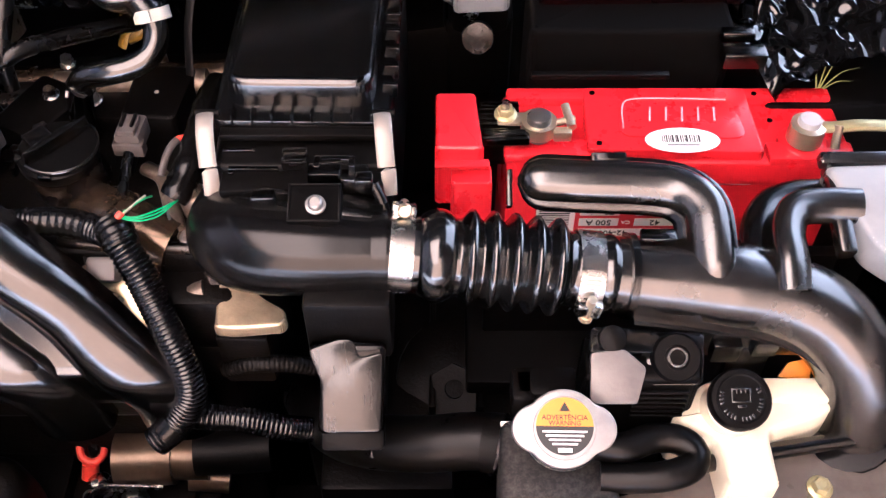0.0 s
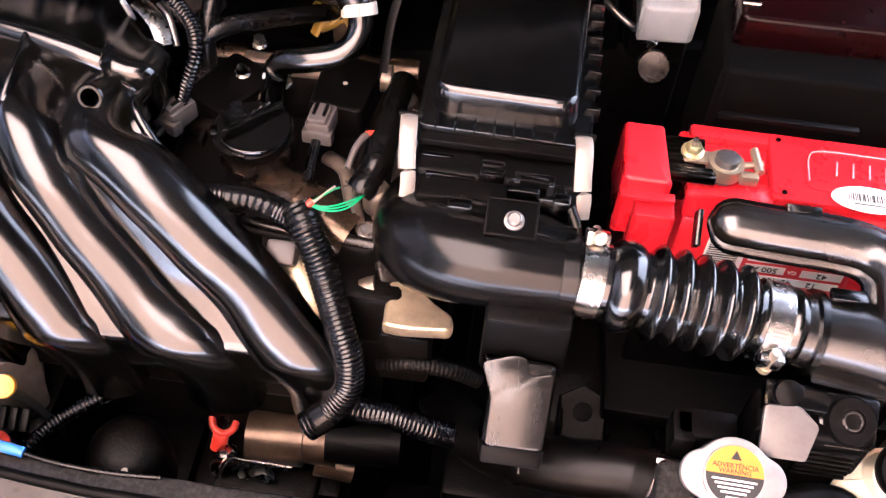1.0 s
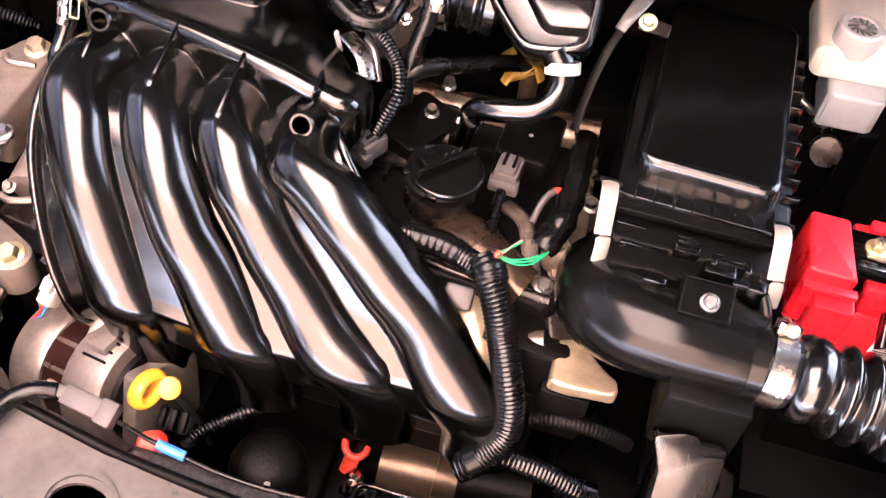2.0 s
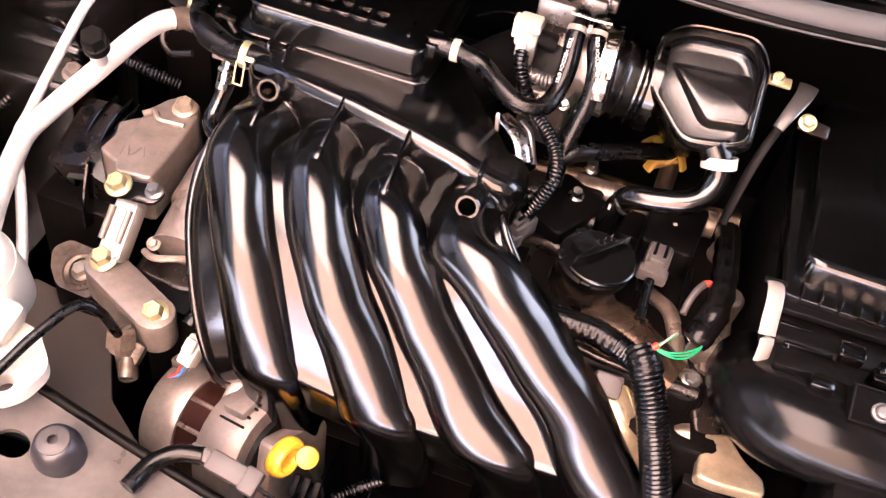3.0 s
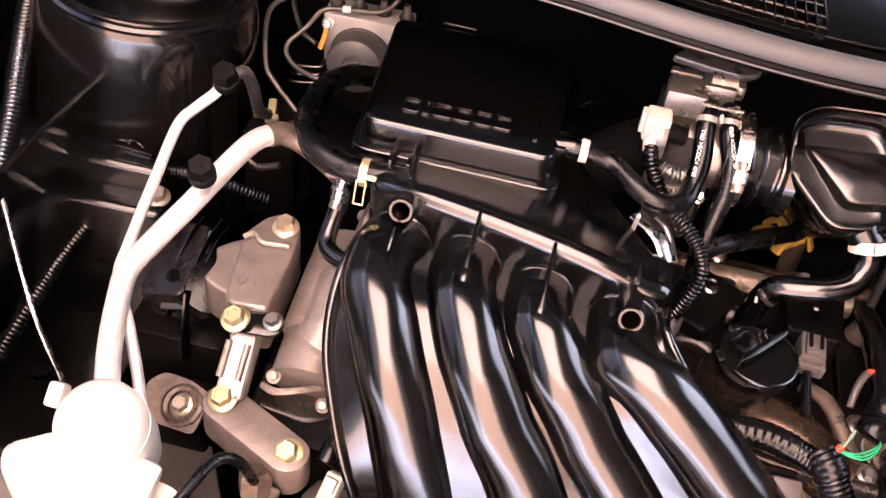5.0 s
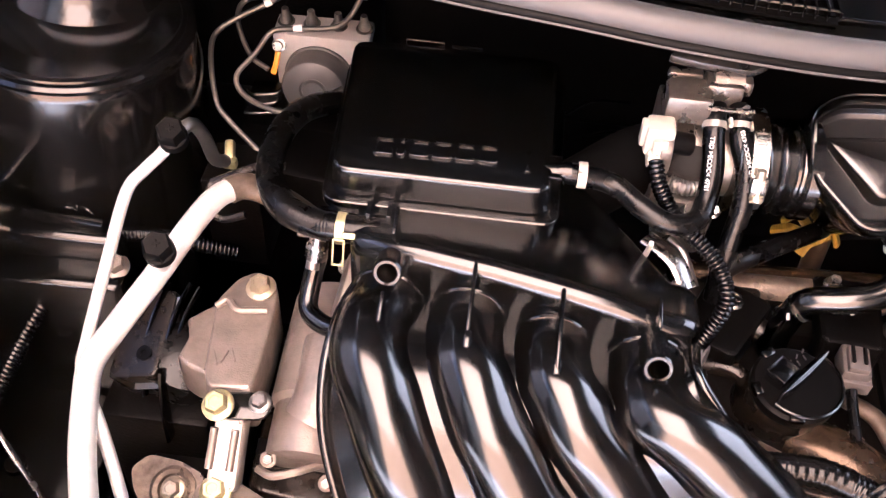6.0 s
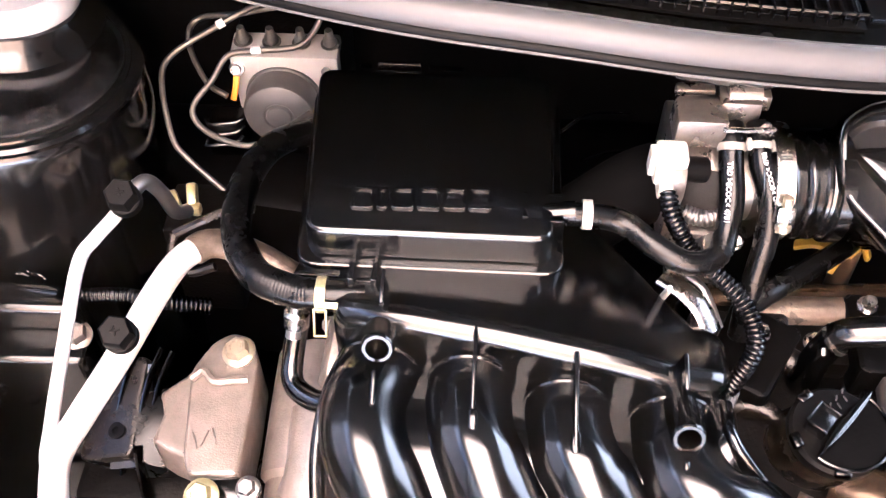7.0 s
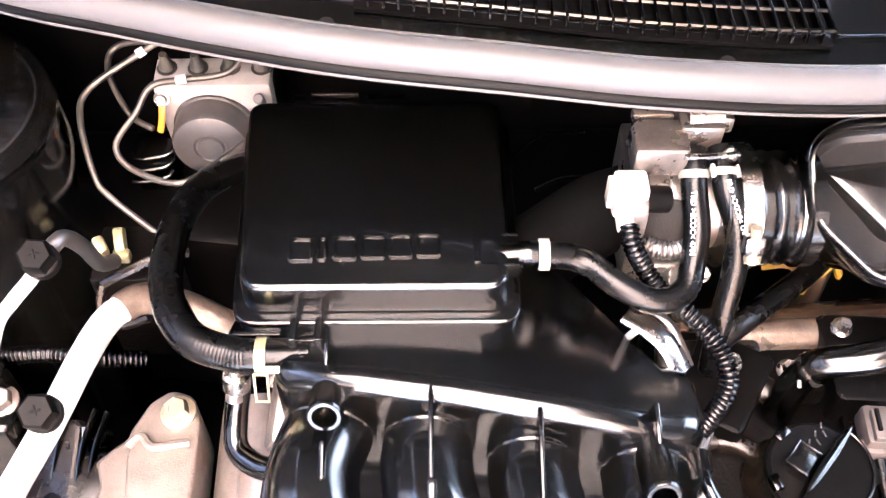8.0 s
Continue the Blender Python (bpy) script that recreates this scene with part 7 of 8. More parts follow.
part("screw_slot", moved(joined(box(0.010, 0.0018, 0.001, 0.0002), box(0.0018, 0.010, 0.001, 0.0002)), Matrix.Translation((-0.781, 0.335, 0.6147))), INK, ub)
hose("loom_tube", [(-0.812, 0.362, 0.640), (-0.785, 0.351, 0.645), (-0.758, 0.341, 0.645), (-0.732, 0.331, 0.640), (-0.710, 0.320, 0.630)], 0.0075, LOOM, "black loom tube lying over the inner panel", "loom tube", ripple=(0.0036, 0.0006))
rs = thing("fluid_reservoir", (-0.71, 0.35, 0.70), "milky white plastic fluid reservoir with a screw cap", "reservoir")
part("tank", moved(lathe([(0.027, -0.07), (0.0305, -0.045), (0.0312, -0.012), (0.0300, 0.004), (0.0255, 0.011), (0.018, 0.015), (0.008, 0.016)], 40), facing((-0.714, 0.352, 0.812), (0.02, -0.30, 0.95))), MILK, rs)
part("lid_seam", moved(ring_band((0, 0, -0.010), (0, 0, 1), 0.0309, 0.0025, 0.0010), facing((-0.714, 0.352, 0.812), (0.02, -0.30, 0.95))), MILK, rs)
part("lower_tank", prism(rounded([(-0.770, 0.312), (-0.722, 0.300), (-0.695, 0.318), (-0.69, 0.36), (-0.745, 0.36), (-0.782, 0.335)], 0.014, 5), 0.732, 0.786, 0.006, 3), MILK, rs)
part("tongue", plate(rounded([(-0.712, 0.330), (-0.690, 0.352), (-0.662, 0.348), (-0.637, 0.322), (-0.642, 0.296), (-0.655, 0.283), (-0.668, 0.285), (-0.674, 0.300), (-0.695, 0.315)], 0.010, 5), [circle(-0.659, 0.298, 0.0075)], 0.759, 0.012), MILK, rs)
part("tongue_web", moved(box(0.030, 0.036, 0.030, 0.006), facing((-0.690, 0.338, 0.768), (0.3, -0.3, 0.9))), MILK, rs)
part("collar_lug", moved(box(0.012, 0.018, 0.016, 0.003), facing((-0.757, 0.372, 0.800), CAMWARD)), MILK, rs)
pp = thing("refrigerant_pipe", (-0.75, 0.50, 0.75), "pale aluminium refrigerant pipe with a black valve cap", "pipe", "refrigerant pipes")
FAT = [(-0.730, 0.385, 0.785), (-0.748, 0.430, 0.790), (-0.760, 0.470, 0.794), (-0.764, 0.497, 0.800), (-0.750, 0.520, 0.816), (-0.728, 0.553, 0.838), (-0.710, 0.590, 0.855), (-0.698, 0.615, 0.860), (-0.684, 0.630, 0.858)]
part("pipe", tube(FAT, lambda s: 0.0094 - 0.0006 * s, 20), ALU, pp)
part("elbow", tube([(-0.692, 0.622, 0.8595), (-0.684, 0.630, 0.858), (-0.670, 0.634, 0.852), (-0.650, 0.632, 0.842), (-0.630, 0.626, 0.832)], 0.0101, 18), OILCAST, pp, "greasy brown pipe elbow")
part("valve_neck", tube([(-0.722, 0.552, 0.852), (-0.716, 0.542, 0.874)], 0.007, 14), ALU, pp)
CAPM = facing((-0.7145, 0.5385, 0.884), (0.12, -0.38, 0.92))


def valve_cap(m, parent):
    c = part("valve_cap", moved(joined(lathe([(0.0108, -0.012), (0.0108, -0.004), (0.0095, -0.003)], 20), lathe([(0.0104, -0.004), (0.0104, 0.006), (0.0088, 0.008), (0.004, 0.008)], 6)), m), DULL, parent, "black hexagonal valve cap")
    part("raised_mark", moved(joined(box(0.006, 0.0012, 0.001, 0.0002), box(0.0012, 0.006, 0.001, 0.0002)), m @ pose(0, 0, 0.0083, 0, 0, 20)), DULL, c)
    return c


valve_cap(CAPM, pp)
pt = thing("refrigerant_pipe", (-0.76, 0.55, 0.78), "thin pale green-white refrigerant pipe with a black valve cap", "pipe", "refrigerant pipes")
part("pipe", tube([(-0.690, 0.350, 0.735), (-0.715, 0.405, 0.762), (-0.742, 0.450, 0.782), (-0.768, 0.488, 0.797), (-0.772, 0.515, 0.806), (-0.767, 0.560, 0.838), (-0.762, 0.602, 0.866), (-0.752, 0.616, 0.876), (-0.740, 0.625, 0.886), (-0.733, 0.628, 0.895)], 0.0046, 16), ALU, pt)
valve_cap(facing((-0.7285, 0.6255, 0.908), (0.10, -0.38, 0.92)), pt)
part("return_pipe", tube([(-0.728, 0.634, 0.900), (-0.721, 0.646, 0.900), (-0.717, 0.655, 0.880), (-0.716, 0.664, 0.850), (-0.712, 0.675, 0.838)], 0.0052, 12), DARKSTEEL, pt)
gf = thing("pipe_fitting", (-0.72, 0.69, 0.81), "pale gold pipe union on a dark bracket", "pipe fitting")
part("union", moved(box(0.009, 0.016, 0.008, 0.002, taper=0.8), Matrix.Translation((-0.733, 0.703, 0.818)) @ pose(0, 0, 0, 20, 0, 30)), YZINC, gf)
part("nut", joined(moved(box(0.009, 0.022, 0.009, 0.002, taper=0.8), Matrix.Translation((-0.7185, 0.704, 0.822)) @ pose(0, 0, 0, 20, 0, 12)), moved(box(0.012, 0.008, 0.009, 0.002), Matrix.Translation((-0.716, 0.694, 0.818)))), YZINC, gf)
part("bracket", tube([(-0.726, 0.672, 0.815), (-0.705, 0.680, 0.822), (-0.685, 0.690, 0.825), (-0.670, 0.695, 0.82)], 0.0034, 8), GREASY, gf)
part("bracket", tube([(-0.726, 0.672, 0.815), (-0.728, 0.660, 0.802), (-0.715, 0.652, 0.795), (-0.695, 0.655, 0.80)], 0.0034, 8), GREASY, gf)
part("block", box(0.05, 0.05, 0.10, 0.004, centre=(-0.715, 0.705, 0.758)), SHADECAST, gf)

# ---- left wing: strut tower, rail, looms ----
tw2 = thing("strut_tower", (-0.83, 0.745, 0.40), "glossy black painted strut tower with a pressed rim", "strut tower", kind="structure")
tm = Matrix.Translation((-0.847, 0.748, 0.905)) @ pose(0, 0, 0, -3, 5, 0)
part("tower", moved(lathe([(0.115, -0.50), (0.108, -0.20), (0.099, -0.03), (0.096, -0.012), (0.094, -0.003), (0.091, 0.0), (0.088, -0.002), (0.084, 0.002), (0.080, 0.003), (0.060, 0.003), (0.03, 0.004), (0.0, 0.004)], 64), tm), PAINT, tw2, sharp=60)
tc = Matrix.Translation((-0.853, 0.796, 0.905)) @ pose(0, 0, 0, -3, 5, 0)
part("collar", moved(lathe([(0.066, -0.004), (0.063, 0.003), (0.057, 0.010), (0.0535, 0.016), (0.0515, 0.020), (0.046, 0.021)], 56), tc), PAINT, tw2)
part("rim_bead", moved(lathe([(0.0955, -0.004), (0.0955, -0.001), (0.093, 0.0015)], 64), tm), PAINT, tw2)
part("rim_bead", moved(lathe([(0.0885, 0.0005), (0.0875, 0.0030), (0.0845, 0.0045), (0.0815, 0.003)], 64), tm), PAINT, tw2)
part("tower_dent", tube([(-0.838, 0.664, 0.862), (-0.822, 0.661, 0.861), (-0.808, 0.664, 0.860)], lambda q: 0.0012 + 0.004 * q, 10), PAINT, tw2)
part("bearing_cap", moved(lathe([(0.048, 0.018), (0.049, 0.023), (0.0475, 0.030), (0.044, 0.034), (0.039, 0.036), (0.033, 0.034), (0.026, 0.030), (0.002, 0.030)], 56), tc), LIGHTGREY, tw2, "grey bearing ring")
rail = thing("side_rail", (-0.85, 0.58, 0.60), "glossy black painted chassis rail with bolts", "chassis rail", kind="structure")
part("upper_step", prism([(-1.0, 0.605), (-0.785, 0.610), (-0.785, 0.625), (-0.87, 0.640), (-1.0, 0.66)], 0.55, 0.800, 0.006, 3), PAINT, rail)
part("lower_step", prism([(-1.0, 0.575), (-0.78, 0.583), (-0.780, 0.612), (-1.0, 0.606)], 0.55, 0.776, 0.005, 3), PAINT, rail)
part("rail_wall", box(0.20, 0.50, 0.05, 0.005, centre=(-0.90, 0.33, 0.60)), PAINT, rail)
part("wing_panel", moved(box(0.006, 0.60, 0.34, 0.002), Matrix.Translation((-0.935, 0.36, 0.70)) @ pose(0, 0, 0, 0, 18, -6)), PAINT, rail)
hex_bolt(rail, (-0.889, 0.608, 0.802), (0.1, -0.35, 0.93), 0.0085, PUMPGREY)
hex_bolt(rail, (-0.790, 0.604, 0.777), (0.1, -0.2, 0.97), 0.0085, CAST)
part("plug", moved(lathe([(0.009, 0), (0.009, 0.002), (0.005, 0.003)], 20), facing((-0.872, 0.50, 0.627), (0, 0, 1))), DULL, rail)
for _o in (0.0, 0.011):
    part("pressed_rib", tube([(-0.923 + _o, 0.668 + _o * 0.3, 0.790), (-0.900 + _o, 0.653 + _o * 0.3, 0.792), (-0.870 + _o, 0.631 + _o * 0.3, 0.792)], 0.0030, 8), PAINT, rail)
part("pressed_rib", tube([(-0.903, 0.620, 0.795), (-0.880, 0.609, 0.797), (-0.857, 0.600, 0.795)], 0.0028, 8), PAINT, rail)
for _o in (0.0, 0.007):
    part("edge_fold", tube([(-0.945 + _o, 0.624 + _o * 0.6, 0.752), (-0.909 + _o, 0.608 + _o * 0.6, 0.752), (-0.867 + _o, 0.588 + _o * 0.6, 0.752)], 0.0022, 8), PAINT, rail)
_rng = random.Random(21)
_bead = []
for k in range(46):
    _f = k / 45
    _c = Vector((-0.890 + 0.072 * _f, 0.658 - 0.008 * _f - 0.016 * _f * _f, 0.800)) + Vector((_rng.uniform(-0.004, 0.004), _rng.uniform(-0.006, 0.006), _rng.uniform(-0.001, 0.003)))
    _bead.append(moved(box(_rng.uniform(0.004, 0.010), _rng.uniform(0.0012, 0.003), 0.0035, 0.0008, 1), Matrix.Translation(_c) @ pose(0, 0, 0, _rng.uniform(-25, 25), _rng.uniform(-20, 20), -28 + _rng.uniform(-14, 14))))
part("seam_sealant", joined(*_bead), PAINT, rail, "rough black seam sealant")
part("pressed_lip", tube([(-0.93, 0.665, 0.800), (-0.885, 0.648, 0.803), (-0.865, 0.628, 0.803), (-0.80, 0.622, 0.803)], 0.005, 10), PAINT, rail)
hose("loom_tube", [(-0.96, 0.76, 0.90), (-0.942, 0.69, 0.87), (-0.915, 0.605, 0.835), (-0.897, 0.535, 0.800), (-0.888, 0.48, 0.74), (-0.885, 0.44, 0.68)], 0.0105, LOOM, "grey-black corrugated loom tube along the wing", "loom tube", ripple=(0.0042, 0.0015))
hose("loom_tube", [(-0.835, 0.612, 0.748), (-0.850, 0.592, 0.742), (-0.860, 0.552, 0.730), (-0.864, 0.495, 0.720), (-0.872, 0.44, 0.700), (-0.88, 0.38, 0.69)], 0.0085, LOOM, "corrugated black loom tube under the rail", "loom tube", ripple=(0.004, 0.0014))
hose("loom_tube", [(-0.80, 0.640, 0.775), (-0.765, 0.638, 0.782), (-0.735, 0.634, 0.782), (-0.70, 0.64, 0.77)], 0.0065, LOOM, "short corrugated loom tube behind the pipes", "loom tube", ripple=(0.0034, 0.0012))
hose("hydraulic_pipe", [(-0.915, 0.566, 0.880), (-0.879, 0.520, 0.828), (-0.829, 0.458, 0.770), (-0.797, 0.4315, 0.7115), (-0.780, 0.410, 0.66)], 0.0024, STEEL, "thin bright steel pipe along the wing", "pipe")
lp = thing("front_lamp_bracket", (-0.75, 0.28, 0.70), "dusty grey pressed bracket with bolts and taped loom", "bracket")
part("pressing", moved(prism(rounded([(-0.05, -0.04), (0.05, -0.05), (0.06, 0.03), (-0.04, 0.05)], 0.01), -0.01, 0.0, 0.003), facing((-0.735, 0.300, 0.728), (0.1, -0.2, 0.97))), DUSTY, lp)
hex_bolt(lp, (-0.726, 0.313, 0.733), (0.1, -0.2, 0.97), 0.007, BRASS)
part("taped_loom", tube([(-0.76, 0.33, 0.742), (-0.715, 0.28, 0.742), (-0.69, 0.255, 0.738), (-0.66, 0.235, 0.73)], 0.009, 12), RUBBER, lp)
bp = thing("bump_stop", (-0.611, 0.283, 0.72), "black rubber bonnet stop with a grey top", "bump stop")
part("rubber", moved(lathe([(0.019, -0.03), (0.0185, 0.0), (0.015, 0.010), (0.012, 0.012)], 28), facing((-0.609, 0.279, 0.730), (0, -0.1, 0.99))), TYREWALL, bp)
part("top", moved(lathe([(0.0115, 0.010), (0.0115, 0.013), (0.004, 0.0145), (0.004, 0.012)], 24), facing((-0.609, 0.279, 0.730), (0, -0.1, 0.99))), GREY, bp)

# ---- brake modulator with its pipes ----
ab = thing("brake_modulator", (-0.66, 0.82, 0.76), "pale metal brake modulator block with a round pump", "brake modulator")
part("valve_block", moved(box(0.086, 0.029, 0.062, 0.0022), Matrix.Translation((-0.664, 0.834, 0.831)) @ pose(0, 0, 0, 4, 0, 1)), MACHINED, ab)
pump = part("pump", moved(lathe([(0.0305, -0.032), (0.0305, -0.022), (0.0292, -0.021), (0.0290, -0.004), (0.0275, -0.0012)], 44), facing((-0.667, 0.791, 0.823), (0.02, -0.99, 0.10))), PUMPGREY, ab)
part("end_plate", moved(lathe([(0.0276, -0.003), (0.0276, -0.0008), (0.0262, 0.0004), (0.0125, 0.0012), (0.0115, 0.0002), (0.0105, 0.0002), (0.0095, 0.0024), (0.002, 0.0034)], 44), facing((-0.667, 0.791, 0.823), (0.02, -0.99, 0.10))), LIGHTPUMP, pump, "lighter grey end plate")
for ux in (-0.695, -0.672, -0.648, -0.625):
    part("union", moved(lathe([(0.0078, -0.002), (0.0078, 0.0008), (0.0056, 0.001), (0.0054, 0.006), (0.0038, 0.008), (0.003, 0.015)], 14), facing((ux - 0.003, 0.835, 0.862), (0, -0.1, 0.99))), PIPEGREY, ab)
part("orange_strap", tube([(-0.7015, 0.811, 0.846), (-0.7025, 0.806, 0.838), (-0.7055, 0.803, 0.828)], 0.0026, 10, wide=1.0, flat=0.6), ORANGE, ab, "orange strap")
part("strap_bolt", moved(lathe([(0.0062, -0.004), (0.0062, 0.000), (0.0042, 0.0005), (0.004, 0.005), (0.002, 0.0052)], 12), facing((-0.7015, 0.815, 0.850), (0, -0.9, 0.4))), DARKSTEEL, ab)
part("orange_cap", moved(lathe([(0.004, -0.006), (0.004, 0.006), (0.003, 0.007)], 12), facing((-0.629, 0.814, 0.849), CAMWARD)), DARKSTEEL, ab)
for k in range(3):
    part("plug_fin", tube([(-0.729 + 0.002 * k, 0.795 - 0.008 * k, 0.812 - 0.004 * k), (-0.724, 0.790 - 0.008 * k, 0.812 - 0.004 * k), (-0.702, 0.792 - 0.008 * k, 0.814 - 0.004 * k), (-0.697, 0.798 - 0.008 * k, 0.816 - 0.004 * k)], 0.0022, 10), GLOSS, ab)
part("support", box(0.09, 0.07, 0.14, 0.004, centre=(-0.665, 0.866, 0.785)), SHADECAST, ab)
part("plug", box(0.030, 0.030, 0.030, 0.003, centre=(-0.713, 0.800, 0.795)), SATIN, ab)
for nm, pts in (("a", [(-0.672, 0.832, 0.905), (-0.690, 0.835, 0.893), (-0.712, 0.826, 0.884), (-0.748, 0.806, 0.869), (-0.753, 0.786, 0.858), (-0.742, 0.752, 0.835), (-0.730, 0.740, 0.825), (-0.703, 0.725, 0.808), (-0.68, 0.715, 0.79)]),
                ("b", [(-0.625, 0.834, 0.895), (-0.66, 0.842, 0.892), (-0.700, 0.846, 0.880), (-0.737, 0.853, 0.868), (-0.743, 0.836, 0.858), (-0.726, 0.808, 0.842), (-0.708, 0.798, 0.836)]),
                ("c", [(-0.630, 0.834, 0.895), (-0.638, 0.824, 0.882), (-0.650, 0.815, 0.875), (-0.680, 0.812, 0.872), (-0.704, 0.810, 0.868), (-0.716, 0.795, 0.855), (-0.730, 0.776, 0.842), (-0.718, 0.762, 0.832), (-0.684, 0.750, 0.830), (-0.660, 0.765, 0.832), (-0.64, 0.785, 0.834)])):
    solid("brake_pipe", tube(pts, 0.0024, 10), PIPEGREY, "bent grey steel brake pipe at the modulator", "pipe", "brake pipes")
_t = thing("pipe_tag", (-0.711, 0.826, 0.885), "white tape tag round a brake pipe", "tag", "pipe tags")
part("wrap", tube([(-0.708, 0.828, 0.886), (-0.713, 0.8255, 0.884)], 0.0036, 10), WHITE, _t)
_t = thing("pipe_tag", (-0.682, 0.812, 0.872), "white tape tag round a brake pipe", "tag", "pipe tags")
part("wrap", tube([(-0.678, 0.8125, 0.8725), (-0.6855, 0.812, 0.8717)], 0.0036, 10), WHITE, _t)

# ---- brake fluid bottle and the box behind the battery ----
bf = thing("brake_fluid_bottle", (0.03, 0.80, 0.70), "cream brake fluid bottle on a grey cylinder", "brake fluid bottle")
part("bottle", prism(rounded([(-0.010, 0.757), (0.075, 0.765), (0.085, 0.87), (-0.012, 0.86)], 0.012, 5), 0.836, 0.868, 0.006, 3), MILK, bf)
part("lower_bottle", prism(rounded([(0.010, 0.738), (0.060, 0.742), (0.065, 0.80), (0.010, 0.80)], 0.006), 0.800, 0.838, 0.004, 3), BLUEGREY, bf)
part("screw_cap", moved(lathe([(0.020, -0.01), (0.020, 0.012), (0.018, 0.014), (0.014, 0.0135), (0.0135, 0.0115), (0.005, 0.0115)], 32), Matrix.Translation((0.020, 0.778, 0.872))), LIGHTGREY, bf)
for k in range(12):
    part("cap_rib", moved(box(0.010, 0.0016, 0.002, 0.0004), Matrix.Translation((0.020 + 0.008 * math.cos(k * 0.5236), 0.778 + 0.008 * math.sin(k * 0.5236), 0.884)) @ pose(0, 0, 0, 0, 0, 30 * k + 20)), DARKSTEEL, bf)
vl = part("valve", moved(lathe([(0.0085, -0.055), (0.0085, -0.030), (0.0105, -0.026), (0.0125, -0.020), (0.0150, -0.010), (0.0152, -0.002), (0.0142, 0.0), (0.004, 0.0012)], 32), facing((0.032, 0.738, 0.774), (-0.05, -0.86, 0.45))), GREASY, bf)
part("nut", moved(lathe([(0.008, -0.010), (0.008, 0.004), (0.0055, 0.006), (0.0045, 0.018), (0.002, 0.018)], 6), facing((0.022, 0.763, 0.788), (-0.72, -0.1, 0.60))), STEEL, vl)
part("feed_pipe", tube([(0.014, 0.761, 0.796), (0.004, 0.759, 0.803), (-0.015, 0.768, 0.812), (-0.03, 0.79, 0.815)], 0.0032, 10), DARKSTEEL, vl)
part("cylinder", box(0.06, 0.13, 0.05, 0.012, centre=(0.035, 0.835, 0.775)), SHADECAST, bf)
part("support", box(0.07, 0.10, 0.10, 0.008, centre=(0.035, 0.85, 0.70)), DULL, bf)
fx = thing("fuse_box", (0.15, 0.66, 0.70), "black fuse box with a dark red translucent cover", "fuse box")
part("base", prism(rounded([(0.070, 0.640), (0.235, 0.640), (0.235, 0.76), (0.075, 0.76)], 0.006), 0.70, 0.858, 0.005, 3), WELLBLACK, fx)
part("cover", prism(rounded([(0.078, 0.674), (0.250, 0.678), (0.255, 0.79), (0.085, 0.79)], 0.008), 0.854, 0.886, 0.004, 3), REDDARK, fx)
part("cover_edge", tube([(0.084, 0.679, 0.883), (0.16, 0.6805, 0.883), (0.24, 0.683, 0.883)], 0.0022, 8), REDDARK, fx)
part("front_lip", box(0.11, 0.006, 0.005, 0.001, centre=(0.125, 0.612, 0.836)), DULL, fx)
part("clip", joined(box(0.034, 0.016, 0.014, 0.002, centre=(0.235, 0.612, 0.855)), box(0.026, 0.010, 0.010, 0.002, centre=(0.232, 0.630, 0.862))), SATIN, fx)
part("catch", joined(tube([(0.080, 0.706, 0.888), (0.090, 0.708, 0.888)], 0.0016, 8), tube([(0.080, 0.690, 0.888), (0.094, 0.690, 0.888)], 0.0016, 8)), STEEL, fx)
part("stand", box(0.12, 0.08, 0.42, 0.005, centre=(0.16, 0.68, 0.50)), DULL, fx)
random.seed(11)
fw = bmesh.new()
bmesh.ops.create_grid(fw, x_segments=110, y_segments=110, size=0.5)
for v in fw.verts:
    q = v.co.copy()
    folds = 0.014 * abs(noise.noise(q * 5)) + 0.007 * abs(noise.noise(q * 11 + Vector((3, 1, 0))))
    v.co = Vector((q.x * 0.16, q.y * 0.22, 0.012 * noise.noise(q * 3) + 1.3 * folds))
solid("plastic_sheet", moved(fw, Matrix.Translation((0.318, 0.70, 0.852)) @ pose(0, 0, 0, -8, -22, 10)), FOIL, "crumpled glossy black plastic sheet on the wing", "plastic sheet")
solid("wing_ledge", box(0.16, 0.30, 0.50, 0.006, centre=(0.335, 0.74, 0.575)), DULL, "dull black wing ledge beside the battery", "ledge", kind="structure")
gs = thing("grass_sprig", (0.30, 0.612, 0.84), "dry green grass sprig caught behind the battery", "grass sprig")
for k, (dx, dy, dz) in enumerate(((0.02, 0.012, 0.012), (0.012, 0.02, 0.016), (0.03, 0.0, 0.008), (-0.006, 0.02, 0.01), (0.022, -0.012, 0.004))):
    part("blade", tube([(0.300, 0.606, 0.822), (0.300 + dx * 0.5, 0.610 + dy * 0.5, 0.832 + dz), (0.300 + dx, 0.612 + dy, 0.836 + dz)], lambda s: 0.0008 * (1.1 - s), 5), STRAW, gs)

# ---- cowl: weatherstrip, panel and grille ----
cw = thing("cowl", (-0.4, 0.75, 0.95), "black plastic cowl panel with a fine grille", "cowl", kind="structure")
SL = [(-0.98, 0.86, 1.012), (-0.86, 0.777, 1.025), (-0.735, 0.718, 1.030), (-0.663, 0.694, 1.032), (-0.60, 0.676, 1.032), (-0.54, 0.663, 1.031), (-0.462, 0.654, 1.028), (-0.379, 0.648, 1.022), (-0.271, 0.652, 1.013), (-0.15, 0.672, 1.006), (-0.02, 0.715, 1.0), (0.15, 0.79, 1.0), (0.42, 0.90, 1.0)]
rows = [smooth_path(SL, 6)]
rows[0] = [p + Vector((0, 0.006, -0.02)) for p in rows[0]]
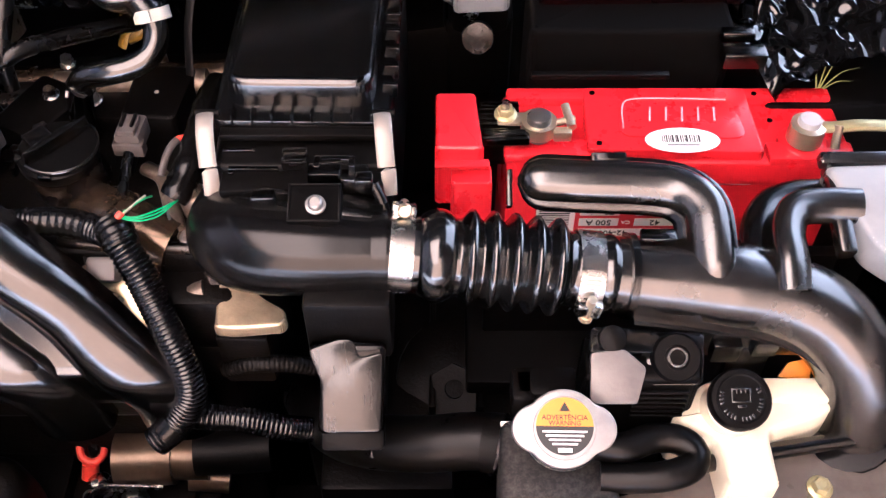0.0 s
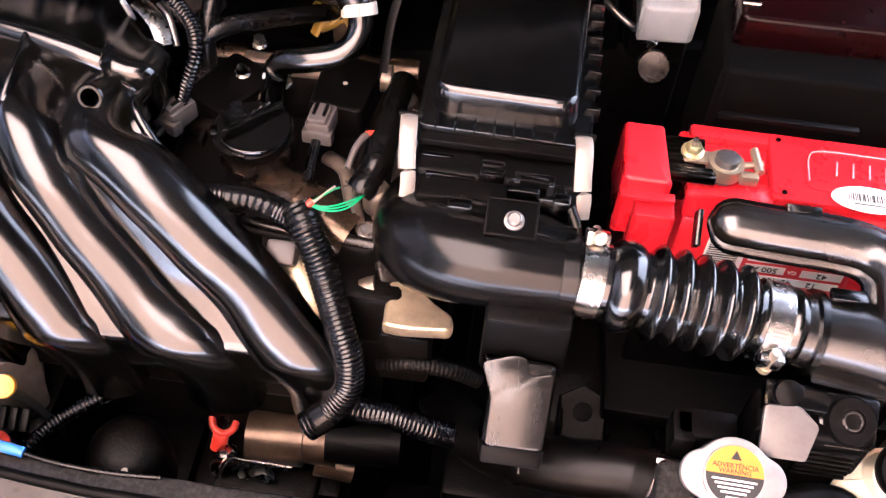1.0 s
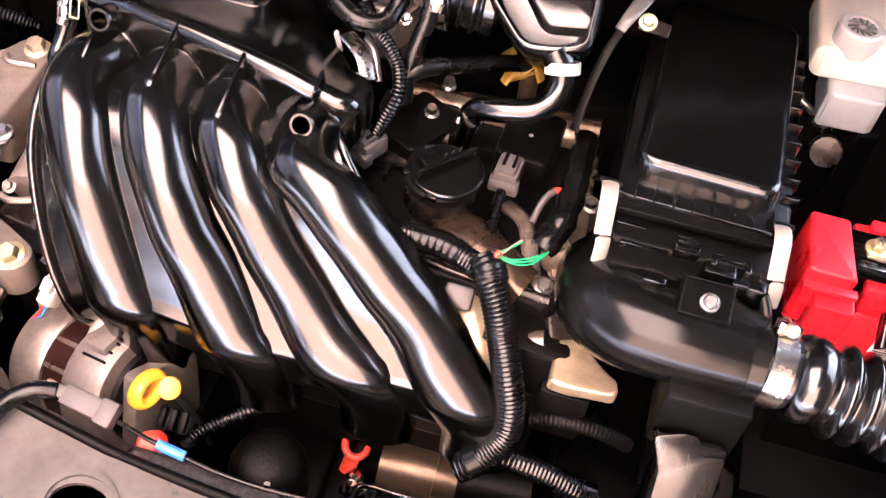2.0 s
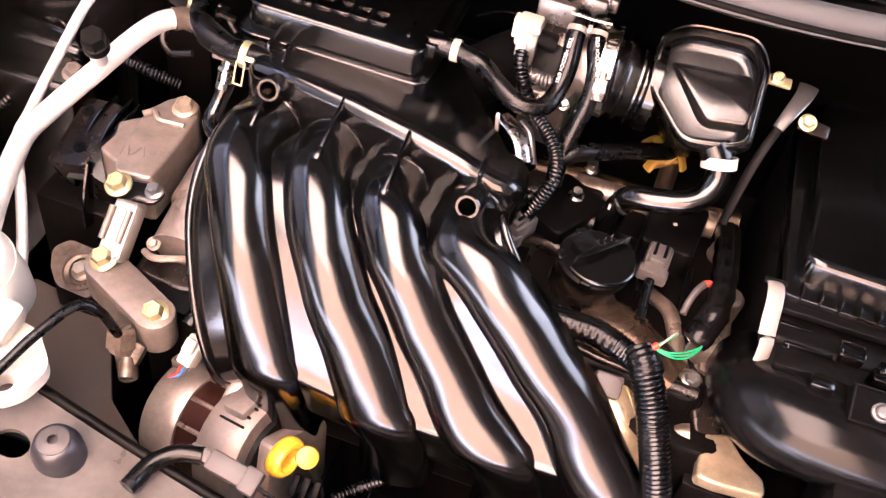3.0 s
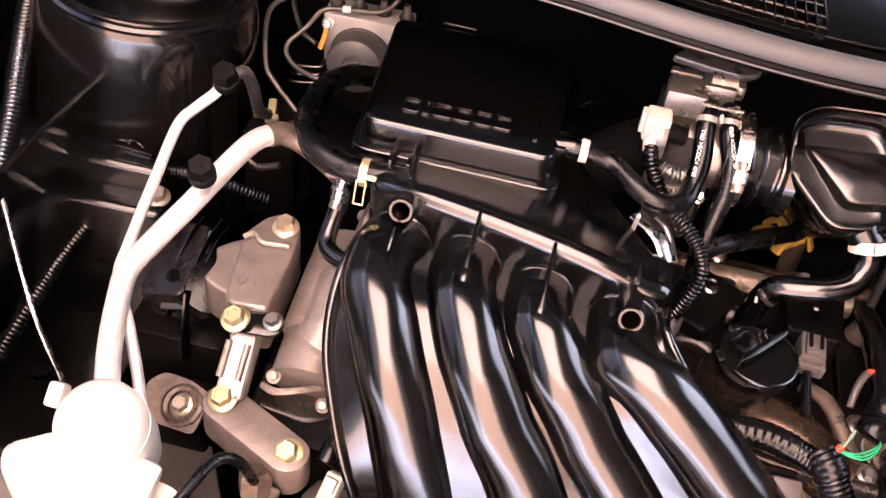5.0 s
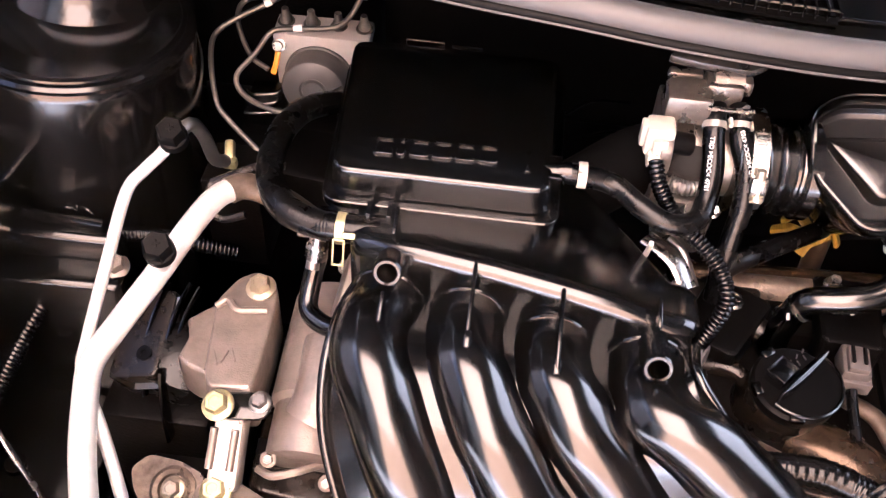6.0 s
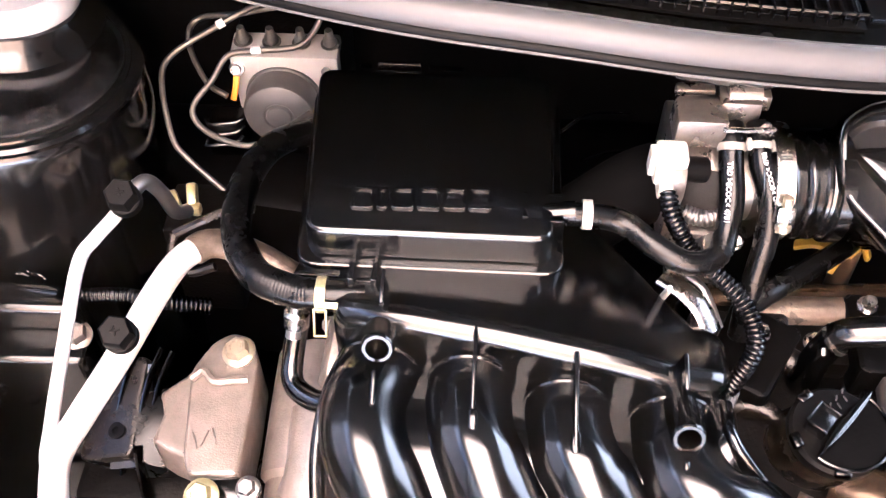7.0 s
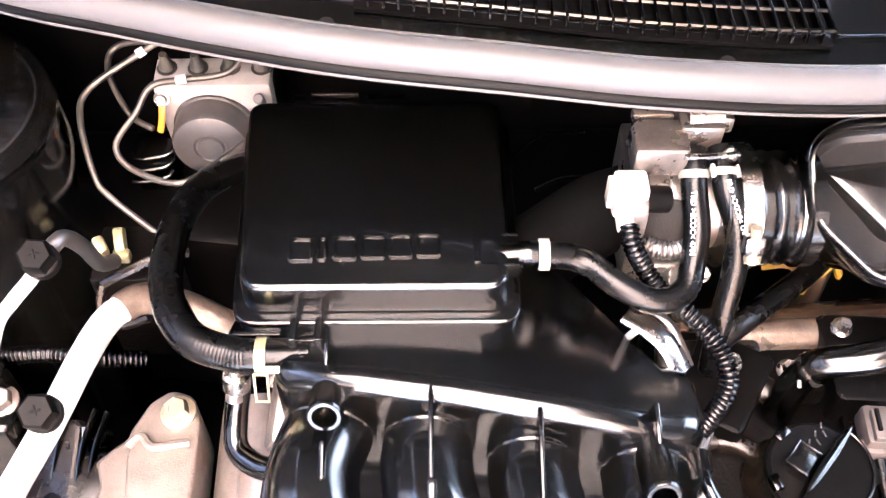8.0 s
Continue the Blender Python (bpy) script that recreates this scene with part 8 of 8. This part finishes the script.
for dy, dz in ((0.008, 0.014), (0.012, 0.019), (0.030, 0.020), (0.040, 0.022), (0.12, 0.024), (0.24, 0.030), (0.36, 0.034)):
    rows.append([p + Vector((0, dy, dz)) for p in rows[0]])
part("panel", slab(rows, (0, 0.002, -0.003)), SATIN, cw)
part("step_line", tube([Vector(p) + Vector((0, 0.036, 0.0015)) for p in SL], 0.0016, 8), SATIN, cw)
for px, py, pz in ((-0.553, 0.676, 1.034), (-0.35, 0.660, 1.021)):
    part("clip_hole", moved(lathe([(0.0045, 0), (0.0045, 0.002), (0.002, 0.002), (0.002, 0)], 16), facing((px, py, pz), (0, -0.4, 0.9))), DULL, cw)
ws = thing("weatherstrip", (-0.40, 0.65, 1.0), "grey satin rubber weatherstrip along the cowl", "weatherstrip", kind="structure")
part("bulb", tube(SL, 0.0100, 24, 140), SEAL, ws)
part("groove", tube([Vector(p) + Vector((0, -0.0086, -0.0066)) for p in SL], 0.0034, 10, 140), DULL, ws, "dark groove under the bulb")
part("lip", tube([Vector(p) + Vector((0, -0.0114, -0.0086)) for p in SL], 0.0011, 8, 140), SEAL, ws, "thin pale lip")
part("rear_lip", tube([Vector(p) + Vector((0, 0.0086, 0.0058)) for p in SL], 0.0011, 8, 140), SEAL, ws)
solid("bulkhead_pad", prism([(-0.95, 0.80), (-0.60, 0.755), (-0.45, 0.75), (-0.20, 0.76), (0.30, 0.86), (0.30, 0.895), (-0.95, 0.895)], 0.50, 0.74, 0.01), DULL, "dull black sound-deadening pad on the bulkhead", "pad", kind="structure")
g0 = [p + Vector((0, 0.030, 0.003)) for p in smooth_path(SL, 6)]
g0 = [p for p in g0 if -0.55 < p.x < -0.284]
span, _len = resample(g0, 33)
for k, p in enumerate(span):
    part("grille_bar", box(0.0017, 0.060, 0.007, 0.0005, centre=(p.x, p.y + 0.0275, p.z + 0.0050)), SATIN, cw)
for j in range(4):
    part("grille_rail", tube([p + Vector((0, 0.001 + 0.0165 * j, 0.0072)) for p in span], 0.0013, 6, 60), SATIN, cw)
# the panel has no opening here; a black sheet gives the gaps their shade
part("grille_shade", slab([[p + Vector((0, -0.002, -0.0005)) for p in span], [p + Vector((0, 0.058, -0.0005)) for p in span]], (0, 0, -0.002)), WELLBLACK, cw, "flat black sheet for the shade in the grille")
